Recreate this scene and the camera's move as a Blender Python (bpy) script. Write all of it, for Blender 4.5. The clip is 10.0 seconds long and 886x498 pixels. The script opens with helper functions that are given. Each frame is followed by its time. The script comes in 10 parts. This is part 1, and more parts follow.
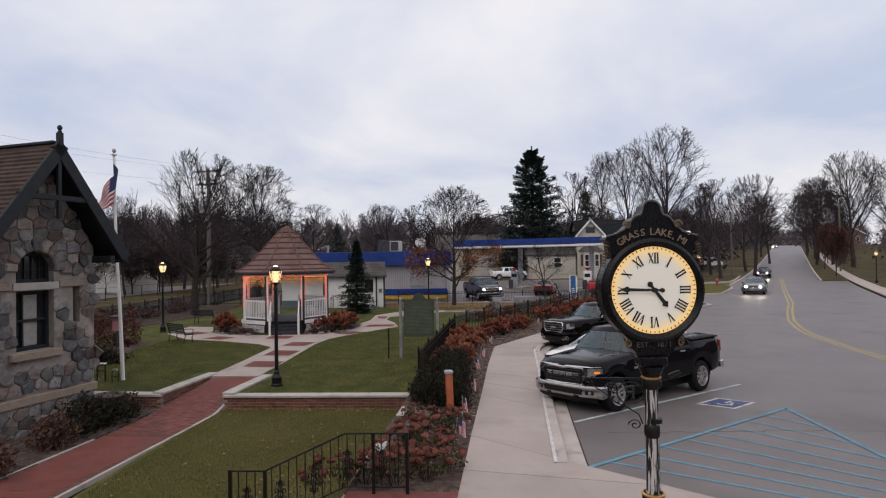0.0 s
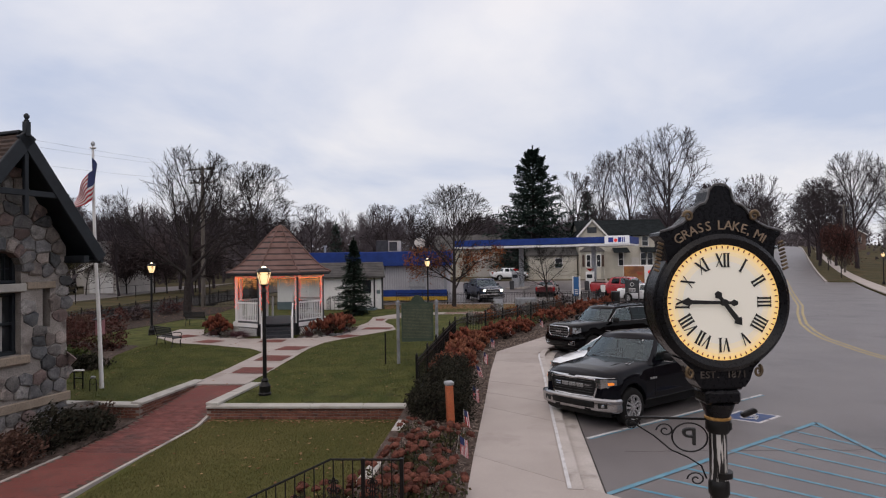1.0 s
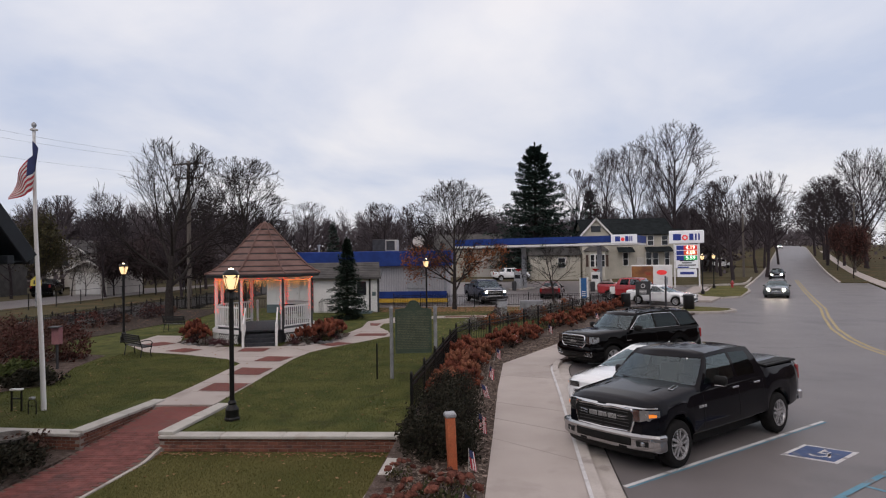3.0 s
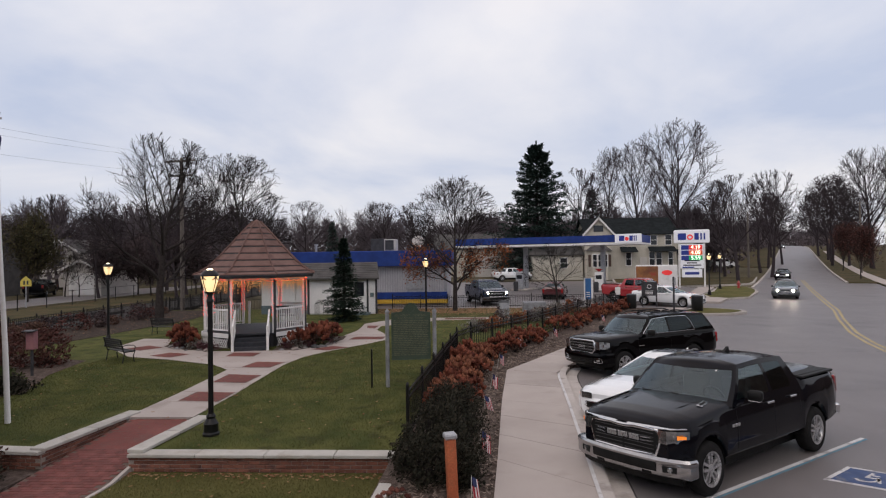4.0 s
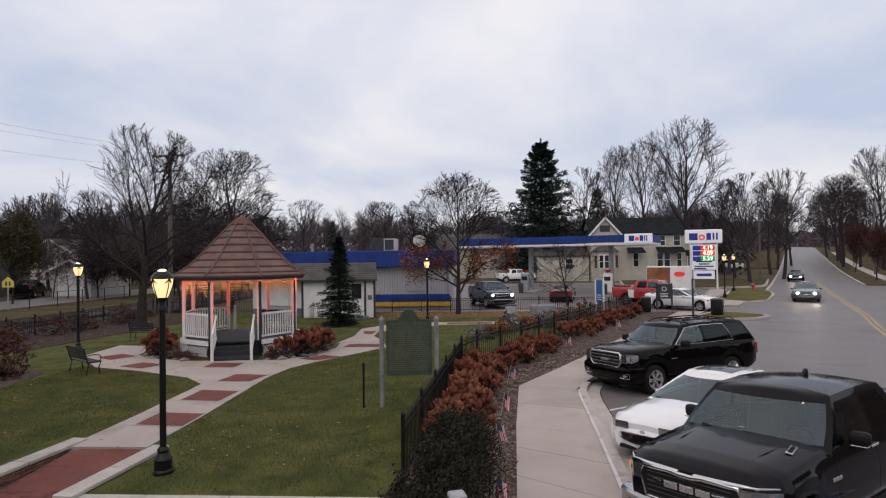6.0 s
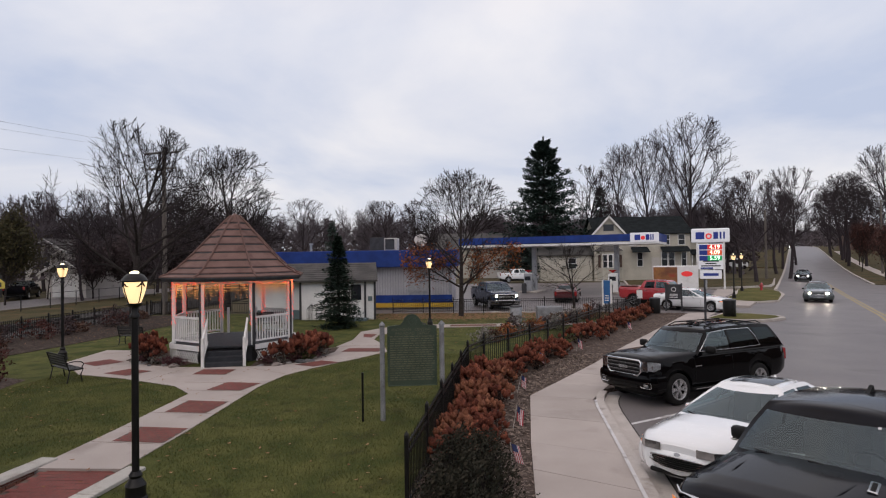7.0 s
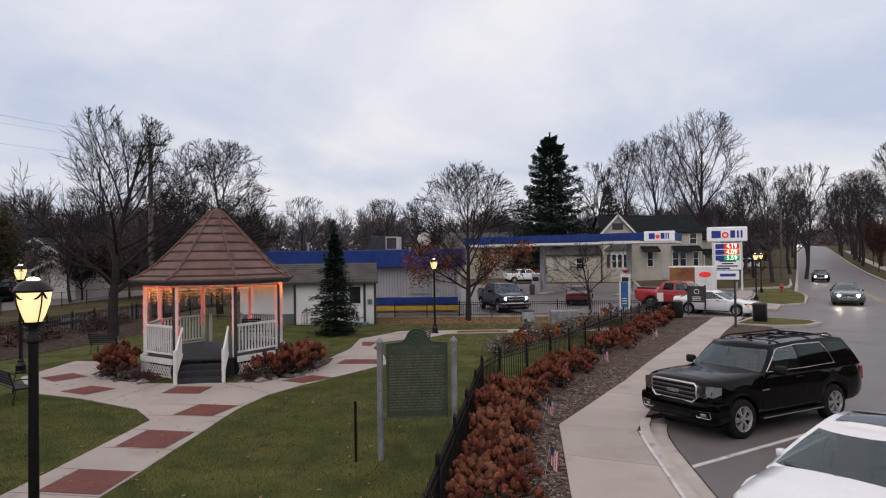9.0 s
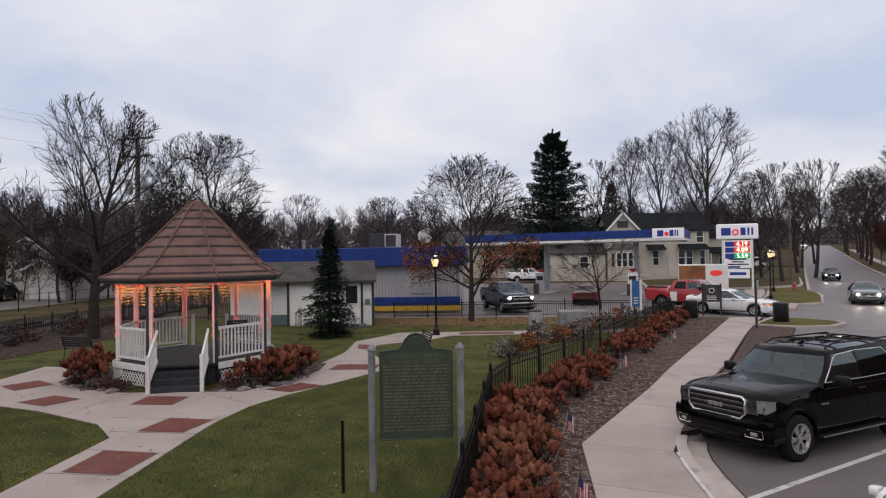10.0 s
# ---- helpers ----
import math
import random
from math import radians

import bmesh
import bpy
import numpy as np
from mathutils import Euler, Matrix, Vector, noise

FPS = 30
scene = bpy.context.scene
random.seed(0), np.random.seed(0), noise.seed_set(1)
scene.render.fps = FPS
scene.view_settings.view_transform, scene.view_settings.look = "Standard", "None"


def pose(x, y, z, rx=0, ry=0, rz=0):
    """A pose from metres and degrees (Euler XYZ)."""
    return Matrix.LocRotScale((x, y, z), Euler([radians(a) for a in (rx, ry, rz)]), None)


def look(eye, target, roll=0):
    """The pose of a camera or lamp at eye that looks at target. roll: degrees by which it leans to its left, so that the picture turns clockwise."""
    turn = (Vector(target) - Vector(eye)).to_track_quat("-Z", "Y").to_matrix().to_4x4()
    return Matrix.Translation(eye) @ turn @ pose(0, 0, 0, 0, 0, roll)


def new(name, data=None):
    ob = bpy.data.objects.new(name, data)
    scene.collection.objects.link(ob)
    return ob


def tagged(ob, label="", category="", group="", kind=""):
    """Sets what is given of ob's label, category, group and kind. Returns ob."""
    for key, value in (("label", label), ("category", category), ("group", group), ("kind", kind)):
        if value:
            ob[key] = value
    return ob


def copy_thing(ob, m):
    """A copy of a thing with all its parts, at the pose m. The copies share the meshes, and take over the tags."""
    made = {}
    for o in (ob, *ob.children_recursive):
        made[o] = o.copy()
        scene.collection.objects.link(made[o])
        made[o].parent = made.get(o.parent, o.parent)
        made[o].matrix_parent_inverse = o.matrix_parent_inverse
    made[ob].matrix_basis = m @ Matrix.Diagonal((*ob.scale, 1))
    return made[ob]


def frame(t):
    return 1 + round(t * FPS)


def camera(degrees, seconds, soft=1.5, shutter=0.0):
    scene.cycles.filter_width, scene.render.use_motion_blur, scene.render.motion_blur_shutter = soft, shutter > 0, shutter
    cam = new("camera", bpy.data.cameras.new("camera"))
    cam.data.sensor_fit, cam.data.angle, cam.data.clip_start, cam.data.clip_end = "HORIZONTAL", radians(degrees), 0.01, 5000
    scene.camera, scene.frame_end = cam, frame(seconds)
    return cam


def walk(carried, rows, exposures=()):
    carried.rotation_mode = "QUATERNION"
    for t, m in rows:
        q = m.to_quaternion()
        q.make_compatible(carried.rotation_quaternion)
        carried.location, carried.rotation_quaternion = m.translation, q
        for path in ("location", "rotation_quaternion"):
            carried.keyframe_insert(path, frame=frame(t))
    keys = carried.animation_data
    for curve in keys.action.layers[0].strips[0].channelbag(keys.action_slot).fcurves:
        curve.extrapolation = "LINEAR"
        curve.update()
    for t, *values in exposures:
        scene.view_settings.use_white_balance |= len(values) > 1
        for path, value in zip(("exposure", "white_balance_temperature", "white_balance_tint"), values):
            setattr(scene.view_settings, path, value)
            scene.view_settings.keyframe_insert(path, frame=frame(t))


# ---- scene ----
cam = camera(73.7, 10.0, soft=1.15)
PATH = [
    (0, (0.865, 0.017, 3.537), (0.756, 2.013, 3.566), -0.9),
    (0.5, (0.842, 0.555, 3.528), (0.733, 2.552, 3.558), -0.8),
    (1, (0.796, 1.135, 3.544), (0.688, 3.132, 3.574), -0.8),
    (1.5, (0.769, 1.702, 3.556), (0.661, 3.699, 3.584), -0.8),
    (2, (0.733, 2.369, 3.556), (0.625, 4.365, 3.584), -0.8),
    (2.5, (0.695, 3.0, 3.555), (0.588, 4.997, 3.584), -0.8),
    (4, (0.623, 4.831, 3.542), (0.514, 6.828, 3.571), -0.8),
    (4.5, (0.595, 5.428, 3.526), (0.484, 7.425, 3.555), -0.7),
    (5, (0.567, 5.987, 3.511), (0.456, 7.983, 3.541), -0.8),
    (5.5, (0.541, 6.538, 3.509), (0.428, 8.535, 3.539), -0.8),
    (5.7, (0.51, 6.759, 3.507), (0.395, 8.755, 3.539), -0.7),
    (7, (0.274, 8.265, 3.513), (0.157, 10.261, 3.544), -0.8),
    (7.5, (0.16, 8.785, 3.521), (0.045, 10.782, 3.552), -0.8),
    (8, (0.116, 9.386, 3.549), (-0.001, 11.382, 3.579), -0.8),
    (8.5, (0.035, 10.07, 3.568), (-0.081, 12.066, 3.596), -0.8),
    (9, (-0.056, 10.81, 3.531), (-0.181, 12.806, 3.561), -0.8),
    (9.5, (-0.132, 11.669, 3.461), (-0.26, 13.664, 3.494), -1.0),
    (10, (-0.217, 12.529, 3.395), (-0.344, 14.524, 3.425), -0.9),
]
walk(cam, [(t, look(eye, target, roll)) for t, eye, target, roll in PATH])

# ---- world and light ----
world = bpy.data.worlds.new("overcast_dusk")
scene.world = world
world.use_nodes = True
wt = world.node_tree
wt.nodes.clear()


def wnode(kind, **values):
    n = wt.nodes.new(kind)
    for k, v in values.items():
        n.inputs[k].default_value = v
    return n


w_out = wnode("ShaderNodeOutputWorld")
sky = wt.nodes.new("ShaderNodeTexSky")
sky.sky_type, sky.sun_disc, sky.sun_elevation, sky.sun_rotation = "NISHITA", False, radians(43), radians(199)
bg_sky = wnode("ShaderNodeBackground", Strength=0.05)
wt.links.new(sky.outputs[0], bg_sky.inputs[0])
coord = wt.nodes.new("ShaderNodeTexCoord")
sep = wt.nodes.new("ShaderNodeSeparateXYZ")
wt.links.new(coord.outputs["Generated"], sep.inputs[0])


def wmath(op, a, b):
    n = wt.nodes.new("ShaderNodeMath")
    n.operation = op
    for i, v in enumerate((a, b)):
        if isinstance(v, (int, float)):
            n.inputs[i].default_value = v
        else:
            wt.links.new(v, n.inputs[i])
    return n.outputs[0]


up = wmath("MAXIMUM", sep.outputs[2], 0.0)
low = wmath("ADD", up, 0.22)
cloud_at = wt.nodes.new("ShaderNodeCombineXYZ")
wt.links.new(wmath("DIVIDE", sep.outputs[0], low), cloud_at.inputs[0])
wt.links.new(wmath("DIVIDE", sep.outputs[1], low), cloud_at.inputs[1])
cloud = wnode("ShaderNodeTexNoise", Scale=0.85, Detail=7.0, Roughness=0.52, Distortion=0.35)
wt.links.new(cloud_at.outputs[0], cloud.inputs["Vector"])
ramp = wt.nodes.new("ShaderNodeValToRGB")
ramp.color_ramp.elements[0].position, ramp.color_ramp.elements[0].color = 0.34, (0.575, 0.635, 0.80, 1)
ramp.color_ramp.elements[1].position, ramp.color_ramp.elements[1].color = 0.60, (0.90, 0.885, 0.925, 1)
wt.links.new(cloud.outputs["Fac"], ramp.inputs[0])
bg_cloud = wnode("ShaderNodeBackground")
overhead = wt.nodes.new("ShaderNodeMapRange")
overhead.inputs[1].default_value, overhead.inputs[2].default_value = 0.36, 0.75
wt.links.new(up, overhead.inputs[0])
tinted = wt.nodes.new("ShaderNodeMix")
tinted.data_type, tinted.blend_type = "RGBA", "MULTIPLY"
tinted.inputs[7].default_value = (1.04, 0.93, 0.86, 1)
wt.links.new(overhead.outputs[0], tinted.inputs[0])
wt.links.new(ramp.outputs[0], tinted.inputs[6])
wt.links.new(tinted.outputs[2], bg_cloud.inputs[0])
# overcast: the zenith is brighter than the horizon
wt.links.new(wmath("ADD", wmath("MULTIPLY", wmath("POWER", up, 1.6), 0.40), 1.0), bg_cloud.inputs[1])
w_mix = wnode("ShaderNodeMixShader", Fac=0.88)
wt.links.new(bg_sky.outputs[0], w_mix.inputs[1])
wt.links.new(bg_cloud.outputs[0], w_mix.inputs[2])
wt.links.new(w_mix.outputs[0], w_out.inputs[0])

sun_data = bpy.data.lights.new("sun", "SUN")
sun_data.energy, sun_data.angle, sun_data.color = 0.5, radians(40), (1.0, 0.9, 0.8)
sun = new("sun", sun_data)
sun.matrix_world = look((0, 0, 40), (14, 40, 0))


# ---- materials ----
def material(name):
    m = bpy.data.materials.new(name)
    m.use_nodes = True
    return m, m.node_tree, m.node_tree.nodes["Principled BSDF"]


def surf(name, c1, c2, scale=3.0, rough=0.8, metal=0.0, bump=0.15, fine=40.0, c3=None, spot=2.0, rnd=0.0, grain=0.25, spec=0.4, coat=0.0, stretch=None, cover=(0.56, 0.70)):
    """A two-scale surface: c1 and c2 mixed by a soft noise, stains of c3, a fine grain in value and relief."""
    m, nt, bs = material(name)
    N, L = nt.nodes.new, nt.links.new
    geo = N("ShaderNodeNewGeometry")
    at = geo.outputs["Position"]
    if stretch:
        mp = N("ShaderNodeMapping")
        mp.inputs["Scale"].default_value = stretch
        L(at, mp.inputs[0])
        at = mp.outputs[0]

    def noise_node(s, d):
        n = N("ShaderNodeTexNoise")
        n.inputs["Scale"].default_value, n.inputs["Detail"].default_value = s, d
        L(at, n.inputs["Vector"])
        return n.outputs["Fac"]

    def mixed(fac, a, b, kind="MIX"):
        n = N("ShaderNodeMix")
        n.data_type, n.blend_type = "RGBA", kind
        for i, v in ((0, fac), (6, a), (7, b)):
            if isinstance(v, tuple):
                n.inputs[i].default_value = (*v, 1)
            elif isinstance(v, float):
                n.inputs[i].default_value = v
            else:
                L(v, n.inputs[i])
        return n.outputs[2]

    def span(v, a, b, lo=0.0, hi=1.0):
        n = N("ShaderNodeMapRange")
        for i, x in enumerate((a, b, lo, hi)):
            n.inputs[i + 1].default_value = x
        L(v, n.inputs[0])
        return n.outputs[0]

    col = mixed(span(noise_node(scale, 4.0), 0.35, 0.65), c1, c2)
    if c3:
        col = mixed(span(noise_node(spot, 5.0), *cover), col, c3)
    fine_out = noise_node(fine, 3.0)
    value = span(fine_out, 0.25, 0.75, 1 - grain, 1 + grain)
    if rnd:
        info = N("ShaderNodeObjectInfo")
        mul = N("ShaderNodeMath")
        mul.operation = "MULTIPLY"
        L(value, mul.inputs[0])
        L(span(info.outputs["Random"], 0.0, 1.0, 1 - rnd, 1 + rnd), mul.inputs[1])
        value = mul.outputs[0]
    scaled = N("ShaderNodeVectorMath")
    scaled.operation = "SCALE"
    L(col, scaled.inputs[0])
    L(value, scaled.inputs["Scale"])
    L(scaled.outputs[0], bs.inputs["Base Color"])
    bs.inputs["Metallic"].default_value = metal
    bs.inputs["Specular IOR Level"].default_value = spec
    bs.inputs["Coat Weight"].default_value = coat
    bs.inputs["Coat Roughness"].default_value = 0.04
    L(span(fine_out, 0.3, 0.7, max(0.02, rough - 0.08), min(1.0, rough + 0.08)), bs.inputs["Roughness"])
    if bump:
        b = N("ShaderNodeBump")
        b.inputs["Strength"].default_value, b.inputs["Distance"].default_value = min(1.0, bump * 2), 0.02
        L(fine_out, b.inputs["Height"])
        L(b.outputs[0], bs.inputs["Normal"])
    return m


def island(name, c1, c2, rough=0.85, through_light=0.0):
    """Leaves, twigs and petals: each loose piece takes its own colour between c1 and c2."""
    m, nt, bs = material(name)
    geo = nt.nodes.new("ShaderNodeNewGeometry")
    mix = nt.nodes.new("ShaderNodeMix")
    mix.data_type = "RGBA"
    mix.inputs[6].default_value, mix.inputs[7].default_value = (*c1, 1), (*c2, 1)
    nt.links.new(geo.outputs["Random Per Island"], mix.inputs[0])
    nt.links.new(mix.outputs[2], bs.inputs["Base Color"])
    bs.inputs["Roughness"].default_value = rough
    bs.inputs["Specular IOR Level"].default_value = 0.2
    return m


def floret(name, c1, c2):
    """Dried flower heads: each takes its own colour, broken up by a fine mottle and relief."""
    m = surf(name, c1, c2, 3.0, 0.9, bump=0.5, fine=42, grain=0.42, spec=0.15)
    nt = m.node_tree
    geo, hue = nt.nodes.new("ShaderNodeNewGeometry"), nt.nodes.new("ShaderNodeMix")
    hue.data_type = "RGBA"
    hue.inputs[6].default_value, hue.inputs[7].default_value = (0.62, 0.58, 0.58, 1), (1.35, 1.35, 1.3, 1)
    nt.links.new(geo.outputs["Random Per Island"], hue.inputs[0])
    mul = nt.nodes.new("ShaderNodeMix")
    mul.data_type, mul.blend_type = "RGBA", "MULTIPLY"
    mul.inputs[0].default_value = 1.0
    base = nt.nodes["Principled BSDF"].inputs["Base Color"]
    src = base.links[0].from_socket
    nt.links.new(src, mul.inputs[6])
    nt.links.new(hue.outputs[2], mul.inputs[7])
    nt.links.new(mul.outputs[2], base)
    return m


def glow(name, color, strength):
    m, nt, bs = material(name)
    bs.inputs["Base Color"].default_value = (*color, 1)
    bs.inputs["Emission Color"].default_value = (*color, 1)
    bs.inputs["Emission Strength"].default_value = strength
    return m


def dark_glass(name, color, rough=0.03, spec=0.5):
    m, nt, bs = material(name)
    bs.inputs["Base Color"].default_value = (*color, 1)
    bs.inputs["Roughness"].default_value = rough
    bs.inputs["Specular IOR Level"].default_value = spec
    return m


M = {}
M["asphalt"] = surf("asphalt", (0.150, 0.136, 0.136), (0.178, 0.162, 0.160), 0.5, 0.44, bump=0.10, fine=90, c3=(0.116, 0.107, 0.107), spot=0.35, grain=0.18, spec=0.28)
M["concrete"] = surf("concrete", (0.37, 0.325, 0.297), (0.42, 0.372, 0.343), 0.7, 0.85, bump=0.08, fine=70, c3=(0.315, 0.275, 0.25), spot=0.9, grain=0.1, rnd=0.05)
M["kerb"] = surf("kerb_concrete", (0.40, 0.36, 0.33), (0.48, 0.44, 0.41), 1.5, 0.88, bump=0.12, fine=50, c3=(0.25, 0.22, 0.20), spot=1.6, grain=0.14)
M["lawn"] = surf("lawn_grass", (0.052, 0.066, 0.019), (0.108, 0.110, 0.036), 1.1, 0.95, bump=0.5, fine=55, c3=(0.050, 0.052, 0.019), spot=1.7, grain=0.5, spec=0.1)
M["dry_lawn"] = surf("dry_lawn", (0.082, 0.084, 0.026), (0.130, 0.116, 0.043), 0.5, 0.95, bump=0.5, fine=55, c3=(0.085, 0.09, 0.025), spot=0.7, grain=0.5, spec=0.1)
M["far_lawn"] = surf("far_lawn", (0.052, 0.048, 0.023), (0.084, 0.070, 0.036), 0.3, 0.95, bump=0.4, fine=30, c3=(0.13, 0.075, 0.04), spot=0.6, grain=0.4, spec=0.1)
M["field"] = surf("field", (0.085, 0.074, 0.046), (0.115, 0.098, 0.060), 0.08, 0.95, bump=0.2, fine=8, c3=(0.10, 0.085, 0.05), spot=0.12, grain=0.3, spec=0.1)
M["mulch"] = surf("mulch", (0.060, 0.044, 0.037), (0.125, 0.096, 0.082), 6.0, 0.95, bump=0.9, fine=45, c3=(0.165, 0.135, 0.118), spot=9.0, grain=0.55, spec=0.1)
M["gravel"] = surf("gravel", (0.13, 0.12, 0.115), (0.22, 0.20, 0.19), 5.0, 0.95, bump=0.8, fine=25, grain=0.5)
M["brick"] = surf("wall_brick", (0.155, 0.060, 0.042), (0.22, 0.092, 0.062), 6.0, 0.85, bump=0.2, fine=60, c3=(0.10, 0.05, 0.045), spot=7, grain=0.25, rnd=0.3)
M["paver"] = surf("paver_brick", (0.135, 0.042, 0.036), (0.185, 0.064, 0.053), 4.0, 0.8, bump=0.15, fine=60, c3=(0.095, 0.042, 0.038), spot=1.2, grain=0.2, rnd=0.22)
M["mortar"] = surf("mortar", (0.26, 0.22, 0.19), (0.32, 0.27, 0.24), 5.0, 0.95, bump=0.3, fine=70)
M["joint"] = surf("paving_joint", (0.10, 0.07, 0.06), (0.15, 0.11, 0.09), 5.0, 0.95, bump=0.3, fine=70)
M["limestone"] = surf("limestone_cap", (0.38, 0.365, 0.335), (0.47, 0.45, 0.415), 2.0, 0.85, bump=0.15, fine=45, c3=(0.36, 0.33, 0.29), spot=3.0, grain=0.12, rnd=0.08)
M["black_iron"] = surf("black_iron", (0.006, 0.006, 0.0065), (0.011, 0.0105, 0.0105), 8.0, 0.42, bump=0.05, fine=60, grain=0.2, spec=0.28)
M["worn_black"] = surf("worn_black_paint", (0.012, 0.012, 0.013), (0.020, 0.019, 0.019), 6.0, 0.35, bump=0.08, fine=70, c3=(0.50, 0.48, 0.46), spot=2.4, grain=0.15, stretch=(24.0, 24.0, 1.8), cover=(0.50, 0.55))
M["gold"] = surf("gold_paint", (0.46, 0.25, 0.075), (0.58, 0.34, 0.12), 12.0, 0.4, metal=0.55, bump=0.05)
M["white_paint"] = surf("white_paint", (0.74, 0.73, 0.72), (0.80, 0.79, 0.78), 3.0, 0.55, bump=0.03, fine=30, grain=0.05, c3=(0.66, 0.65, 0.63), spot=2.0)
M["grey_metal"] = surf("grey_metal", (0.30, 0.31, 0.33), (0.38, 0.39, 0.41), 6.0, 0.5, metal=0.3, bump=0.04)
M["bark"] = surf("bark", (0.028, 0.023, 0.022), (0.050, 0.042, 0.040), 9.0, 0.95, bump=0.6, fine=40, grain=0.35, spec=0.15)
M["black_paint"] = surf("black_car_paint", (0.0012, 0.0012, 0.0016), (0.0018, 0.0018, 0.0024), 2.0, 0.08, bump=0.0, grain=0.05, spec=0.17)


# ---- mesh helpers ----
class Build:
    """Collects faces for one mesh."""

    def __init__(self):
        self.v, self.f = [], []

    def add(self, verts, faces, m=None):
        o = len(self.v)
        self.v += [tuple(m @ Vector(p)) for p in verts] if m else [tuple(p) for p in verts]
        self.f += [tuple(o + i for i in face) for face in faces]
        return self

    def box(self, x0, y0, z0, x1, y1, z1, bev=0.0, m=None):
        if bev <= 0:
            p = [(x, y, z) for z in (z0, z1) for y in (y0, y1) for x in (x0, x1)]
            return self.add(p, [(0, 2, 3, 1), (4, 5, 7, 6), (0, 1, 5, 4), (2, 6, 7, 3), (0, 4, 6, 2), (1, 3, 7, 5)], m)
        c, h = Vector(((x0 + x1) / 2, (y0 + y1) / 2, (z0 + z1) / 2)), ((x1 - x0) / 2, (y1 - y0) / 2, (z1 - z0) / 2)
        b = min(bev, 0.49 * 2 * min(h) / 2 + 1e-6)
        p, ids = [], {}
        for s in [(a, b2, d) for a in (-1, 1) for b2 in (-1, 1) for d in (-1, 1)]:
            for k in range(3):
                q = [s[i] * (h[i] - (0 if i == k else b)) for i in range(3)]
                ids[s, k] = len(p)
                p.append(c + Vector(q))
        faces = []
        for k in range(3):
            i, j = (k + 1) % 3, (k + 2) % 3
            for sk in (-1, 1):
                ring = []
                for si, sj in ((-1, -1), (1, -1), (1, 1), (-1, 1)):
                    s = [0, 0, 0]
                    s[k], s[i], s[j] = sk, si, sj
                    ring.append(ids[tuple(s), k])
                faces.append(tuple(ring if sk > 0 else ring[::-1]))
            for si in (-1, 1):
                for sj in (-1, 1):
                    a, d = [0, 0, 0], [0, 0, 0]
                    a[k], a[i], a[j] = -1, si, sj
                    d[k], d[i], d[j] = 1, si, sj
                    quad = [ids[tuple(a), i], ids[tuple(d), i], ids[tuple(d), j], ids[tuple(a), j]]
                    faces.append(tuple(quad if si * sj < 0 else quad[::-1]))
        for s in [(a, b2, d) for a in (-1, 1) for b2 in (-1, 1) for d in (-1, 1)]:
            tri = [ids[s, 0], ids[s, 1], ids[s, 2]]
            faces.append(tuple(tri if s[0] * s[1] * s[2] > 0 else tri[::-1]))
        return self.add(p, faces, m)

    def tube(self, pts, radii, n=8, caps=True, m=None, flat=1.0):
        pts = [Vector(p) for p in pts]
        if isinstance(radii, (int, float)):
            radii = [radii] * len(pts)
        verts, faces, ref = [], [], None
        for i, p in enumerate(pts):
            d = (pts[min(i + 1, len(pts) - 1)] - pts[max(i - 1, 0)]).normalized()
            if ref is None:
                ref = d.orthogonal().normalized()
            ref = (ref - d * ref.dot(d))
            ref = ref.normalized() if ref.length > 1e-6 else d.orthogonal().normalized()
            side = d.cross(ref)
            for k in range(n):
                a = 2 * math.pi * k / n
                verts.append(p + (ref * math.cos(a) + side * math.sin(a) * flat) * radii[i])
        for i in range(len(pts) - 1):
            for k in range(n):
                k2 = (k + 1) % n
                faces.append((i * n + k, i * n + k2, (i + 1) * n + k2, (i + 1) * n + k))
        if caps:
            faces.append(tuple(range(n))[::-1])
            faces.append(tuple((len(pts) - 1) * n + k for k in range(n)))
        return self.add(verts, faces, m)

    def lathe(self, profile, n=16, m=None, turn=0.0, caps=True):
        """profile: (radius, z), from below upwards."""
        verts, faces = [], []
        for r, z in profile:
            for k in range(n):
                a = 2 * math.pi * k / n + turn
                verts.append((r * math.cos(a), r * math.sin(a), z))
        for i in range(len(profile) - 1):
            for k in range(n):
                k2 = (k + 1) % n
                faces.append((i * n + k, i * n + k2, (i + 1) * n + k2, (i + 1) * n + k))
        if caps:
            faces.append(tuple(range(n))[::-1])
            faces.append(tuple((len(profile) - 1) * n + k for k in range(n)))
        return self.add(verts, faces, m)

    def prism(self, poly, z0, z1, m=None):
        n = len(poly)
        area = sum(poly[i][0] * poly[(i + 1) % n][1] - poly[(i + 1) % n][0] * poly[i][1] for i in range(n))
        if area < 0:
            poly = poly[::-1]
        verts = [(x, y, z0) for x, y in poly] + [(x, y, z1) for x, y in poly]
        faces = [tuple(range(n))[::-1], tuple(range(n, 2 * n))] + [(i, (i + 1) % n, n + (i + 1) % n, n + i) for i in range(n)]
        return self.add(verts, faces, m)

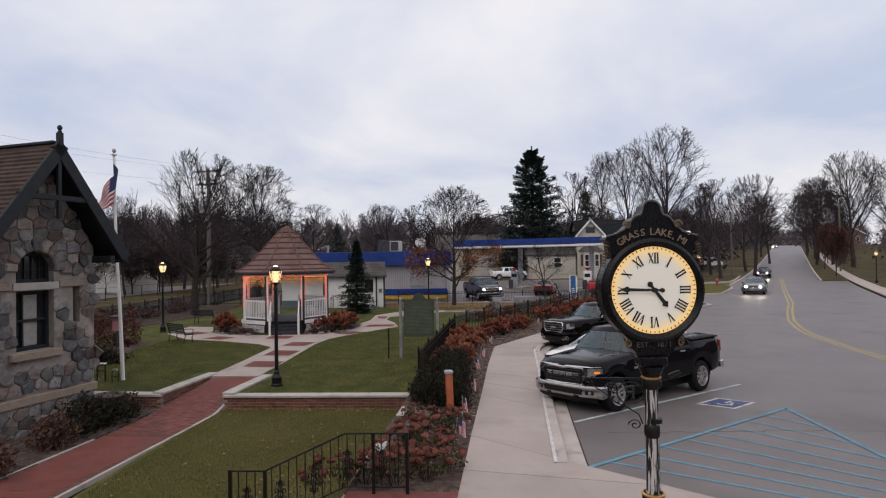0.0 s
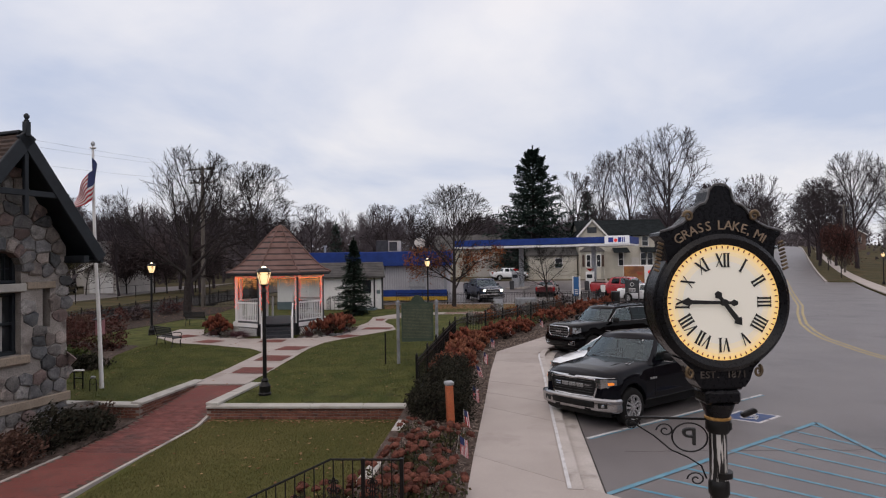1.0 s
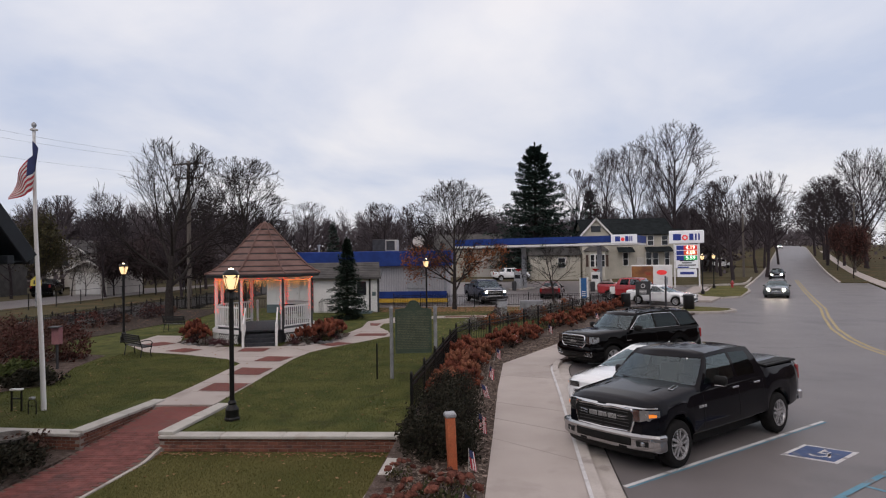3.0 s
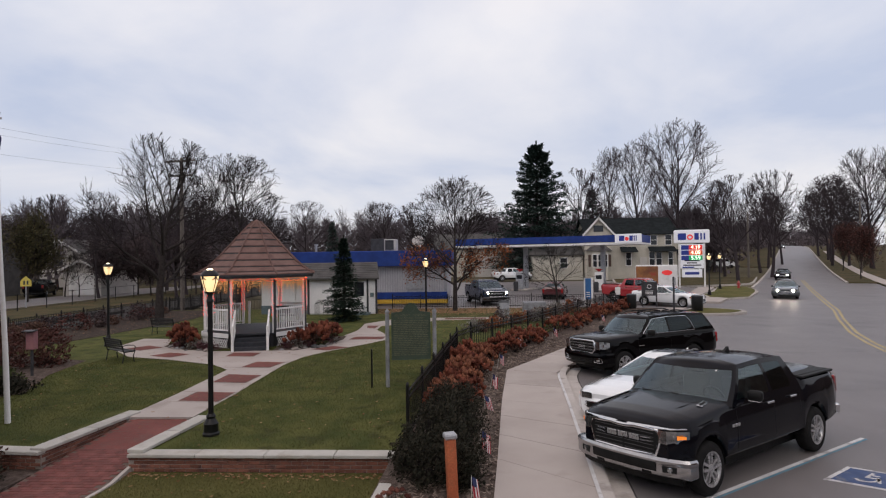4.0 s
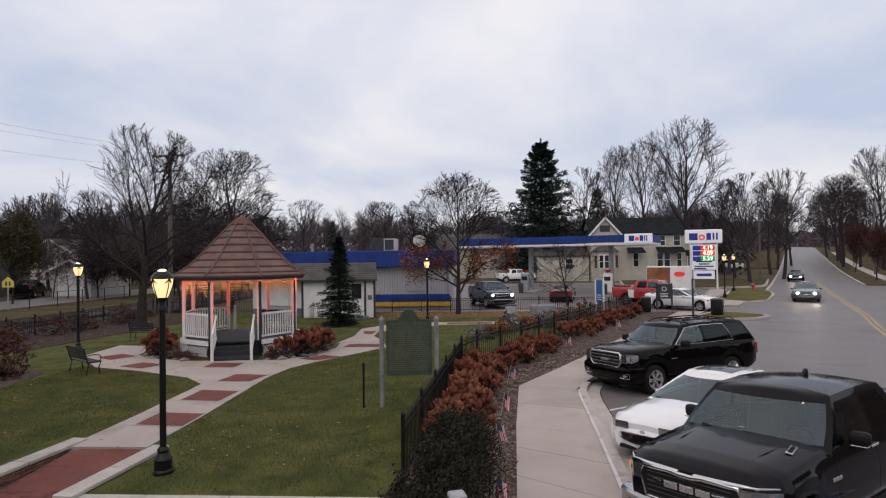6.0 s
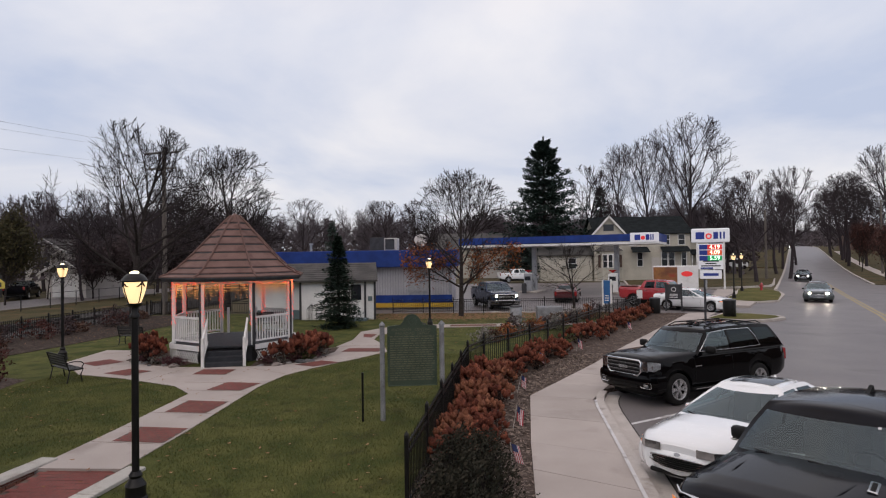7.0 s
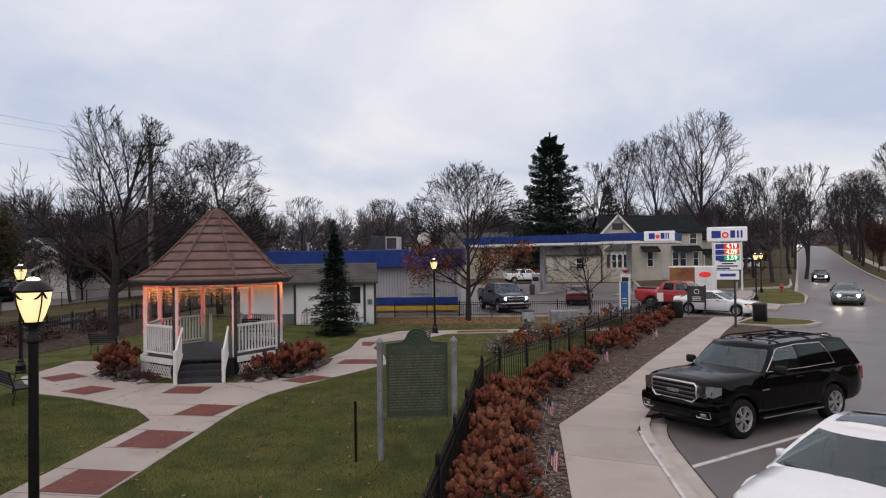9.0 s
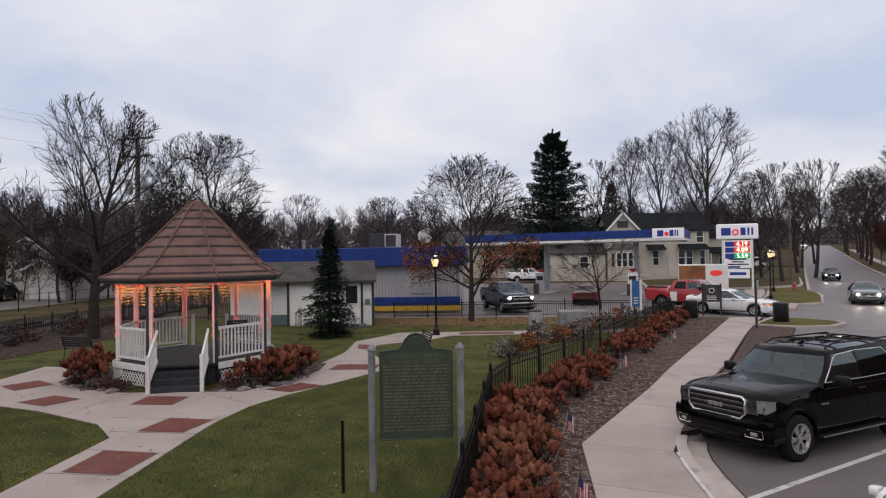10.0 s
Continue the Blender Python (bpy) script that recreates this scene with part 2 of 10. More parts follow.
    def mesh(self, name, mat, smooth=None):
        me = bpy.data.meshes.new(name)
        me.from_pydata(self.v, [], self.f)
        if name in ("bumper", "valance", "grille", "door_seam", "headlight", "hip_cap"):
            bm = bmesh.new()
            bm.from_mesh(me)
            bmesh.ops.remove_doubles(bm, verts=bm.verts[:], dist=0.0005)
            bm.to_mesh(me)
            bm.free()
        me.materials.append(mat)
        if smooth is not None:
            me.polygons.foreach_set("use_smooth", [True] * len(me.polygons))
            me.set_sharp_from_angle(angle=radians(smooth))
        me.update()
        return me


def part(name, b, mat, parent=None, label="", smooth=None, at=None):
    """One mesh object, under its thing where one is given."""
    ob = new(name, b.mesh(name, mat, smooth) if isinstance(b, Build) else b)
    if parent:
        ob.parent = parent
    if at is not None:
        ob.matrix_basis = at
    if label:
        ob["label"] = label
    return ob


def empty(name, m, label="", category="", group="", kind=""):
    ob = new(name)
    ob.empty_display_size = 0.2
    ob.matrix_basis = m
    return tagged(ob, label, category, group, kind)


def lettering(name, text, size, mat, parent, m, depth=0.004):
    """Raised letters, turned into a mesh."""
    cu = bpy.data.curves.new(name, "FONT")
    cu.body, cu.size, cu.extrude, cu.align_x, cu.align_y, cu.resolution_u = text, size, depth, "CENTER", "CENTER", 3
    tmp = bpy.data.objects.new(name, cu)
    scene.collection.objects.link(tmp)
    bpy.context.view_layer.update()
    me = bpy.data.meshes.new_from_object(tmp.evaluated_get(bpy.context.evaluated_depsgraph_get()))
    bpy.data.objects.remove(tmp)
    me.materials.clear()
    me.materials.append(mat)
    ob = new(name, me)
    if parent:
        ob.parent = parent
    ob.matrix_basis = m
    return ob


KNOTS = [(-60, 0.0), (45, 0.0), (80, 0.0), (100, 0.25), (118, 0.70), (144, 1.65), (179, 3.2), (238, 5.6), (320, 7.0), (480, 9.0), (900, 10.0), (1600, 10.0)]


def rise(y):
    """The height of the land, which climbs slowly away from the park."""
    return float(np.interp(y, [k[0] for k in KNOTS], [k[1] for k in KNOTS]))


def lawn_z(y):
    return float(np.interp(y, [17.0, 24.0], [-0.13, 0.0])) + rise(y)


def sheet(name, poly, dz, mat, thick=0.0, height=rise, parent=None, cuts=()):
    """A flat area that follows the land, with its sides where it is thick."""
    bm = bmesh.new()
    bm.faces.new([bm.verts.new((x, y, 0)) for x, y in poly])
    ys = [p[1] for p in poly]
    for y in sorted({k[0] for k in KNOTS} | {17.0, 24.0} | set(cuts)):
        if min(ys) < y < max(ys):
            bmesh.ops.bisect_plane(bm, geom=bm.verts[:] + bm.edges[:] + bm.faces[:], plane_co=(0, y, 0), plane_no=(0, 1, 0))
    bmesh.ops.recalc_face_normals(bm, faces=bm.faces[:])
    if bm.faces[:] and sum(f.normal.z for f in bm.faces) < 0:
        bmesh.ops.reverse_faces(bm, faces=bm.faces[:])
    for v in bm.verts:
        v.co.z = height(v.co.y) + dz
    if thick:
        out = bmesh.ops.extrude_face_region(bm, geom=bm.faces[:])
        for g in out["geom"]:
            if isinstance(g, bmesh.types.BMVert):
                g.co.z += 0.0
        top = {g for g in out["geom"] if isinstance(g, bmesh.types.BMVert)}
        for v in bm.verts:
            if v not in top:
                v.co.z -= thick
        bmesh.ops.recalc_face_normals(bm, faces=bm.faces[:])
    me = bpy.data.meshes.new(name)
    bm.to_mesh(me)
    bm.free()
    me.materials.append(mat)
    ob = new(name, me)
    if parent:
        ob.parent = parent
    return ob


def ribbon(pts, w0, w1):
    """The outline of a strip along pts, from w0 to w1 to the right of it."""
    pts = [Vector((x, y)) for x, y in pts]
    left, right = [], []
    for i, p in enumerate(pts):
        a = (p - pts[i - 1]).normalized() if i else None
        b = (pts[i + 1] - p).normalized() if i + 1 < len(pts) else None
        d = a or b
        k = 1.0
        if a is not None and b is not None:
            d = (a + b).normalized()
            k = 1 / max(0.5, d.dot(a))
        nrm = Vector((d.y, -d.x)) * k
        left.append(tuple(p + nrm * w0))
        right.append(tuple(p + nrm * w1))
    return left + right[::-1]


# ---- ground, road and paving ----
def lerp_line(line, n):
    """n + 1 points evenly along a polyline."""
    p = [Vector(q) for q in line]
    d = [0.0]
    for a, b in zip(p, p[1:]):
        d.append(d[-1] + (b - a).length)
    out = []
    for i in range(n + 1):
        s = d[-1] * i / n
        out.append((float(np.interp(s, d, [q.x for q in p])), float(np.interp(s, d, [q.y for q in p]))))
    return out


def ground_sheet():
    xs = sorted({-1500, -900, -500, -300, -200, -140, 140, 200, 300, 500, 900, 1500} | set(range(-100, 101, 4)))
    ys = sorted({-400, -200, -100} | {k[0] for k in KNOTS} | set(range(-60, 200, 4)) | {250, 400})
    b = Build()
    for y in ys:
        for x in xs:
            near = x < 60 and -40 < y < 50
            hill = 0.0
            if y > 60 and x < -20:
                hill = min(1.0, (y - 60) / 120) * min(1.0, (-20 - x) / 60) * 2.0
            z = rise(y) - (0.75 if near and -46 < x else 0.16) + hill
            if x < -44:
                z = rise(y) - 0.05 + hill
            b.v.append((x, y, z))
    w = len(xs)
    for j in range(len(ys) - 1):
        for i in range(w - 1):
            b.f.append((j * w + i, j * w + i + 1, (j + 1) * w + i + 1, (j + 1) * w + i))
    return tagged(part("ground", b, M["field"], smooth=60), "brown autumn grass and leaf-strewn open ground", "ground", kind="structure")


ground_sheet()
AXIS = [(14.0, -30), (14.0, 10), (14.3, 18), (15.2, 24.6), (18.0, 32.7), (24.5, 48), (33.5, 66), (61.6, 120), (103, 200), (165, 320), (250, 480)]
FAR_AXIS = AXIS[6:]
NEAR_RIGHT = AXIS[:7] + [(39.75, 78.0)]
FAR_RIGHT = [(39.75, 78.0)] + AXIS[7:]
road_left = [(x, y) for x, y in ribbon(FAR_AXIS, -4.5, 0)[:len(FAR_AXIS)]]
road_right = ribbon(FAR_RIGHT, 0, 4.3)[len(FAR_RIGHT):] + ribbon(NEAR_RIGHT, 0, 7.2)[len(NEAR_RIGHT):]
asphalt_poly = [(7, -30), (7, 2), (5.3, 8.0), (4.4, 8.8), (3.5, 9.5), (2.62, 10.2), (2.62, 14), (2.98, 18.9), (3.2, 23), (3.6, 24), (5.05, 27.2), (7.65, 31.7), (11.2, 38.5), (14.7, 45), (9, 46.6), (-9, 46.6), (-9, 88), (19, 88), (22, 74), (26.5, 67)] + road_left + road_right
tagged(sheet("road", asphalt_poly, -0.10, M["asphalt"]), "worn grey asphalt road and parking area, slightly damp", "road", kind="structure")
M["yellow_line"] = surf("yellow_road_paint", (0.36, 0.28, 0.13), (0.42, 0.34, 0.18), 3.0, 0.7, bump=0.05, fine=50, c3=(0.24, 0.21, 0.16), spot=5.0, grain=0.2)
M["white_line"] = surf("white_road_paint", (0.52, 0.51, 0.51), (0.62, 0.61, 0.61), 3.0, 0.7, bump=0.05, fine=50, c3=(0.28, 0.26, 0.26), spot=5.0, grain=0.2)
M["blue_line"] = surf("blue_road_paint", (0.085, 0.235, 0.33), (0.14, 0.29, 0.37), 4.0, 0.7, bump=0.05, fine=50, c3=(0.16, 0.18, 0.195), spot=5.0, grain=0.2)
M["blue_box"] = surf("blue_stencil_paint", (0.040, 0.070, 0.165), (0.06, 0.095, 0.21), 4.0, 0.7, bump=0.05, fine=50, c3=(0.15, 0.16, 0.20), spot=7.0, grain=0.2)
CENTRE = [(14.3, 18), (14.9, 23.7), (15.5, 27), (16.25, 29.3), (17.6, 32.6), (20.3, 38), (23.1, 43.2), (25.6, 48.5), (32.0, 61.8), (42.9, 84.0)]
for i, off in enumerate((-0.16, 0.10)):
    line = sheet("road_line_%d" % (i + 1), ribbon(CENTRE, off, off + 0.13), -0.095, M["yellow_line"])
    tagged(line, "worn double yellow centre line painted on the road", "road marking", kind="structure")


def painted(name, p, q, width, mat, label, lift=-0.095):
    return tagged(sheet(name, ribbon([p, q], -width / 2, width / 2), lift, mat), label, "road marking", "parking bay lines", "structure")


painted("bay_line_1", (2.97, 13.12), (8.12, 16.85), 0.075, M["white_line"], "faded white and blue parking bay line")
painted("bay_edge_1", (3.01, 13.065), (8.16, 16.795), 0.04, M["blue_line"], "faded light blue edge of the parking bay line")
painted("bay_line_2", (3.35, 21.1), (7.9, 24.1), 0.10, M["white_line"], "faded white parking bay line beside the kerb")
painted("bay_line_3", (6.0, 27.6), (9.6, 29.9), 0.10, M["white_line"], "faded white parking bay line")
painted("bay_line_4", (8.2, 31.2), (11.4, 33.2), 0.10, M["white_line"], "faded white parking bay line")
painted("hatch_edge_1", (2.6, 10.2), (8.03, 14.25), 0.095, M["blue_line"], "light blue edge line of the hatched access aisle", -0.089)
painted("hatch_edge_2", (8.03, 14.25), (7.95, 6.0), 0.095, M["blue_line"], "light blue edge line of the hatched access aisle", -0.089)
for i in range(9):
    f = 0.10 + 0.108 * i
    sx, sy = 2.6 + 5.43 * f, 10.2 + 4.05 * f
    ex = 7.98
    painted("hatch_line_%d" % (i + 1), (sx, sy), (ex, max(4.0, sy - (ex - sx) * (0.60 + 0.10 * i))), 0.075, M["blue_line"], "light blue diagonal stripe of the access aisle")


def stencil():
    c = Vector((6.86, 14.73))
    u, v = Vector((0.62, 0.50)), Vector((0.60, -0.40))
    quad = [tuple(c + u * a / 2 + v * b / 2) for a, b in ((-1, -1), (1, -1), (1, 1), (-1, 1))]
    big = [tuple(c + u * a * 0.60 + v * b * 0.60) for a, b in ((-1, -1), (1, -1), (1, 1), (-1, 1))]
    root = sheet("parking_symbol", big, -0.094, M["white_line"])
    tagged(root, "blue parking bay stencil with white border and symbol", "road marking", kind="structure")
    sheet("panel", quad, -0.0905, M["blue_box"], parent=root)
    b = Build()
    ring = [(0.02 + 0.20 * math.cos(a), -0.08 + 0.20 * math.sin(a)) for a in np.linspace(-2.6, 1.0, 12)]
    for line in (ring, [(-0.02, 0.36), (-0.02, 0.02), (0.20, 0.02), (0.30, -0.26)], [(-0.02, 0.2), (0.16, 0.2)]):
        pts = [c + u * p[1] + v * p[0] for p in line]
        o = ribbon([tuple(p) for p in pts], -0.025, 0.025)
        n = len(line)
        b.add([(x, y, -0.087) for x, y in o], [(i, i + 1, 2 * n - 2 - i, 2 * n - 1 - i) for i in range(n - 1)])
    part("symbol", b, M["white_line"], root)


stencil()

# park lawns, beds and paths
LAWN_EDGE = [(-0.80, 16.0), (-0.72, 17.6), (-0.1, 25.0), (0.45, 26.6), (2.05, 29.0), (10.2, 45.6)]
lawn = sheet("lawn", [(-21.3, 16.0), (-8.0, 16.0), (-7.72, 18.6), (-6.0, 18.6), (-6.0, 16.1)] + LAWN_EDGE + [(-21.3, 46.6)], 0.0, M["lawn"], 0.35, lawn_z)
tagged(lawn, "mown green park lawn with scattered fallen leaves", "lawn", kind="structure")
low_lawn = sheet("lawn_lower", [(-6.1, -8), (-1.35, -8), (-1.05, 16.0), (-6.1, 16.0)], -0.47, M["dry_lawn"], 0.1)
tagged(low_lawn, "yellowing lower lawn below the brick wall", "lawn", kind="structure")
bed = sheet("planting_bed", [(-1.2, 9.02), (-0.9, 16.0), (-0.80, 17.6), (-0.2, 25.0), (0.4, 26.6), (2.0, 29.0), (10.1, 45.6), (12.6, 45.3), (13.05, 44.9), (9.5, 38.2), (5.55, 30.8), (4.05, 27.8), (1.6, 23.4), (1.28, 19.6), (1.0, 15.3), (0.78, 11.8), (0.6, 9.02)], -0.03, M["mulch"], 0.25)
tagged(bed, "mulched planting bed between fence and footway", "planting bed", kind="structure")
tagged(sheet("planting_bed_2", [(3.55, 24.15), (5.0, 27.2), (7.6, 31.7), (11.1, 38.5), (12.6, 41.3), (13.9, 40.2), (10.4, 34.2), (5.2, 25.4), (4.2, 24.5)], 0.0, M["mulch"], 0.2), "mulched strip between footway and parking bays", "planting bed", kind="structure")
tagged(sheet("depot_bed", [(-21, -8), (-8.0, -8), (-8.0, 10.5), (-7.85, 13.0), (-7.8, 15.9), (-21, 15.9)], -0.45, M["mulch"], 0.1), "bare soil bed along the stone building", "planting bed", kind="structure")

# concrete footway in slabs
WL = [(0.10, -8), (0.50, 8), (0.72, 11.8), (0.96, 15.3), (1.23, 19.6), (1.55, 23.4), (4.0, 27.9), (5.5, 30.9), (9.45, 38.3), (13.0, 45.0)]
WR = [(6.9, -8), (5.3, 8.0), (2.20, 10.5), (2.45, 14.0), (2.81, 18.9), (3.04, 23.0), (4.9, 27.2), (7.5, 31.75), (11.0, 38.5), (14.6, 45.0)]
pavement = tagged(sheet("pavement", WL + WR[::-1], -0.10, M["joint"], 0.1), "pale concrete footway with sawn joints", "pavement", kind="structure")
for i in range(len(WL) - 1):
    n = max(1, round((Vector(WL[i + 1]) - Vector(WL[i])).length / 1.55))
    la, ra = lerp_line(WL[i:i + 2], n), lerp_line(WR[i:i + 2], n)
    for k in range(n):
        a, b2, c, d = (Vector(q) for q in (la[k], la[k + 1], ra[k + 1], ra[k]))
        g = 0.006
        along = (b2 - a).normalized() * g
        poly = [tuple(a + along), tuple(b2 - along), tuple(c - along), tuple(d + along)]
        part("slab", Build().prism(poly, -0.08, 0.0 + 0.002 * ((i + k) % 3)), M["concrete"], pavement)

KERB = [(2.20, 10.25), (2.45, 14.0), (2.81, 18.9), (3.02, 22.2), (3.10, 22.9), (3.22, 23.45), (3.40, 23.95)]
tagged(sheet("kerb", ribbon(KERB, 0.0, 0.19), 0.012, M["kerb"], 0.25), "weathered concrete kerb with a white edge line", "kerb", kind="structure")
tagged(sheet("gutter", ribbon(KERB, 0.195, 0.52), -0.088, M["kerb"], 0.1), "concrete gutter pan with dark cracks", "gutter", kind="structure")
M["crack"] = surf("crack_fill", (0.040, 0.035, 0.033), (0.085, 0.076, 0.072), 2.0, 0.9, bump=0.2)
tagged(sheet("gutter_seam", ribbon(KERB, 0.522, 0.548), -0.084, M["crack"]), "dark dirt-filled seam between gutter and asphalt", "road marking", kind="structure")


def wander(line, step, amp, seed):
    """A polyline roughened into short uneven pieces."""
    r = random.Random(seed)
    out = []
    for p, q in zip(line, line[1:]):
        p, q = Vector(p), Vector(q)
        k = max(1, int((q - p).length / step))
        out += [tuple(p.lerp(q, i / k) + Vector((r.gauss(0, amp), r.gauss(0, amp)))) for i in range(k)]
    return out + [tuple(line[-1])]


for i, line in enumerate(([(3.6, 12.3), (5.6, 12.4), (8.2, 12.5), (9.6, 12.2)], [(11.5, 27.0), (15.2, 27.3), (18.0, 28.6)], [(13.0, 35.5), (19.2, 35.8), (22.0, 37.2)])):
    tagged(sheet("crack_%d" % (i + 1), ribbon(wander(line, 0.22, 0.045, 40 + i), -0.007, 0.007), -0.0935, M["crack"]), "thin dark crack wandering across the asphalt", "crack", kind="structure")
tagged(sheet("kerb_line", ribbon(KERB[:5], -0.05, 0.012), 0.018, M["white_line"]), "chipped white line along the kerb", "road marking", kind="structure")
tagged(sheet("kerb_ramp", ribbon([(2.2, 10.2), (2.75, 9.95), (3.6, 9.35), (4.5, 8.65), (5.4, 7.9)], 0.0, 0.45)[::-1], -0.085, M["kerb"], 0.1), "concrete dropped kerb at the corner", "kerb", kind="structure")


def isle(name, poly, label, mat="lawn"):
    """A kerbed island of grass."""
    ob = tagged(sheet(name, poly, 0.03, M["kerb"], 0.2), label, "traffic island", kind="structure")
    c = Vector((sum(p[0] for p in poly) / len(poly), sum(p[1] for p in poly) / len(poly)))
    inner = []
    for p in poly:
        d = Vector(p) - c
        inner.append(tuple(c + d * max(0.5, 1 - 0.28 / d.length)))
    sheet("grass", inner, 0.045, M[mat], parent=ob)
    return ob


isle("island_1", [(12.6, 41.5), (14.2, 40.4), (15.8, 40.6), (17.0, 41.6), (17.2, 42.6), (16.2, 44.0), (14.9, 44.6)], "kerbed grass island beside the driveway", "dry_lawn")
isle("island_2", [(19.5, 53.9), (20.5, 52.6), (22.6, 53.7), (24.8, 57.6), (26.4, 60.4), (28.0, 64.4), (28.9, 68.6), (28.3, 70.6), (26.0, 68.6), (22.6, 61.5), (20.2, 57.2)], "kerbed grass island with a fire hydrant", "dry_lawn")
isle("island_3", [(16.5, 72.5), (22.5, 71.5), (28.5, 73.5), (32.6, 75.6), (34.6, 79.0), (40.5, 91), (30, 94), (20, 90)], "grass verge in front of the house", "far_lawn")
tagged(sheet("footway_far", [(17.2, 49.8), (18.4, 49.0), (20.4, 52.5), (19.4, 53.9), (20.1, 57.3), (22.5, 61.6), (25.6, 68.4), (24.2, 69.0), (20.8, 61.6)], 0.05, M["concrete"], 0.15), "concrete footway across the driveway", "pavement", kind="structure")

# concrete park walks with brick panels
path_poly = [(-7.62, 18.3), (-7.5, 20.5), (-7.45, 23.6), (-8.3, 24.5), (-10.4, 25.55), (-12.3, 26.2), (-14.3, 28.3), (-14.6, 31.2), (-13.2, 31.0), (-12.4, 29.2), (-11.0, 27.9), (-9.6, 27.4), (-7.2, 27.5), (-6.3, 28.6), (-5.55, 31.0), (-5.2, 33.8), (-5.4, 36.6), (-4.3, 38.6), (-4.0, 39.3), (7.0, 40.2), (7.0, 39.2), (-1.6, 38.2), (-2.4, 37.0), (-3.3, 36.4), (-4.35, 35.6), (-4.3, 33.9), (-3.6, 32.2), (-3.2, 30.5), (-3.9, 29.2), (-5.1, 27.2), (-5.65, 26.0), (-5.85, 24.6), (-5.9, 20.5), (-6.0, 18.3)]
walkway = tagged(sheet("walkway", path_poly, 0.018, M["concrete"], 0.12, lawn_z), "pale concrete park walk with red brick panels", "path", kind="structure")


def brick_panel(quad):
    """Clay pavers laid flush within the concrete walk, in running rows."""
    a, b2, c, d = (Vector(q) for q in quad)
    base = sheet("brick_panel", quad, 0.022, M["joint"], parent=walkway, height=lawn_z)
    rows = max(3, round((d - a).length / 0.12))
    cols = max(3, round((b2 - a).length / 0.21))
    bb = Build()
    for r in range(rows):
        for k in range(cols):
            u0, u1 = (k + 0.5 * (r % 2) - 0.25) / cols, (k + 1 + 0.5 * (r % 2) - 0.25) / cols
            u0, u1 = max(0, u0) + 0.012, min(1, u1) - 0.012
            if u1 - u0 < 0.03:
                continue
            v0, v1 = (r + 0.05) / rows, (r + 0.95) / rows
            pt = lambda u, v: a.lerp(b2, u).lerp(d.lerp(c, u), v)
            q = [pt(u0, v0), pt(u1, v0), pt(u1, v1), pt(u0, v1)]
            z = lawn_z(q[0].y) + 0.026 + 0.002 * random.random()
            bb.add([(p.x, p.y, z) for p in q], [(0, 1, 2, 3)])
    tagged(part("brick_paving", bb, M["paver_island"], base), kind="stuff")


M["paver_island"] = surf("panel_brick", (0.165, 0.048, 0.040), (0.21, 0.068, 0.055), 1.4, 0.8, bump=0.15, fine=50, c3=(0.15, 0.06, 0.05), spot=1.5, grain=0.22)
for quad in ([(-7.2, 17.1), (-6.2, 17.1), (-6.2, 17.15), (-7.2, 17.15)],
             [(-7.1, 19.75), (-5.98, 19.65), (-5.95, 20.6), (-7.05, 20.7)], [(-7.15, 21.85), (-6.1, 21.75), (-6.0, 22.75), (-7.1, 22.9)],
             [(-7.15, 24.0), (-6.15, 23.92), (-5.95, 24.85), (-7.0, 25.0)], [(-8.62, 26.15), (-7.55, 26.1), (-7.55, 26.95), (-8.65, 27.0)],
             [(-5.9, 27.75), (-5.15, 27.4), (-4.45, 28.2), (-5.2, 28.55)], [(-4.95, 30.45), (-3.5, 30.45), (-3.45, 31.3), (-4.85, 31.35)],
             [(-11.6, 26.35), (-10.6, 25.95), (-10.2, 26.7), (-11.2, 27.1)], [(-13.6, 28.2), (-12.7, 27.6), (-12.2, 28.4), (-13.1, 29.0)],
             [(-4.9, 34.6), (-4.5, 34.4), (-4.45, 35.6), (-5.1, 35.7)], [(-1.2, 38.5), (1.2, 38.7), (1.2, 39.4), (-1.2, 39.2)]):
    if abs(quad[3][1] - quad[0][1]) > 0.2:
        brick_panel(quad)

for i, (p, q) in enumerate((((-7.52, 19.72), (-5.92, 19.58)), ((-7.50, 20.74), (-5.90, 20.60)), ((-7.48, 21.82), (-5.90, 21.70)), ((-7.47, 22.94), (-5.88, 22.76)), ((-7.70, 23.98), (-5.86, 23.86)), ((-8.3, 25.02), (-5.84, 24.86)), ((-9.6, 25.3), (-9.3, 27.4)), ((-6.3, 28.5), (-3.9, 29.2)), ((-7.55, 27.5), (-5.7, 26.2)), ((-5.3, 32.0), (-3.6, 32.0)))):
    tagged(sheet("walk_joint_%d" % (i + 1), ribbon([p, q], -0.008, 0.008), 0.021, M["joint"], height=lawn_z), "dark sawn joint across the concrete walk", "joint", kind="structure")
# railway, verge and road beyond the park fence
M["ballast"] = surf("ballast", (0.030, 0.027, 0.026), (0.068, 0.062, 0.058), 5.0, 0.95, bump=0.9, fine=25, grain=0.5)
tagged(sheet("railway_bed", [(-27.5, -20), (-21.8, -20), (-21.8, 160), (-27.5, 160)], -0.02, M["ballast"], 0.3), "dark crushed-stone railway bed", "railway", kind="structure")
tagged(sheet("verge_left", [(-36, -20), (-27.5, -20), (-27.5, 160), (-36, 160)], 0.0, M["far_lawn"], 0.3), "dry grass verge beside the railway", "verge", kind="structure")
tagged(sheet("road_side", [(-44, -20), (-36, -20), (-36, 160), (-44, 160)], -0.02, M["asphalt"], 0.3), "grey side road beyond the railway", "road", kind="structure")
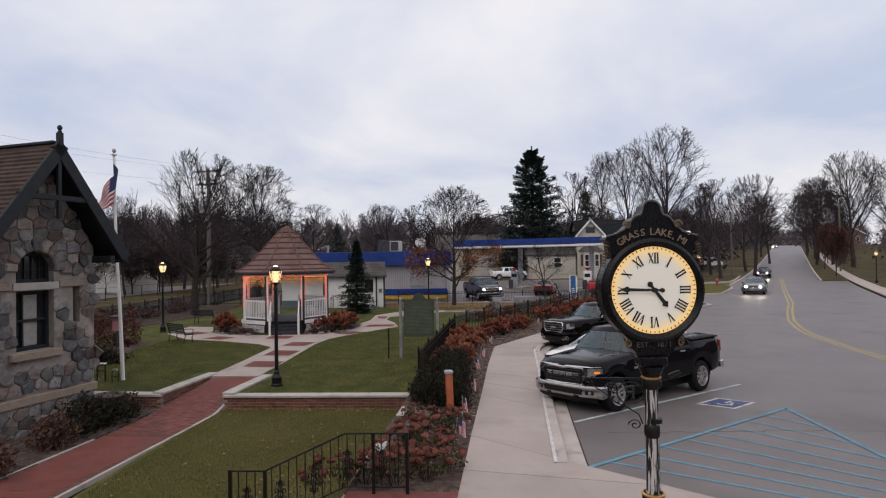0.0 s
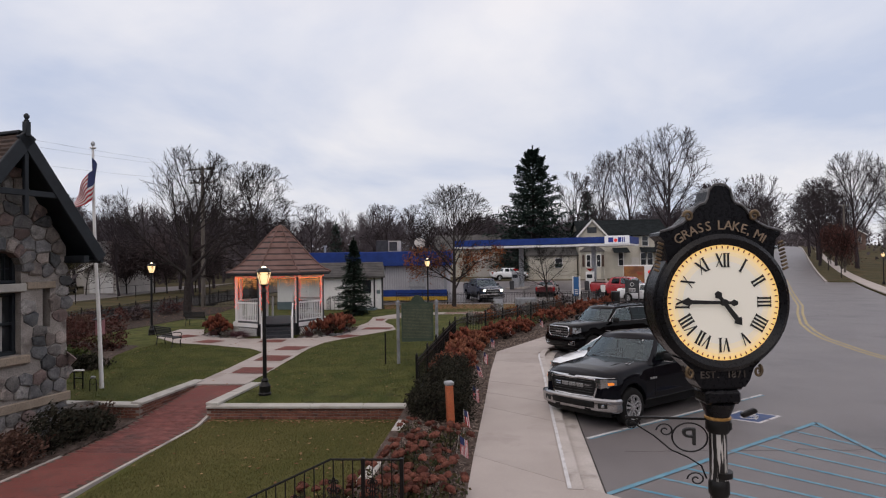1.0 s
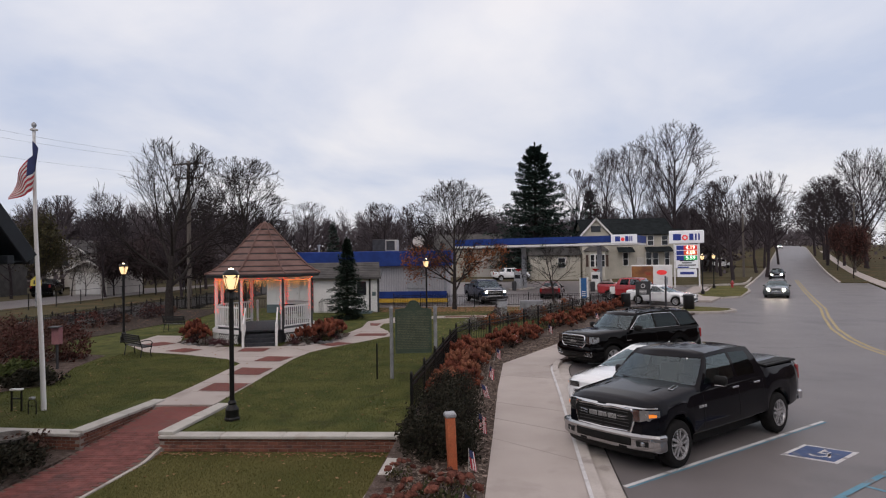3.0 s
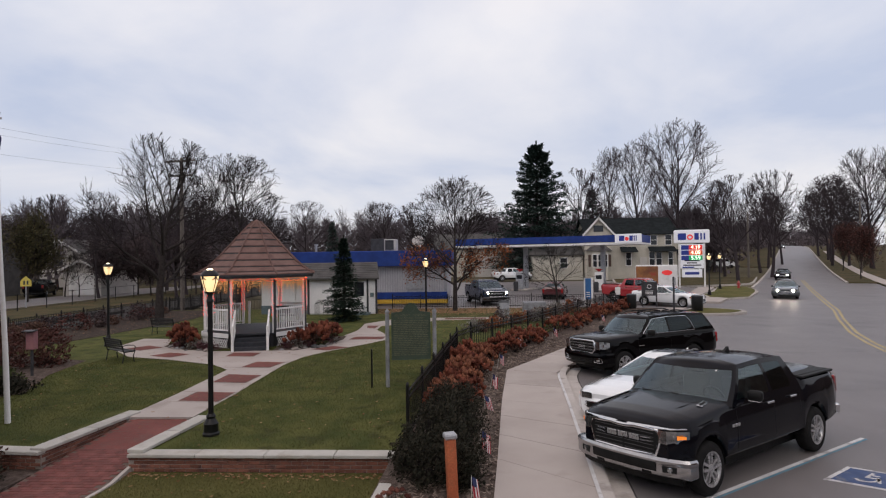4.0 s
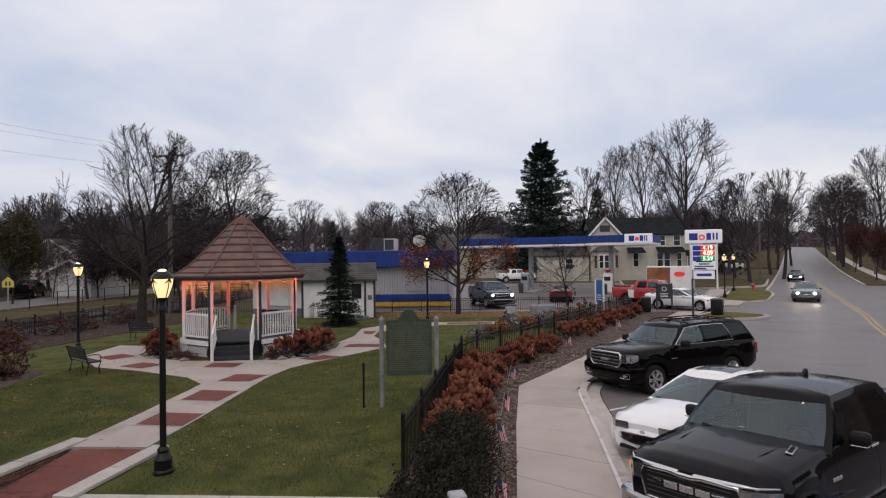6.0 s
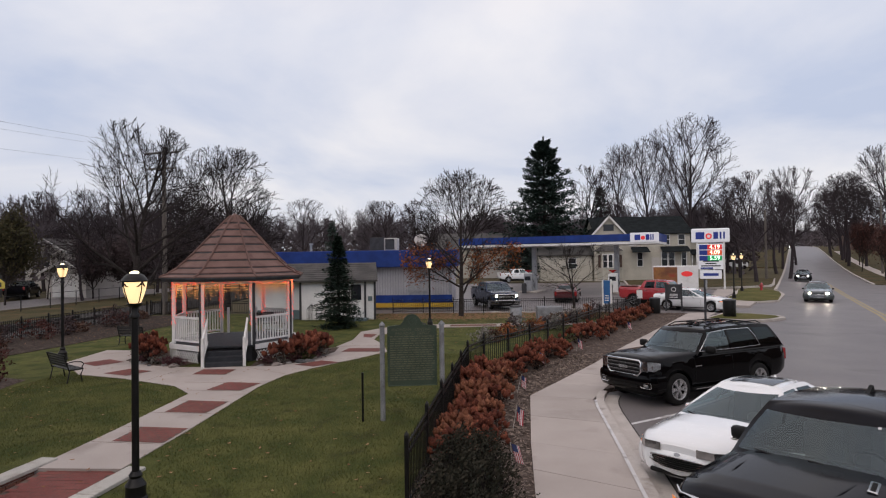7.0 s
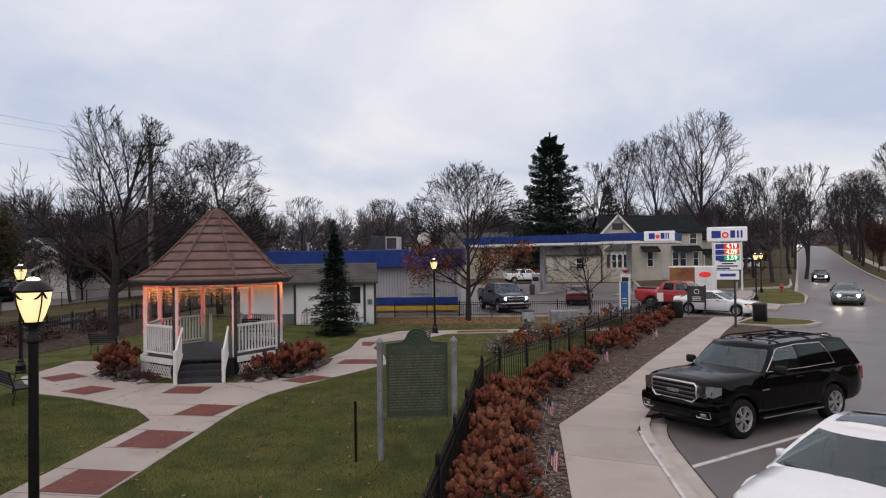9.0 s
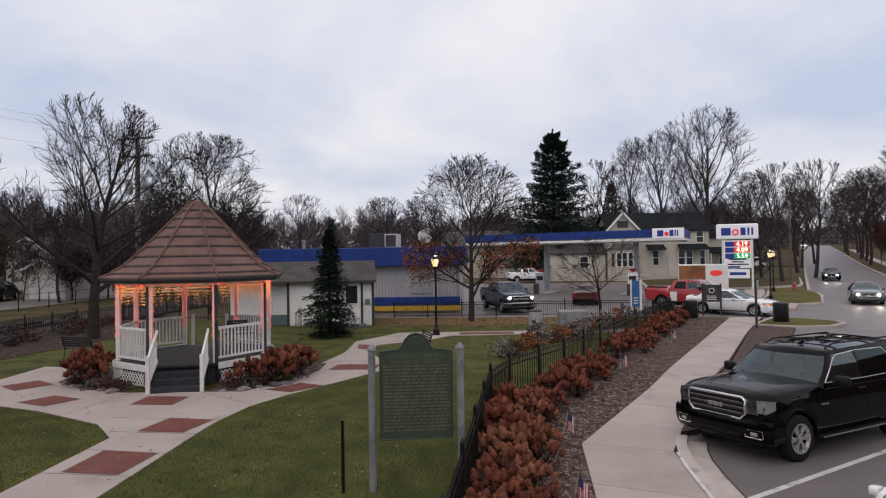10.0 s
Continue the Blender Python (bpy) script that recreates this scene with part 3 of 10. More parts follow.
for i, dx in enumerate((-25.4, -23.95)):
    b = Build()
    for (y0, z0), (y1, z1) in zip(KNOTS[:4], KNOTS[1:5]):
        b.box(dx - 0.035, y0, z0, dx + 0.035, min(y1, 120), z0 + 0.16) if y0 < 45 else None
    tagged(part("rail_%d" % (i + 1), b, M["ballast"]), "rusty steel railway rail on its bed", "railway rail", "rails", "structure")
# far verges along the road
tagged(sheet("verge_near", ribbon(NEAR_RIGHT[4:], 7.3, 40), 0.0, M["far_lawn"], 0.2), "brown grass verge with fallen leaves along the road", "verge", kind="structure")
tagged(sheet("verge_right", ribbon(FAR_RIGHT, 4.45, 40), 0.02, M["far_lawn"], 0.2), "brown grass verge with fallen leaves along the road", "verge", kind="structure")
tagged(sheet("verge_far", ribbon(FAR_AXIS[1:], -40, -4.7), 0.02, M["far_lawn"], 0.2), "brown grass verge with fallen leaves along the road", "verge", kind="structure")
tagged(sheet("kerb_right", ribbon(FAR_RIGHT[:-1], 4.3, 4.55), 0.05, M["kerb"], 0.2), "concrete kerb of the road", "kerb", kind="structure")
tagged(sheet("footway_right", ribbon(NEAR_RIGHT[4:] + AXIS[7:-2], 7.4, 8.8), 0.05, M["concrete"], 0.1), "pale concrete footway along the road", "pavement", kind="structure")
tagged(sheet("kerb_far", ribbon(FAR_AXIS[:-1], -4.75, -4.5), 0.03, M["kerb"], 0.2), "concrete kerb of the road", "kerb", kind="structure")

# unseen walls added behind and beside the camera; they cut skylight and darken reflections
M["far_brick"] = surf("street_wall", (0.13, 0.085, 0.07), (0.18, 0.12, 0.10), 0.6, 0.9, bump=0.1, fine=6, c3=(0.09, 0.075, 0.07), spot=0.3)
for nm, box in (("wall_street_south", (-60, -34, -1, 60, -33, 10)), ("wall_street_east", (36, -33, -1, 37, 30, 9)), ("wall_street_west", (-60, -33, -1, -59, 20, 8))):
    tagged(part(nm, Build().box(*box), M["far_brick"]), "plain brick wall added out of view to close the place", "wall", kind="structure")


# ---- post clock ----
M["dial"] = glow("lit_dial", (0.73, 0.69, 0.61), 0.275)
# the falloff of the amber edge light, put into four emission colours
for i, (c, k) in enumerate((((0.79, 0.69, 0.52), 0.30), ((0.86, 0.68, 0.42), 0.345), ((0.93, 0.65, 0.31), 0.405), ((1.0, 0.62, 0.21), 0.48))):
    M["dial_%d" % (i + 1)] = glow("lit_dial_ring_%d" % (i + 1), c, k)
M["clock_black"] = surf("clock_black", (0.0045, 0.0045, 0.006), (0.008, 0.008, 0.010), 5.0, 0.30, bump=0.06, fine=50, grain=0.15, spec=0.22)
M["numeral"] = surf("numeral_black", (0.012, 0.012, 0.012), (0.02, 0.02, 0.02), 8.0, 0.6, bump=0.0)


def post_clock(x, y, z, rz):
    root = empty("post_clock", pose(x, y, z, 0, 0, rz), "black cast-iron street clock with lit cream dial and gilt lettering", "clock")
    cz, k = 3.26, "clock_black"
    base = Build().lathe([(0.30, 0.0), (0.30, 0.10), (0.26, 0.14), (0.24, 0.55), (0.26, 0.60), (0.20, 0.66), (0.13, 0.78), (0.10, 0.95)], 16)
    part("base", base, M["black_iron"], root, smooth=40)
    part("post", Build().lathe([(0.076, 0.95), (0.074, 1.62), (0.053, 1.70), (0.049, 2.50)], 20), M["worn_black"], root, "worn black post with chipped paint", 40)
    for zz, r in ((1.62, 0.086), (2.15, 0.060), (2.53, 0.070)):
        part("collar", Build().lathe([(r * 0.85, zz - 0.05), (r, zz - 0.03), (r, zz + 0.03), (r * 0.85, zz + 0.05)], 20), M["black_iron"], root, "", 40)
        if zz != 2.15:
            part("gilt_ring", Build().lathe([(r, zz + 0.030), (r + 0.006, zz + 0.036), (r + 0.006, zz + 0.044), (r * 0.9, zz + 0.050)], 20), M["gold"], root, "thin gilt ring", 40)
    part("neck", Build().lathe([(0.055, 2.50), (0.060, 2.56), (0.085, 2.62), (0.100, 2.66)], 16).box(-0.108, -0.08, 2.66, 0.108, 0.08, 2.74, 0.015).box(-0.13, -0.06, 2.74, 0.13, 0.06, 2.92, 0.01), M[k], root, smooth=35)
    drum = Build()
    turn = pose(0, 0, cz, 90, 0, 0)
    drum.lathe([(0.385, -0.072), (0.406, -0.06), (0.408, 0.06), (0.385, 0.072)], 48, turn)
    part("case", drum, M[k], root, smooth=35)
    # plate that rises over the drum in shoulders and a rounded crown
    half = [(0.0, 0.690), (0.035, 0.683), (0.064, 0.655), (0.076, 0.605), (0.09, 0.578), (0.125, 0.568), (0.155, 0.545), (0.185, 0.50), (0.225, 0.462), (0.29, 0.43), (0.365, 0.412), (0.37, 0.395), (0.338, 0.365), (0.325, 0.25), (0.32, 0.10), (0.28, 0.05)]
    outline = [(a, b) for a, b in half] + [(-a, b) for a, b in half[::-1]]
    plate = Build().prism(outline, -0.07, 0.07, turn)
    part("crown_plate", plate, M[k], root, "black crown plate with moulded shoulders")
    trim = Build()
    for s in (-1, 1):
        trim.tube([(s * a, -0.075, cz + b + 0.008) for a, b in half[:11]], 0.008, 6)
    part("crown_moulding", trim, M["dull_edge"], root, "thin worn grey moulding", 60)
    for s in (-1, 1):
        spiral = [(s * (0.20 + 0.032 * (1 - i / 16) * math.cos(i * 0.62)), -0.085, cz + 0.505 + 0.036 * (1 - i / 16) * math.sin(i * 0.62)) for i in range(15)]
        part("crown_scroll", Build().tube(spiral, [0.011 - 0.0004 * i for i in range(15)], 6), M["bronze"], root, "dull gilt scroll", 60)
    for s in (-1, 1):
        for i in range(8):
            part("bead", Build().tube([(s * (0.380 + 0.004 * i), -0.075, cz + 0.355 - 0.022 * i), (s * (0.350 + 0.004 * i), -0.075, cz + 0.343 - 0.022 * i)], 0.008, 6), M["bronze"], root, smooth=60)
        part("scroll", Build().tube([(s * (0.205 + 0.026 * (1 - i / 24) * math.cos(1.2 - i * 0.45)), -0.085, cz - 0.405 + 0.036 * (1 - i / 24) * math.sin(1.2 - i * 0.45)) for i in range(20)], [0.011 - 0.0004 * i for i in range(20)], 8), M["bronze"], root, "dull gilt scroll", 80)
    low = [(-0.25, -0.33), (0.25, -0.33), (0.19, -0.39), (0.165, -0.46), (0.135, -0.50), (-0.135, -0.50), (-0.165, -0.46), (-0.19, -0.39)]
    part("name_plate", Build().prism(low, -0.07, 0.07, turn), M[k], root)
    for face in (-1, 1):
        f = pose(0, 0, cz, 90, 0, 0 if face < 0 else 180) @ pose(0, 0, -0.04)
        rim = Build()
        n = 56
        ring = lambda r, d: [f @ Vector((r * math.cos(2 * math.pi * i / n), r * math.sin(2 * math.pi * i / n), d)) for i in range(n)]
        v = ring(0.395, 0.11) + ring(0.403, 0.135) + ring(0.376, 0.155) + ring(0.338, 0.132)
        rim.add(v, [(j * n + i, j * n + (i + 1) % n, (j + 1) * n + (i + 1) % n, (j + 1) * n + i) for j in range(3) for i in range(n)])
        part("bezel", rim, M[k], root, smooth=50)
        arch = f
        f = f @ Matrix.Diagonal((0.912, 0.912, 1, 1))
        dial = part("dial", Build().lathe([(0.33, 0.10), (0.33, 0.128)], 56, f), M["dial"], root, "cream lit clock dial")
        n = 56
        # flat rings step the edge glow outwards; the dial itself is one piece
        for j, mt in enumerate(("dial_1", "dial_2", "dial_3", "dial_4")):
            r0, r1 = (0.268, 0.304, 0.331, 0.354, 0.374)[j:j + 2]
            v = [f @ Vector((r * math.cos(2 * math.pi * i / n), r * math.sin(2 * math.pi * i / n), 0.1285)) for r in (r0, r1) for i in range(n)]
            part("minute_ring", Build().add(v, [(i, n + i, n + (i + 1) % n, (i + 1) % n) for i in range(n)]), M[mt], dial, "amber edge glow of the dial, stepped into a flat ring")
        ticks = Build()
        for i in range(60):
            a = 2 * math.pi * i / 60
            ticks.box(-0.0035, 0.347, 0.130, 0.0035, 0.364, 0.132, m=f @ pose(0, 0, 0, 0, 0, math.degrees(a)))
        tagged(part("minute_ticks", ticks, M["numeral"], dial), kind="stuff")
        for i, txt in enumerate(("XII", "I", "II", "III", "IV", "V", "VI", "VII", "VIII", "IX", "X", "XI")):
            a = -30 * i
            txt = "IIII" if txt == "IV" else txt
            b = Build()
            pen = {"I": 0.024, "V": 0.052, "X": 0.05}
            at = -sum(pen[c] for c in txt) / 2
            for c in txt:
                w = pen[c]
                mid = at + w / 2
                m2 = f @ pose(0, 0, 0, 0, 0, a) @ pose(mid, 0.272, 0.130)
                if c == "I":
                    b.box(-0.006, -0.044, 0, 0.006, 0.044, 0.004, m=m2)
                    b.box(-0.010, -0.046, 0, 0.010, -0.041, 0.004, m=m2)
                    b.box(-0.010, 0.041, 0, 0.010, 0.046, 0.004, m=m2)
                else:
                    s2 = 0.018 if c == "V" else 0.019
                    if c == "V":
                        b.add([(-s2 - 0.007, 0.044, 0.004), (-s2 + 0.007, 0.044, 0.004), (0.006, -0.044, 0.004), (-0.006, -0.044, 0.004)], [(3, 2, 1, 0)], m2)
                        b.add([(s2 - 0.003, 0.044, 0.004), (s2 + 0.003, 0.044, 0.004), (0.003, -0.044, 0.004), (-0.003, -0.044, 0.004)], [(3, 2, 1, 0)], m2)
                    else:
                        b.add([(-s2 - 0.007, 0.044, 0.004), (-s2 + 0.007, 0.044, 0.004), (s2 + 0.007, -0.044, 0.004), (s2 - 0.007, -0.044, 0.004)], [(3, 2, 1, 0)], m2)
                        b.add([(s2 - 0.003, 0.044, 0.0045), (s2 + 0.003, 0.044, 0.0045), (-s2 + 0.003, -0.044, 0.0045), (-s2 - 0.003, -0.044, 0.0045)], [(3, 2, 1, 0)], m2)
                at += w
            part("numeral", b, M["numeral"], dial)
        for nm, deg, ln, w in (("hour_pointer", -142, 0.185, 0.016), ("minute_pointer", 88, 0.305, 0.013)):
            if face > 0:
                deg = -deg
            shape = [(-w * 0.8, -0.085), (w * 0.8, -0.085), (w * 1.6, -0.06), (w * 0.7, -0.04), (w, ln * 0.72), (w * 2.0, ln * 0.78), (0, ln), (-w * 2.0, ln * 0.78), (-w, ln * 0.72), (-w * 0.7, -0.04), (-w * 1.6, -0.06)]
            part(nm, Build().prism(shape, 0.140 if ln < 0.2 else 0.147, 0.144 if ln < 0.2 else 0.151, f @ pose(0, 0, 0, 0, 0, deg)), M["numeral"], dial)
        part("centre_boss", Build().lathe([(0.022, 0.13), (0.022, 0.156)], 16, f), M["numeral"], dial)
        # lettering over the arch
        word = "GRASS LAKE, MI"
        wide = {"I": 0.4, ",": 0.4, " ": 0.55, "M": 1.2}
        total = sum(wide.get(c, 1.0) for c in word)
        a = 37.0
        for c in word:
            stepw = 74.0 * wide.get(c, 1.0) / total
            a -= stepw / 2
            if c != " ":
                lettering("letter", c, 0.078, M["gilt_letter"], root, arch @ pose(0, 0, 0, 0, 0, a) @ pose(0, 0.452, 0.113))
            a -= stepw / 2
        for i, c in enumerate("EST. 1871"):
            if c != " ":
                lettering("letter", c, 0.058, M["dim_letter"], root, arch @ pose(-0.126 + 0.0315 * i + (0.003 if c == "1" else 0.0), -0.425, 0.113))
    return root


M["bronze"] = surf("dull_bronze", (0.10, 0.075, 0.05), (0.20, 0.14, 0.08), 10.0, 0.45, metal=0.6, bump=0.1)
M["gilt_letter"] = surf("gilt_letter", (0.27, 0.20, 0.145), (0.34, 0.255, 0.18), 9.0, 0.5, metal=0.3, bump=0.0)
M["dim_letter"] = surf("dim_letter", (0.10, 0.085, 0.075), (0.17, 0.145, 0.125), 9.0, 0.5, metal=0.3, bump=0.0)
M["dull_edge"] = surf("worn_edge", (0.08, 0.08, 0.085), (0.15, 0.145, 0.145), 9.0, 0.4, metal=0.4, bump=0.0)
post_clock(2.231, 4.77, 0.0, 7.0)


def wall_bracket():
    """A scrolled bracket with a round letter sign, clamped to the clock's post."""
    root = empty("bracket_sign", pose(2.25, 4.77, 2.545, 0, 0, -6) @ Matrix.Diagonal((0.97, 1.0, 0.82, 1.0)), "black wrought-iron bracket with a ringed letter P", "sign bracket")
    part("arm", Build().box(-0.57, -0.008, 0.004, -0.05, 0.008, 0.020, 0.003).box(-0.072, -0.008, -0.46, -0.056, 0.008, 0.02, 0.003), M["black_iron"], root)
    for za, zb in ((-0.05, 0.0), (-0.40, -0.36)):
        part("clamp", Build().lathe([(0.062, za), (0.062, zb)], 14), M["black_iron"], root, smooth=40)
    part("strut", Build().box(0.05, -0.02, -0.11, 0.15, 0.02, -0.075, 0.01, pose(0.03, 0, 0.10, 0, -28, 0)), M["black_iron"], root)
    n = 26
    part("ring", Build().tube([(-0.185 + 0.105 * math.cos(2 * math.pi * i / n), 0, -0.125 + 0.105 * math.sin(2 * math.pi * i / n)) for i in range(n + 1)], 0.006, 6), M["black_iron"], root, smooth=60)
    lettering("letter", "P", 0.18, M["numeral"], root, pose(-0.185, 0, -0.125, 90, 0, 180), 0.012)
    b = Build()
    b.tube([(-0.55, 0, -0.01), (-0.40, 0, -0.12), (-0.30, 0, -0.22), (-0.20, 0, -0.27), (-0.12, 0, -0.33), (-0.09, 0, -0.42)], 0.006, 6)
    for cx, cz, r, s in ((-0.53, -0.04, 0.05, 1), (-0.33, -0.08, 0.055, -1), (-0.15, -0.43, 0.055, -1)):
        b.tube([(cx + s * r * (1 - i / 22) * math.cos(i * 0.5), 0, cz + r * (1 - i / 22) * math.sin(i * 0.5)) for i in range(19)], 0.0055, 6)
    part("scroll", b, M["black_iron"], root, smooth=60)


wall_bracket()

# ---- street lamps ----
M["lantern"] = glow("lantern_glass", (1.0, 0.70, 0.36), 1.08)
M["lantern_core"] = glow("lantern_bulb", (1.0, 0.86, 0.58), 3.2)


def street_lamp(m, label):
    root = empty("street_lamp", m, label, "street lamp", "park street lamps")
    part("base", Build().lathe([(0.17, 0), (0.17, 0.05), (0.15, 0.08), (0.145, 0.22), (0.155, 0.25), (0.12, 0.30), (0.085, 0.36), (0.10, 0.40), (0.065, 0.46)], 12), M["black_iron"], root, smooth=30)
    part("post", Build().lathe([(0.055, 0.44), (0.050, 2.78), (0.07, 2.80), (0.07, 2.84), (0.045, 2.88), (0.05, 2.95), (0.10, 2.99), (0.115, 3.02)], 12), M["black_iron"], root, smooth=40)
    lan = part("lantern", Build().lathe([(0.085, 3.02), (0.112, 3.08), (0.158, 3.22), (0.178, 3.34), (0.172, 3.365)], 16), M["lantern"], root, "warm lit lantern glass", 50)
    ribs = Build()
    for i in range(4):
        a = math.pi * (i + 0.5) / 2
        ribs.tube([(r * math.cos(a), r * math.sin(a), z) for r, z in ((0.095, 3.02), (0.120, 3.08), (0.166, 3.22), (0.185, 3.35))], 0.009, 6)
        for s in (-1, 1):
            ribs.tube([((0.19 - 0.01 * k) * math.cos(a + s * 0.13 * k), (0.19 - 0.01 * k) * math.sin(a + s * 0.13 * k), 3.35 - 0.075 * math.sin(k * 0.52)) for k in range(7)], 0.012, 5)
    part("frame_ribs", ribs, M["black_iron"], lan, smooth=60)
    part("hood", Build().lathe([(0.186, 3.345), (0.192, 3.365), (0.172, 3.40), (0.125, 3.455), (0.075, 3.475)], 16), M["black_iron"], root, smooth=40)
    part("finial", Build().lathe([(0.06, 3.475), (0.068, 3.485), (0.055, 3.50), (0.02, 3.512)], 12), M["lantern_core"], root, "small lit top of the lantern", 40)
    return root


lamp = street_lamp(pose(-4.99, 17.05, lawn_z(17.05), 0, 0, 20), "black street lamp with lit warm lantern on the lawn")
for i, (x, y, dz) in enumerate(((-14.93, 29.08, 0), (-2.22, 38.5, 0), (20.45, 56.3, 0.04), (25.0, 65.4, 0.04), (44.9, 67.6, 0.0))):
    copy_thing(lamp, pose(x, y, lawn_z(y) + dz, 0, 0, 17 * i))

# ---- flagpole ----
M["flag_red"] = surf("flag_red", (0.36, 0.035, 0.05), (0.44, 0.05, 0.065), 5.0, 0.8, bump=0.05)
M["flag_white"] = surf("flag_white", (0.62, 0.60, 0.60), (0.70, 0.68, 0.68), 5.0, 0.8, bump=0.05)
M["flag_blue"] = surf("flag_blue", (0.022, 0.03, 0.09), (0.03, 0.04, 0.12), 5.0, 0.8, bump=0.05)


def cloth(name, rows, root, mat, fn):
    b = Build()
    for u0, u1, v0, v1 in rows:
        n = 14
        o = [[fn(u0 + (u1 - u0) * i / n, v) for i in range(n + 1)] for v in (v0, v1)]
        for back in (0.0, 0.012):
            base = len(b.v)
            b.v += [(p[0], p[1] + back, p[2]) for line in o for p in line]
            for i in range(n):
                q = (base + i, base + i + 1, base + n + 2 + i, base + n + 1 + i)
                b.f.append(q if back == 0 else q[::-1])
        k = len(b.v) - 2 * (2 * n + 2)
        for i in range(n):
            for e in (k + i, k + n + 1 + i):
                b.f.append((e, e + 2 * n + 2, e + 2 * n + 3, e + 1) if e < k + n + 1 else (e + 1, e + 2 * n + 3, e + 2 * n + 2, e))
    return part(name, b, mat, root, smooth=60)


def banner_flag(root, fn):
    """Thirteen stripes and a canton on one drooping cloth."""
    red = [(0.0 if i > 6 else 0.4, 1.0, i / 13, (i + 1) / 13) for i in range(0, 13, 2)]
    white = [(0.0 if i > 6 else 0.4, 1.0, i / 13, (i + 1) / 13) for i in range(1, 13, 2)]
    for row in red:
        cloth("red_stripe", [row], root, M["flag_red"], fn)
    for row in white:
        cloth("white_stripe", [row], root, M["flag_white"], fn)
    cloth("canton", [(0.0, 0.4, 0.0, 7 / 13)], root, M["flag_blue"], fn)


def flagpole():
    root = empty("flagpole", pose(-10.12, 17.85, -0.13), "slightly bent white flagpole standing on the lawn", "flagpole")
    pts = [(-0.25 * (z / 7.2) ** 0.8 if z else 0.0, 0.03 * math.sin(z), z) for z in np.linspace(0, 7.05, 9)]
    part("pole", Build().tube(pts, [0.062, 0.060, 0.056, 0.052, 0.048, 0.045, 0.042, 0.038, 0.035], 12), M["white_paint"], root, smooth=50)
    part("truck_cap", Build().lathe([(0.09, 7.03), (0.09, 7.06), (0.03, 7.08)], 12, pose(-0.245, 0.02, 0)), M["white_paint"], root, smooth=40)
    part("ball", Build().lathe([(0.015, 7.08), (0.05, 7.13), (0.06, 7.17), (0.04, 7.22), (0.01, 7.24)], 10, pose(-0.245, 0.02, 0)), M["grey_metal"], root, smooth=60)
    part("halyard", Build().tube([(-0.17, -0.05, 6.9), (-0.12, -0.07, 3.0), (-0.02, -0.08, 1.2)], 0.004, 5), M["white_paint"], root)
    fl = empty("flag", pose(-10.12 - 0.20, 17.80, 0), "limp national flag with red and white stripes", "flag")

    def droop(u, v):
        # hangs down from the hoist, with one fold behind the pole
        x = 0.03 + 0.13 * math.sin(math.pi * min(u / 0.36, 1.0)) * (1 - 0.8 * v) - 0.47 * max(0.0, (u - 0.28) / 0.72)
        z = 6.60 - 1.18 * v - u * (1.17 - 0.88 * v)
        return x + 0.02 * math.sin(9 * u + 3 * v), -0.09 - 0.10 * u + 0.10 * math.sin(8 * u + 2.5 * v) * u, z
    banner_flag(fl, droop)


flagpole()

# ---- iron fences ----
PICKET = Build().box(-0.008, -0.008, 0.02, 0.008, 0.008, 0.86).lathe([(0.010, 0.86), (0.001, 0.93)], 4).mesh("picket", M["black_iron"])
FENCE_POST = Build().box(-0.03, -0.03, 0.0, 0.03, 0.03, 0.96, 0.004).lathe([(0.042, 0.96), (0.042, 0.98), (0.008, 1.03)], 4, turn=math.pi / 4).mesh("post", M["black_iron"])


def fence(name, line, z_of, single, label, spacing=0.115, bay=1.83, scale=1.0):
    root = tagged(new(name), label, "fence")
    total = sum((Vector(b) - Vector(a)).length for a, b in zip(line, line[1:]))
    for a, b in zip(line, line[1:]):
        a, b = Vector(a), Vector(b)
        n = max(1, round((b - a).length / bay))
        ang = math.degrees(math.atan2(b.y - a.y, b.x - a.x))
        for k in range(n):
            p, q = a.lerp(b, k / n), a.lerp(b, (k + 1) / n)
            ln = (q - p).length
            here = pose(p.x, p.y, z_of(p.y), 0, math.degrees(-math.atan2(z_of(q.y) - z_of(p.y), ln)), ang)
            part("post", FENCE_POST, None, root, at=pose(p.x, p.y, z_of(p.y), 0, 0, ang) @ Matrix.Diagonal((1, 1, scale, 1)))
            for low, high in ((0.12, 0.15), (0.72 * scale, 0.75 * scale), (0.84 * scale, 0.865 * scale)):
                part("rail", Build().box(0, -0.014, low, ln, 0.014, high, m=here), M["black_iron"], root)
            m = int(ln / spacing)
            joined = Build()
            for i in range(1, m):
                at = here @ pose(ln * i / m, 0, 0) @ Matrix.Diagonal((1, 1, scale, 1))
                if single:
                    part("picket", PICKET, None, root, at=at)
                else:
                    joined.box(-0.009, -0.009, 0.05, 0.009, 0.009, 0.9, m=at)
            if not single:
                tagged(part("picket_infill", joined, M["black_iron"], root), kind="stuff")
    part("post", FENCE_POST, None, root, at=pose(line[-1][0], line[-1][1], z_of(line[-1][1]), 0, 0, 0) @ Matrix.Diagonal((1, 1, scale, 1)))
    return root


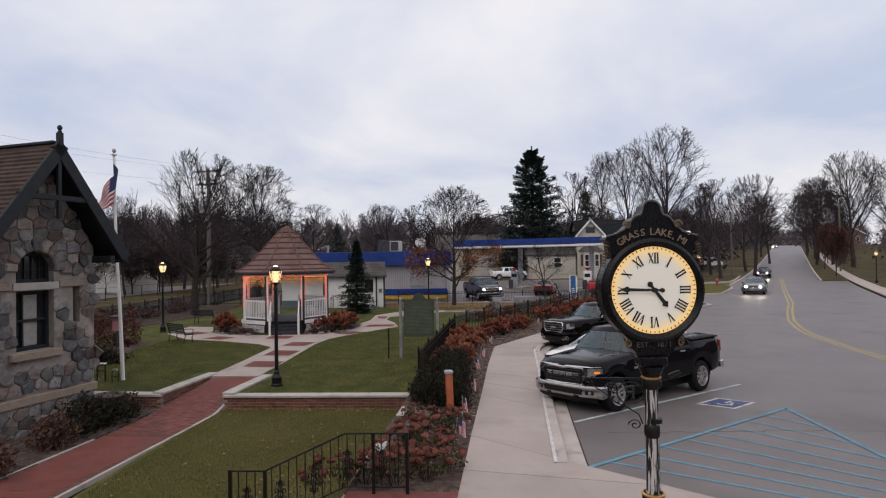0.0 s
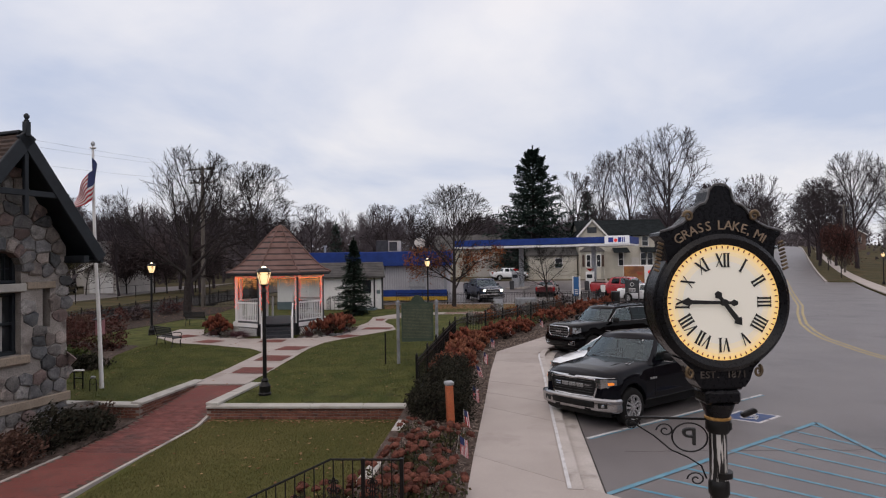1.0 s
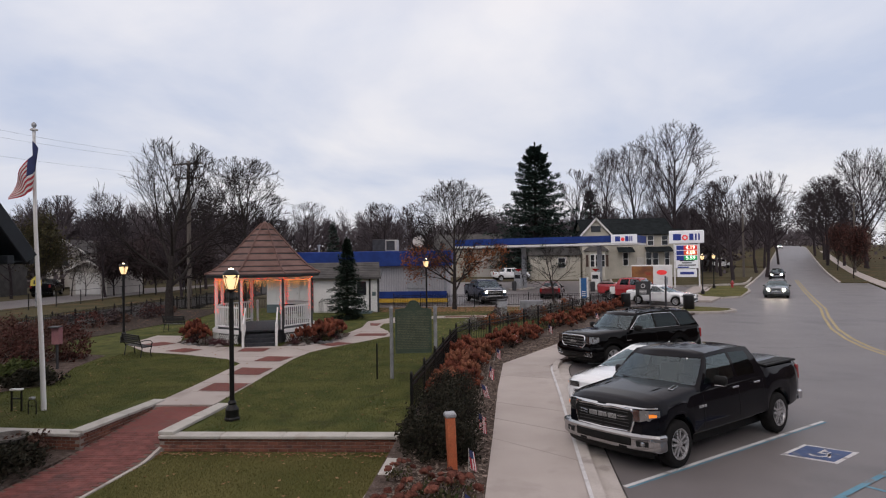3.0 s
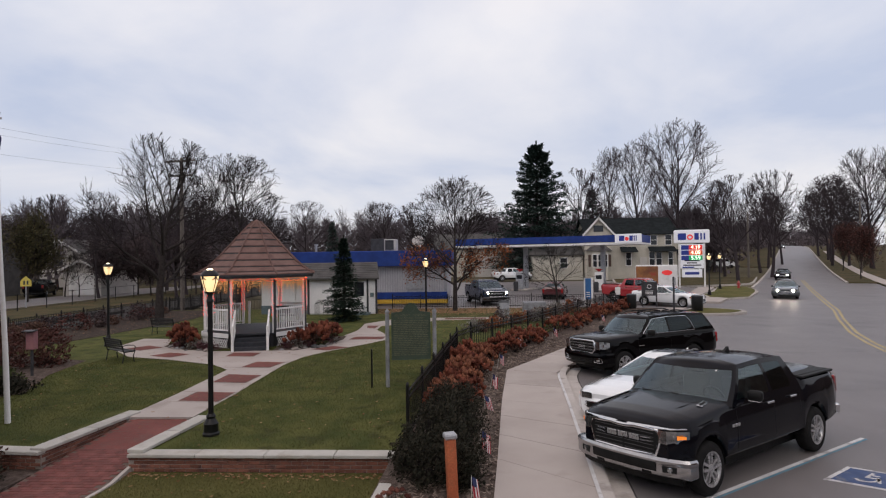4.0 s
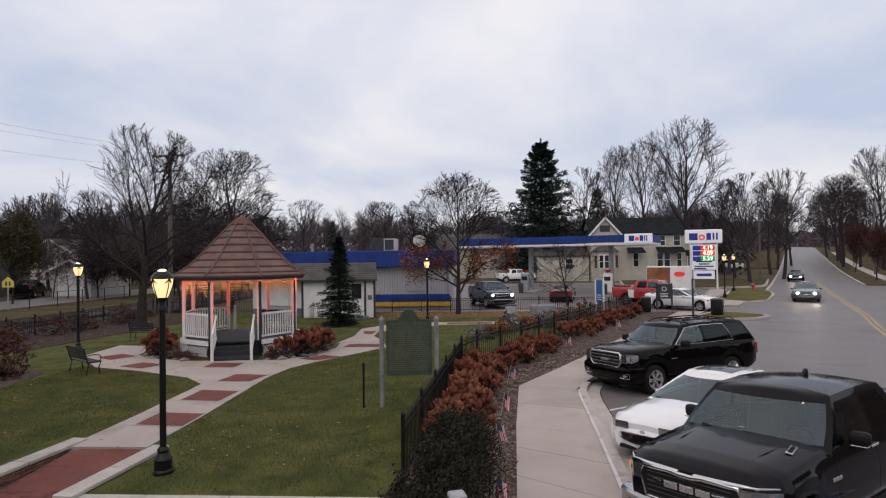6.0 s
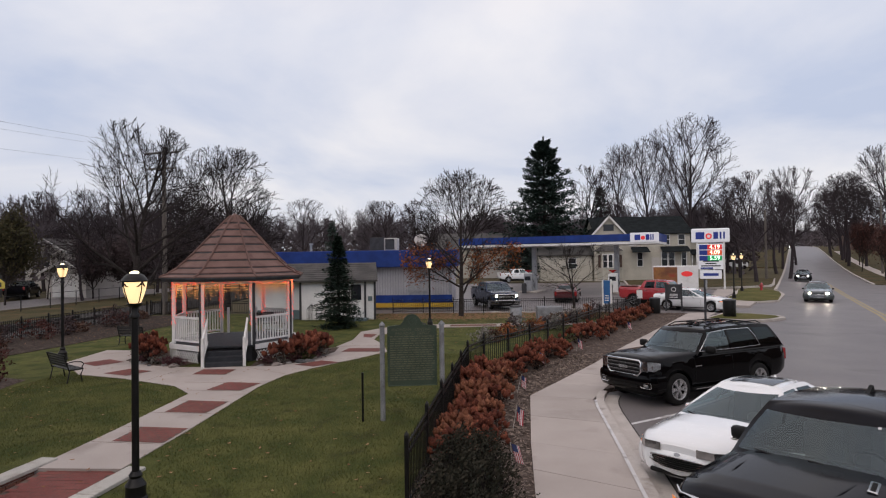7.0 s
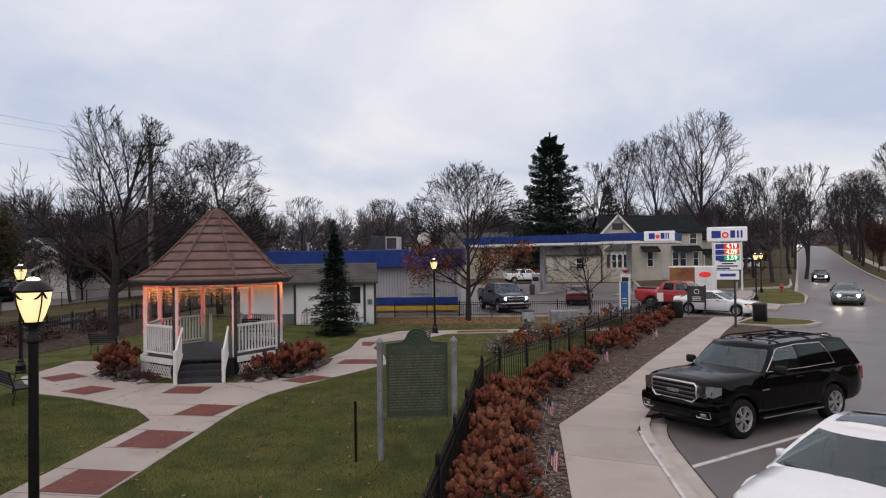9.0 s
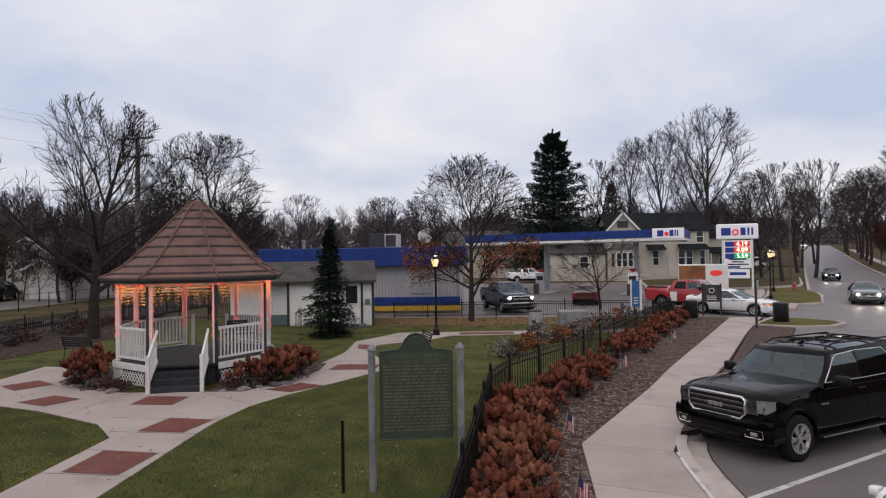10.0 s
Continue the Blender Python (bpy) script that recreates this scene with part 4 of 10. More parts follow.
fence("park_fence", [(-0.78, 16.7), (-0.05, 25.1), (0.42, 26.6), (2.05, 29.15), (10.25, 45.75)], lawn_z, True, "black picket fence between lawn and planting bed", 0.118, scale=1.15)
fence("back_fence", [(-5.2, 46.0), (10.25, 46.3)], lawn_z, False, "black picket fence along the filling station")
fence("back_fence", [(-10.9, 46.0), (-21.4, 46.3)], lawn_z, False, "black picket fence behind the shed")
fence("railway_fence", [(-21.45, 12.0), (-21.5, 46.0), (-21.5, 64.0)], lawn_z, False, "black picket fence beside the railway")

def chain_fence(x, y0, y1):
    """Slim posts with top and bottom rails along the side road."""
    root = tagged(new("chain_fence"), "thin black chain fence along the side road", "fence")
    n = int((y1 - y0) / 3.0)
    for k in range(n + 1):
        part("post", Build().tube([(x, y0 + 3.0 * k, -0.05), (x, y0 + 3.0 * k, 1.25)], 0.035, 6), M["black_iron"], root)
    for z in (0.15, 1.2):
        part("rail", Build().tube([(x, y0, z), (x, y0 + 3.0 * n, z)], 0.018, 5), M["black_iron"], root)


chain_fence(-33.4, 26.0, 104.0)

# ---- brick walls with stone caps ----
BRICK = Build().box(-0.098, -0.045, -0.030, 0.098, 0.045, 0.030, 0.006).mesh("brick", M["brick"])


def brick_wall(name, line, z0, z1, cap_top, label):
    """A low wall: mortar core, brick face on the camera side, stone caps."""
    root = tagged(new(name), label, "wall", kind="structure")
    for a, b in zip(line, line[1:]):
        a, b = Vector(a), Vector(b)
        ln, ang = (b - a).length, math.degrees(math.atan2(b.y - a.y, b.x - a.x))
        here = pose(a.x, a.y, 0, 0, 0, ang)
        part("core", Build().box(0.0, 0.03, z0 - 0.1, ln, 0.22, z1, m=here), M["mortar"], root)
        rows = round((z1 - z0) / 0.073)
        for r in range(rows):
            n = round(ln / 0.208)
            for k in range(n + 1):
                u = (k + (0.5 if r % 2 else 0.0)) * ln / n
                if u > ln - 0.05 or u < 0.05:
                    continue
                part("brick", BRICK, None, root, at=here @ pose(u, 0.06 + random.uniform(-0.003, 0.003), z0 + 0.036 + r * 0.073, 0, random.uniform(-0.5, 0.5), 0))
        n = max(1, round(ln / 1.35))
        for k in range(n):
            part("cap_stone", Build().box(ln * k / n + 0.004, -0.045, z1 + 0.002, ln * (k + 1) / n - 0.004, 0.29, cap_top, 0.012, here), M["limestone"], root)


brick_wall("wall_south", [(-6.06, 15.82), (-0.75, 15.82)], -0.47, -0.19, -0.12, "low red brick wall with pale stone cap")
brick_wall("wall_path_east", [(-5.85, 18.35), (-6.06, 15.86)], -0.47, -0.125, -0.05, "low red brick wall with pale stone cap")
brick_wall("wall_west", [(-10.4, 16.05), (-7.84, 15.86)], -0.47, -0.17, -0.095, "low red brick wall with pale stone cap")
brick_wall("wall_path_west", [(-7.82, 15.90), (-7.52, 18.75)], -0.47, -0.125, -0.05, "low red brick wall with pale stone cap")


# ---- brick path ----
def path_z(y):
    return float(np.interp(y, [15.0, 18.5], [-0.455, -0.115]))


def brick_path():
    left = [(-8.25, 2), (-8.1, 9), (-8.02, 10.6), (-7.80, 13.0), (-7.72, 15.8), (-7.45, 18.5)]
    right = [(-6.6, 2), (-6.45, 9), (-6.36, 10.0), (-6.02, 15.2), (-6.08, 15.9), (-5.98, 18.5)]
    root = tagged(sheet("brick_path", left + right[::-1], -0.012, M["joint"], 0.1, path_z, cuts=(15.0, 18.5)), "worn red brick path with pale edging", "path", kind="structure")
    PAVER = Build().box(-0.098, -0.047, -0.03, 0.098, 0.047, 0.0, 0.005).mesh("paver", M["paver"])
    loose, count = Build(), 0
    rows = int((18.5 - 2.0) / 0.101)
    for r in range(rows):
        y = 2.05 + r * 0.101
        x0 = float(np.interp(y, [p[1] for p in left], [p[0] for p in left])) + 0.02
        x1 = float(np.interp(y, [p[1] for p in right], [p[0] for p in right])) - 0.02
        x = x0 + (0.1 if r % 2 else 0.0) + 0.1
        while x < x1 - 0.08:
            m = pose(x, y, path_z(y) + random.uniform(-0.002, 0.003), math.degrees(math.atan(0.0971)) if 15.0 < y < 18.5 else 0, random.uniform(-0.6, 0.6), random.uniform(-0.6, 0.6))
            if 13.2 < y < 16.6 and count < 295:
                part("paver", PAVER, None, root, at=m)
                count += 1
            else:
                loose.add([(-0.097, -0.046, 0), (0.097, -0.046, 0), (0.097, 0.046, 0), (-0.097, 0.046, 0)], [(0, 1, 2, 3)], m)
            x += 0.202
    tagged(part("pavers", loose, M["paver_island"], root), kind="stuff")
    for side, off in ((right, 0.0), (left[:4], -0.07)):
        sheet("edging", ribbon(side, off, off + 0.07), 0.006, M["kerb"], 0.1, path_z, root, (15.0,))
    return root


brick_path()
# pale retaining edge between the lower lawn and the bed
edge = tagged(new("retaining_edge"), "rough pale stone edging between lawn and bed", "stone edging", kind="structure")
for i in range(7):
    y = 9.3 + 0.9 * i
    b = Build().box(-0.13, -0.43, -0.45, 0.13, 0.43, 0.22 + 0.02 * (i % 3), 0.03)
    part("stone", b, M["limestone"], edge, at=pose(-1.10 + 0.045 * i, y, -0.28, random.uniform(-2, 2), random.uniform(-4, 4), -3 + random.uniform(-3, 3)))


# ---- stair railing ----
def stair_rail():
    root = empty("stair_railing", pose(0, 0, 0), "black wrought-iron stair railing with scroll panels", "railing")
    tops = [(-2.93, 0.33), (-2.39, 0.33), (-1.15, 0.90), (-0.72, 0.90), (-0.21, 0.90)]
    y = 8.9
    foot = lambda x: float(np.interp(x, [-2.39, -1.15], [-0.57, 0.0]))
    top = lambda x: float(np.interp(x, [t[0] for t in tops], [t[1] for t in tops]))
    part("top_rail", Build().tube([(x, y, z) for x, z in tops], 0.016, 6), M["black_iron"], root)
    part("bottom_rail", Build().tube([(x, y, foot(x) + 0.10) for x, _ in tops], 0.012, 6), M["black_iron"], root)
    for x in (-2.93, -2.39, -0.72, -0.21):
        part("post", Build().box(x - 0.025, y - 0.025, foot(x), x + 0.025, y + 0.025, top(x) + 0.02, 0.004), M["black_iron"], root)
    n = 21
    for i in range(1, n):
        x = -2.93 + 2.72 * i / n
        part("baluster", Build().box(x - 0.007, y - 0.007, foot(x) + 0.1, x + 0.007, y + 0.007, top(x)), M["black_iron"], root)
        if i % 4 == 2:
            b = Build()
            for s in (-1, 1):
                for cz, r, v in ((0.60, 0.030, 1), (0.50, 0.042, -1), (0.38, 0.042, 1), (0.28, 0.030, -1)):
                    b.tube([(x + s * (0.012 + r - r * math.cos(k * 0.55) * (1 - k / 18)), y, foot(x) + cz + v * r * 1.2 * math.sin(k * 0.55) * (1 - k / 18)) for k in range(15)], 0.009, 5)
                b.tube([(x + s * 0.012, y, foot(x) + 0.66), (x + s * 0.035, y, foot(x) + 0.44), (x + s * 0.012, y, foot(x) + 0.22)], 0.009, 5)
            part("scroll", b, M["black_iron"], root)
    st = tagged(new("stair"), "brick and concrete stair down to the lower lawn", "stair", kind="structure")
    part("landing", Build().box(-1.15, 6.9, -0.5, 0.6, 9.0, -0.004, 0.01), M["paver"], st)
    for i in range(3):
        part("step", Build().box(-1.15 - 0.42 * (i + 1), 6.9, -0.57, -1.152 - 0.42 * i, 9.0, -0.15 * (i + 1), 0.01), M["limestone"], st)


stair_rail()
M["orange_paint"] = surf("orange_paint", (0.40, 0.105, 0.045), (0.47, 0.135, 0.058), 4.0, 0.6, bump=0.04, c3=(0.38, 0.13, 0.06), spot=6)


def orange_post():
    root = empty("marker_post", pose(0.24, 13.6, -0.05), "short orange bollard post with a grey cap", "bollard")
    part("post", Build().box(-0.075, -0.075, 0, 0.075, 0.075, 0.92, 0.012, pose(0, 0, 0, 0, -2, 15)), M["orange_paint"], root)
    part("cap", Build().box(-0.095, -0.095, 0.92, 0.095, 0.095, 1.0, 0.02, pose(0, 0, 0, 0, -2, 15)), M["grey_metal"], root)


orange_post()


# ---- gazebo ----
M["roof_shake"] = surf("roof_shake", (0.130, 0.074, 0.062), (0.172, 0.100, 0.085), 2.5, 0.8, bump=0.2, fine=45, c3=(0.115, 0.06, 0.05), spot=2.0, grain=0.2, rnd=0.1)
M["deck_grey"] = surf("deck_grey", (0.022, 0.024, 0.030), (0.036, 0.039, 0.047), 5.0, 0.6, bump=0.1)
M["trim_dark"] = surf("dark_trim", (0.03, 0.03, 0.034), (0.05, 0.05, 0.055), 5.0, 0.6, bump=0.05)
GX, GY = -8.93, 30.25


def gazebo():
    m = pose(GX, GY, 0.0, 0, 0, 15.0) @ Matrix.Diagonal((0.965, 0.965, 0.985, 1))
    root = empty("gazebo", m, "white octagonal gazebo with a stepped brown shingle roof", "gazebo")
    corner = [math.pi / 8 + math.pi / 4 * i for i in range(8)]
    R, floor = 2.25, 0.60
    ring = lambda r, z: [(r * math.cos(a), r * math.sin(a), z) for a in corner]
    part("floor", Build().lathe([(R + 0.12, floor - 0.06), (R + 0.12, floor)], 8, turn=math.pi / 8), M["deck_grey"], root, "dark grey boarded floor")
    part("foundation", Build().lathe([(R - 0.1, -0.05), (R - 0.1, floor - 0.08)], 8, turn=math.pi / 8), M["trim_dark"], root)
    for i, a in enumerate(corner):
        px, py = R * math.cos(a), R * math.sin(a)
        part("post", Build().box(px - 0.06, py - 0.06, floor, px + 0.06, py + 0.06, 2.95, 0.008, Matrix.Identity(4)), M["white_paint"], root)
    # narrow dark strip up one side of three posts
    for i, u0, u1 in ((5, -0.066, 0.0), (6, -0.03, 0.066), (7, -0.066, 0.004)):
        a = corner[i]
        part("post_board", Build().box(u0, -0.105, floor, u1, -0.05, 2.78, 0.004, pose(R * math.cos(a), R * math.sin(a), 0, 0, 0, math.degrees(a) + 90)), M["trim_dark"], root, "dark strip along the post")
    for i in range(8):
        a, b = corner[i], corner[(i + 1) % 8]
        p, q = Vector((R * math.cos(a), R * math.sin(a), 0)), Vector((R * math.cos(b), R * math.sin(b), 0))
        ang, ln = math.degrees(math.atan2(q.y - p.y, q.x - p.x)), (q - p).length
        here = pose(p.x, p.y, 0, 0, 0, ang)
        part("beam", Build().box(0.0, -0.05, 2.76, ln, 0.05, 2.95, 0.006, here), M["white_paint"], root)
        front = i == 5
        if i == 1:
            for u in (0.30, ln - 0.30):
                part("newel", Build().box(u - 0.05, 0.10, floor, u + 0.05, 0.20, floor + 1.05, 0.01, here), M["white_paint"], root)
            continue
        if not front:
            for z0, z1 in ((floor + 0.10, floor + 0.16), (floor + 0.92, floor + 1.0)):
                part("rail", Build().box(0.06, -0.035, z0, ln - 0.06, 0.035, z1, 0.006, here), M["white_paint"], root)
            n = 13
            for k in range(1, n):
                u = 0.06 + (ln - 0.12) * k / n
                part("baluster", Build().box(u - 0.018, -0.018, floor + 0.16, u + 0.018, 0.018, floor + 0.92, 0, here), M["white_paint"], root)
            part("skirt_board", Build().box(0, -0.17, floor - 0.16, ln, -0.13, floor + 0.02, 0, here), M["white_paint"], root)
            lat = Build()
            n = 12
            for k in range(n):
                u = ln * (k + 0.5) / n
                for s in (-1, 1):
                    h2, w2 = 0.36, 0.30
                    quad = [(u - s * w2 / 2 - 0.02, 0.04), (u - s * w2 / 2 + 0.02, 0.04), (u + s * w2 / 2 + 0.02, 0.04 + h2), (u + s * w2 / 2 - 0.02, 0.04 + h2)]
                    quad = [(min(max(x, 0.0), ln), z) for x, z in quad]
                    y = -0.145 if s > 0 else -0.158
                    lat.add([(x, y, z) for x, z in quad] + [(x, y - 0.01, z) for x, z in quad], [(4, 5, 6, 7), (0, 1, 5, 4), (2, 3, 7, 6), (1, 2, 6, 5), (3, 0, 4, 7)], here)
            part("lattice", lat, M["white_paint"], root)
        else:
            mid = ln / 2
            for k in range(3):
                part("step", Build().box(mid - 0.62, -0.30 * (3 - k) - 0.05, -0.03, mid + 0.62, -0.30 * (2 - k) - 0.02, 0.15 * (k + 1), 0.008, here), M["deck_grey"], root, "dark grey timber step")
            for s in (-1, 1):
                u = mid + s * 0.68
                part("newel", Build().box(u - 0.05, -1.02, -0.03, u + 0.05, -0.92, 1.0, 0.01, here), M["white_paint"], root)
                rail = Build()
                rail.add([(u - 0.03, -0.95, 0.86), (u + 0.03, -0.95, 0.86), (u + 0.03, -0.95, 0.95), (u - 0.03, -0.95, 0.95), (u - 0.03, -0.04, 1.48), (u + 0.03, -0.04, 1.48), (u + 0.03, -0.04, 1.57), (u - 0.03, -0.04, 1.57)], [(0, 1, 5, 4), (3, 7, 6, 2), (0, 4, 7, 3), (1, 2, 6, 5)], here)
                rail.add([(u - 0.02, -0.95, 0.20), (u + 0.02, -0.95, 0.20), (u + 0.02, -0.95, 0.28), (u - 0.02, -0.95, 0.28), (u - 0.02, -0.04, 0.70), (u + 0.02, -0.04, 0.70), (u + 0.02, -0.04, 0.78), (u - 0.02, -0.04, 0.78)], [(0, 1, 5, 4), (3, 7, 6, 2), (0, 4, 7, 3), (1, 2, 6, 5)], here)
                part("stair_rail", rail, M["white_paint"], root)
                for k in range(6):
                    y = -0.86 + 0.14 * k
                    z = 0.24 + (y + 0.95) * 0.55
                    part("baluster", Build().box(u - 0.016, y - 0.016, z, u + 0.016, y + 0.016, z + 0.66, 0, here), M["white_paint"], root)
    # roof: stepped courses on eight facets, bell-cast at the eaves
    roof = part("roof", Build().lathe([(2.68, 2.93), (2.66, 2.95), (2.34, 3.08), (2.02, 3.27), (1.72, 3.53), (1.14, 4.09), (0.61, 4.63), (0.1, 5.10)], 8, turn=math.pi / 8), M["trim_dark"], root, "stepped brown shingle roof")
    lifted = lambda z: 2.97 + (z - 2.97) * 1.05
    prof = [(2.72, 2.97), (2.42, 3.10), (2.10, 3.30), (1.80, 3.56), (1.50, 3.84), (1.22, 4.12), (0.95, 4.40), (0.69, 4.66), (0.44, 4.91), (0.20, 5.13)]
    prof = [(r0, lifted(z0)) for r0, z0 in prof]
    for (r0, z0), (r1, z1) in zip(prof, prof[1:]):
        for i in range(8):
            a, b = corner[i], corner[(i + 1) % 8]
            lo = [(r0 * math.cos(t), r0 * math.sin(t), z0) for t in (a, b)]
            hi = [((r1 - 0.02) * math.cos(t), (r1 - 0.02) * math.sin(t), z1 + 0.01) for t in (a, b)]
            lift = Vector((0, 0, 0.065))
            v = [Vector(p) for p in lo + hi[::-1]]
            top = [v[0] + lift, v[1] + lift, v[2], v[3]]
            # dark strip that draws the shade under each course lip
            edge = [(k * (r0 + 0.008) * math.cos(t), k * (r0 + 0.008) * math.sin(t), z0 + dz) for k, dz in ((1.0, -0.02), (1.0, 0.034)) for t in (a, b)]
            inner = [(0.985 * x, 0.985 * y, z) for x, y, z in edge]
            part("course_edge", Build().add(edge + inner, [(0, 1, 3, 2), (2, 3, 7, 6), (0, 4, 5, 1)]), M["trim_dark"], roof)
            part("shingle_course", Build().add(v + top, [(4, 5, 6, 7), (0, 1, 5, 4), (1, 2, 6, 5), (3, 0, 4, 7)]), M["roof_shake"], roof)
    for i in range(8):
        a = corner[i]
        hip = Build()
        pts, rad = [], []
        for r0, z0 in prof:
            pts += [((r0 + 0.03) * math.cos(a), (r0 + 0.03) * math.sin(a), z0 + 0.03), ((r0 - 0.02) * math.cos(a), (r0 - 0.02) * math.sin(a), z0 + 0.075)]
            rad += [0.036, 0.044]
        hip.tube(pts, rad, 6)
        part("hip_cap", hip, M["roof_shake"], roof)
    part("peak_cap", Build().lathe([(0.27, 5.18), (0.17, 5.31), (0.06, 5.38), (0.02, 5.41)], 8, turn=math.pi / 8), M["roof_shake"], roof)
    part("fascia", Build().lathe([(2.66, 2.86), (2.69, 2.965)], 8, turn=math.pi / 8), M["trim_dark"], root)
    part("ceiling", Build().lathe([(2.64, 2.90), (2.64, 2.915)], 8, turn=math.pi / 8), M["trim_dark"], root)
    # strings of lights on posts and beams
    red, warm = Build(), Build()
    bulb = [(0, 0, 1), (1, 0, 0), (0, 1, 0), (-1, 0, 0), (0, -1, 0), (0, 0, -1)]
    faces = [(0, 1, 2), (0, 2, 3), (0, 3, 4), (0, 4, 1), (5, 2, 1), (5, 3, 2), (5, 4, 3), (5, 1, 4)]

    def put(b, p, s):
        b.add([Vector(p) + Vector(q) * s for q in bulb], faces)
    rnd = random.Random(5)
    for a in corner:
        px, py = R * math.cos(a), R * math.sin(a)
        for k in range(58):
            z = 1.25 + 1.65 * k / 58
            put(red, (px + 0.085 * math.cos(k * 1.9), py + 0.085 * math.sin(k * 1.9), z + rnd.uniform(-0.02, 0.02)), 0.015)
    for i in range(8):
        p, q = Vector((R * math.cos(corner[i]), R * math.sin(corner[i]), 0)), Vector((R * math.cos(corner[(i + 1) % 8]), R * math.sin(corner[(i + 1) % 8]), 0))
        for k in range(44):
            c = p.lerp(q, k / 44) * 1.03
            put(red if rnd.random() < 0.6 else warm, (c.x, c.y, 2.80 + rnd.uniform(-0.09, 0.10)), 0.014)
            for d in range(rnd.randint(2, 6)):
                c2 = p.lerp(q, (k + rnd.random()) / 44) * 1.03
                put(warm, (c2.x, c2.y, 2.72 - 0.09 * d + rnd.uniform(-0.02, 0.02)), 0.011)
    lights = empty("string_lights", m, "red and warm-white festive string lights wound round the gazebo", "string lights", kind="stuff")
    part("red_bulbs", red, M["bulb_red"], lights)
    part("warm_bulbs", warm, M["bulb_warm"], lights)
    return root


M["bulb_red"] = glow("red_bulb", (1.0, 0.055, 0.03), 3.2)
M["bulb_warm"] = glow("warm_bulb", (1.0, 0.40, 0.11), 1.5)
gazebo()


# ---- benches ----
def bench(m, label):
    root = empty("park_bench", m, label, "bench", "park benches")
    for i in range(6):
        part("seat_slat", Build().box(-0.75, 0.02 + 0.075 * i, 0.42 + 0.012 * abs(i - 2.5) / 2.5, 0.75, 0.08 + 0.075 * i, 0.445 + 0.012 * abs(i - 2.5) / 2.5, 0.006), M["bench_slat"], root)
    for i in range(5):
        z = 0.53 + 0.085 * i
        y = 0.47 + 0.022 * i
        part("back_slat", Build().box(-0.75, y, z, 0.75, y + 0.025, z + 0.065, 0.006), M["bench_slat"], root)
    for s in (-0.70, 0.70):
        f = Build()
        f.tube([(s, 0.05, 0.0), (s, 0.09, 0.25), (s, 0.02, 0.42), (s, 0.42, 0.41), (s, 0.50, 0.0)], 0.022, 6)
        f.tube([(s, 0.44, 0.40), (s, 0.50, 0.62), (s, 0.60, 0.94)], 0.022, 6)
        f.tube([(s, 0.52, 0.66), (s, 0.30, 0.69), (s, 0.08, 0.66), (s, 0.0, 0.58), (s, 0.05, 0.50), (s, 0.05, 0.42)], 0.018, 6)
        part("side_frame", f, M["black_iron"], root, smooth=60)
    return root


M["bench_slat"] = surf("bench_slat", (0.009, 0.009, 0.009), (0.016, 0.015, 0.015), 6.0, 0.55, bump=0.1, stretch=(1, 8, 8))
b1 = bench(pose(-12.0, 25.6, 0.0, 0, 0, 146) @ Matrix.Scale(0.90, 4), "black slatted iron bench beside the walk")
for x, y, r in ((-14.4, 33.0, 170), (-8.1, 31.6, 8), (-2.6, 33.2, -70)):
    copy_thing(b1, pose(x, y, 0.60 if x == -8.1 else 0.01, 0, 0, r) @ Matrix.Scale(0.95, 4))

# ---- stone urn and flag spotlight ----
M["urn_stone"] = surf("urn_stone", (0.085, 0.075, 0.068), (0.16, 0.145, 0.13), 4.0, 0.9, bump=0.5, fine=30, c3=(0.06, 0.055, 0.045), spot=5.0, grain=0.3)
urn = empty("stone_urn", pose(-8.80, 15.05, -0.47), "weathered stone urn on a pedestal among shrubs", "urn")
part("pedestal", Build().lathe([(0.24, 0.0), (0.24, 0.08), (0.16, 0.13), (0.15, 0.30), (0.20, 0.36)], 14), M["urn_stone"], urn, smooth=40)
part("bowl", Build().lathe([(0.18, 0.36), (0.30, 0.43), (0.35, 0.50), (0.38, 0.53), (0.38, 0.57), (0.33, 0.57), (0.28, 0.50), (0.05, 0.48)], 18), M["urn_stone"], urn, smooth=40)
spot = empty("spotlight", pose(-10.12, 17.46, -0.11), "small dark metal spotlight stand beside the flagpole", "spotlight")
for s in (-0.10, 0.10):
    part("leg", Build().tube([(s, 0, 0), (s, 0, 0.30), (s * 0.4, 0, 0.36)], 0.012, 6), M["black_iron"], spot)
part("crossbar", Build().tube([(-0.10, 0, 0.20), (0.10, 0, 0.20)], 0.010, 6), M["black_iron"], spot)
part("lamp_head", Build().box(-0.06, -0.05, 0.36, 0.06, 0.05, 0.42, 0.015), M["grey_metal"], spot, "pale lamp head")

# ---- historical marker ----
M["marker_green"] = surf("marker_green", (0.042, 0.062, 0.042), (0.055, 0.078, 0.054), 3.0, 0.5, bump=0.08, fine=60, grain=0.15)
M["marker_text"] = surf("marker_text", (0.095, 0.100, 0.064), (0.135, 0.135, 0.085), 6.0, 0.6, bump=0.0)
M["galvanised"] = surf("weathered_grey_post", (0.21, 0.215, 0.23), (0.29, 0.295, 0.31), 4.0, 0.6, bump=0.06, c3=(0.17, 0.17, 0.18), spot=3, metal=0.2)


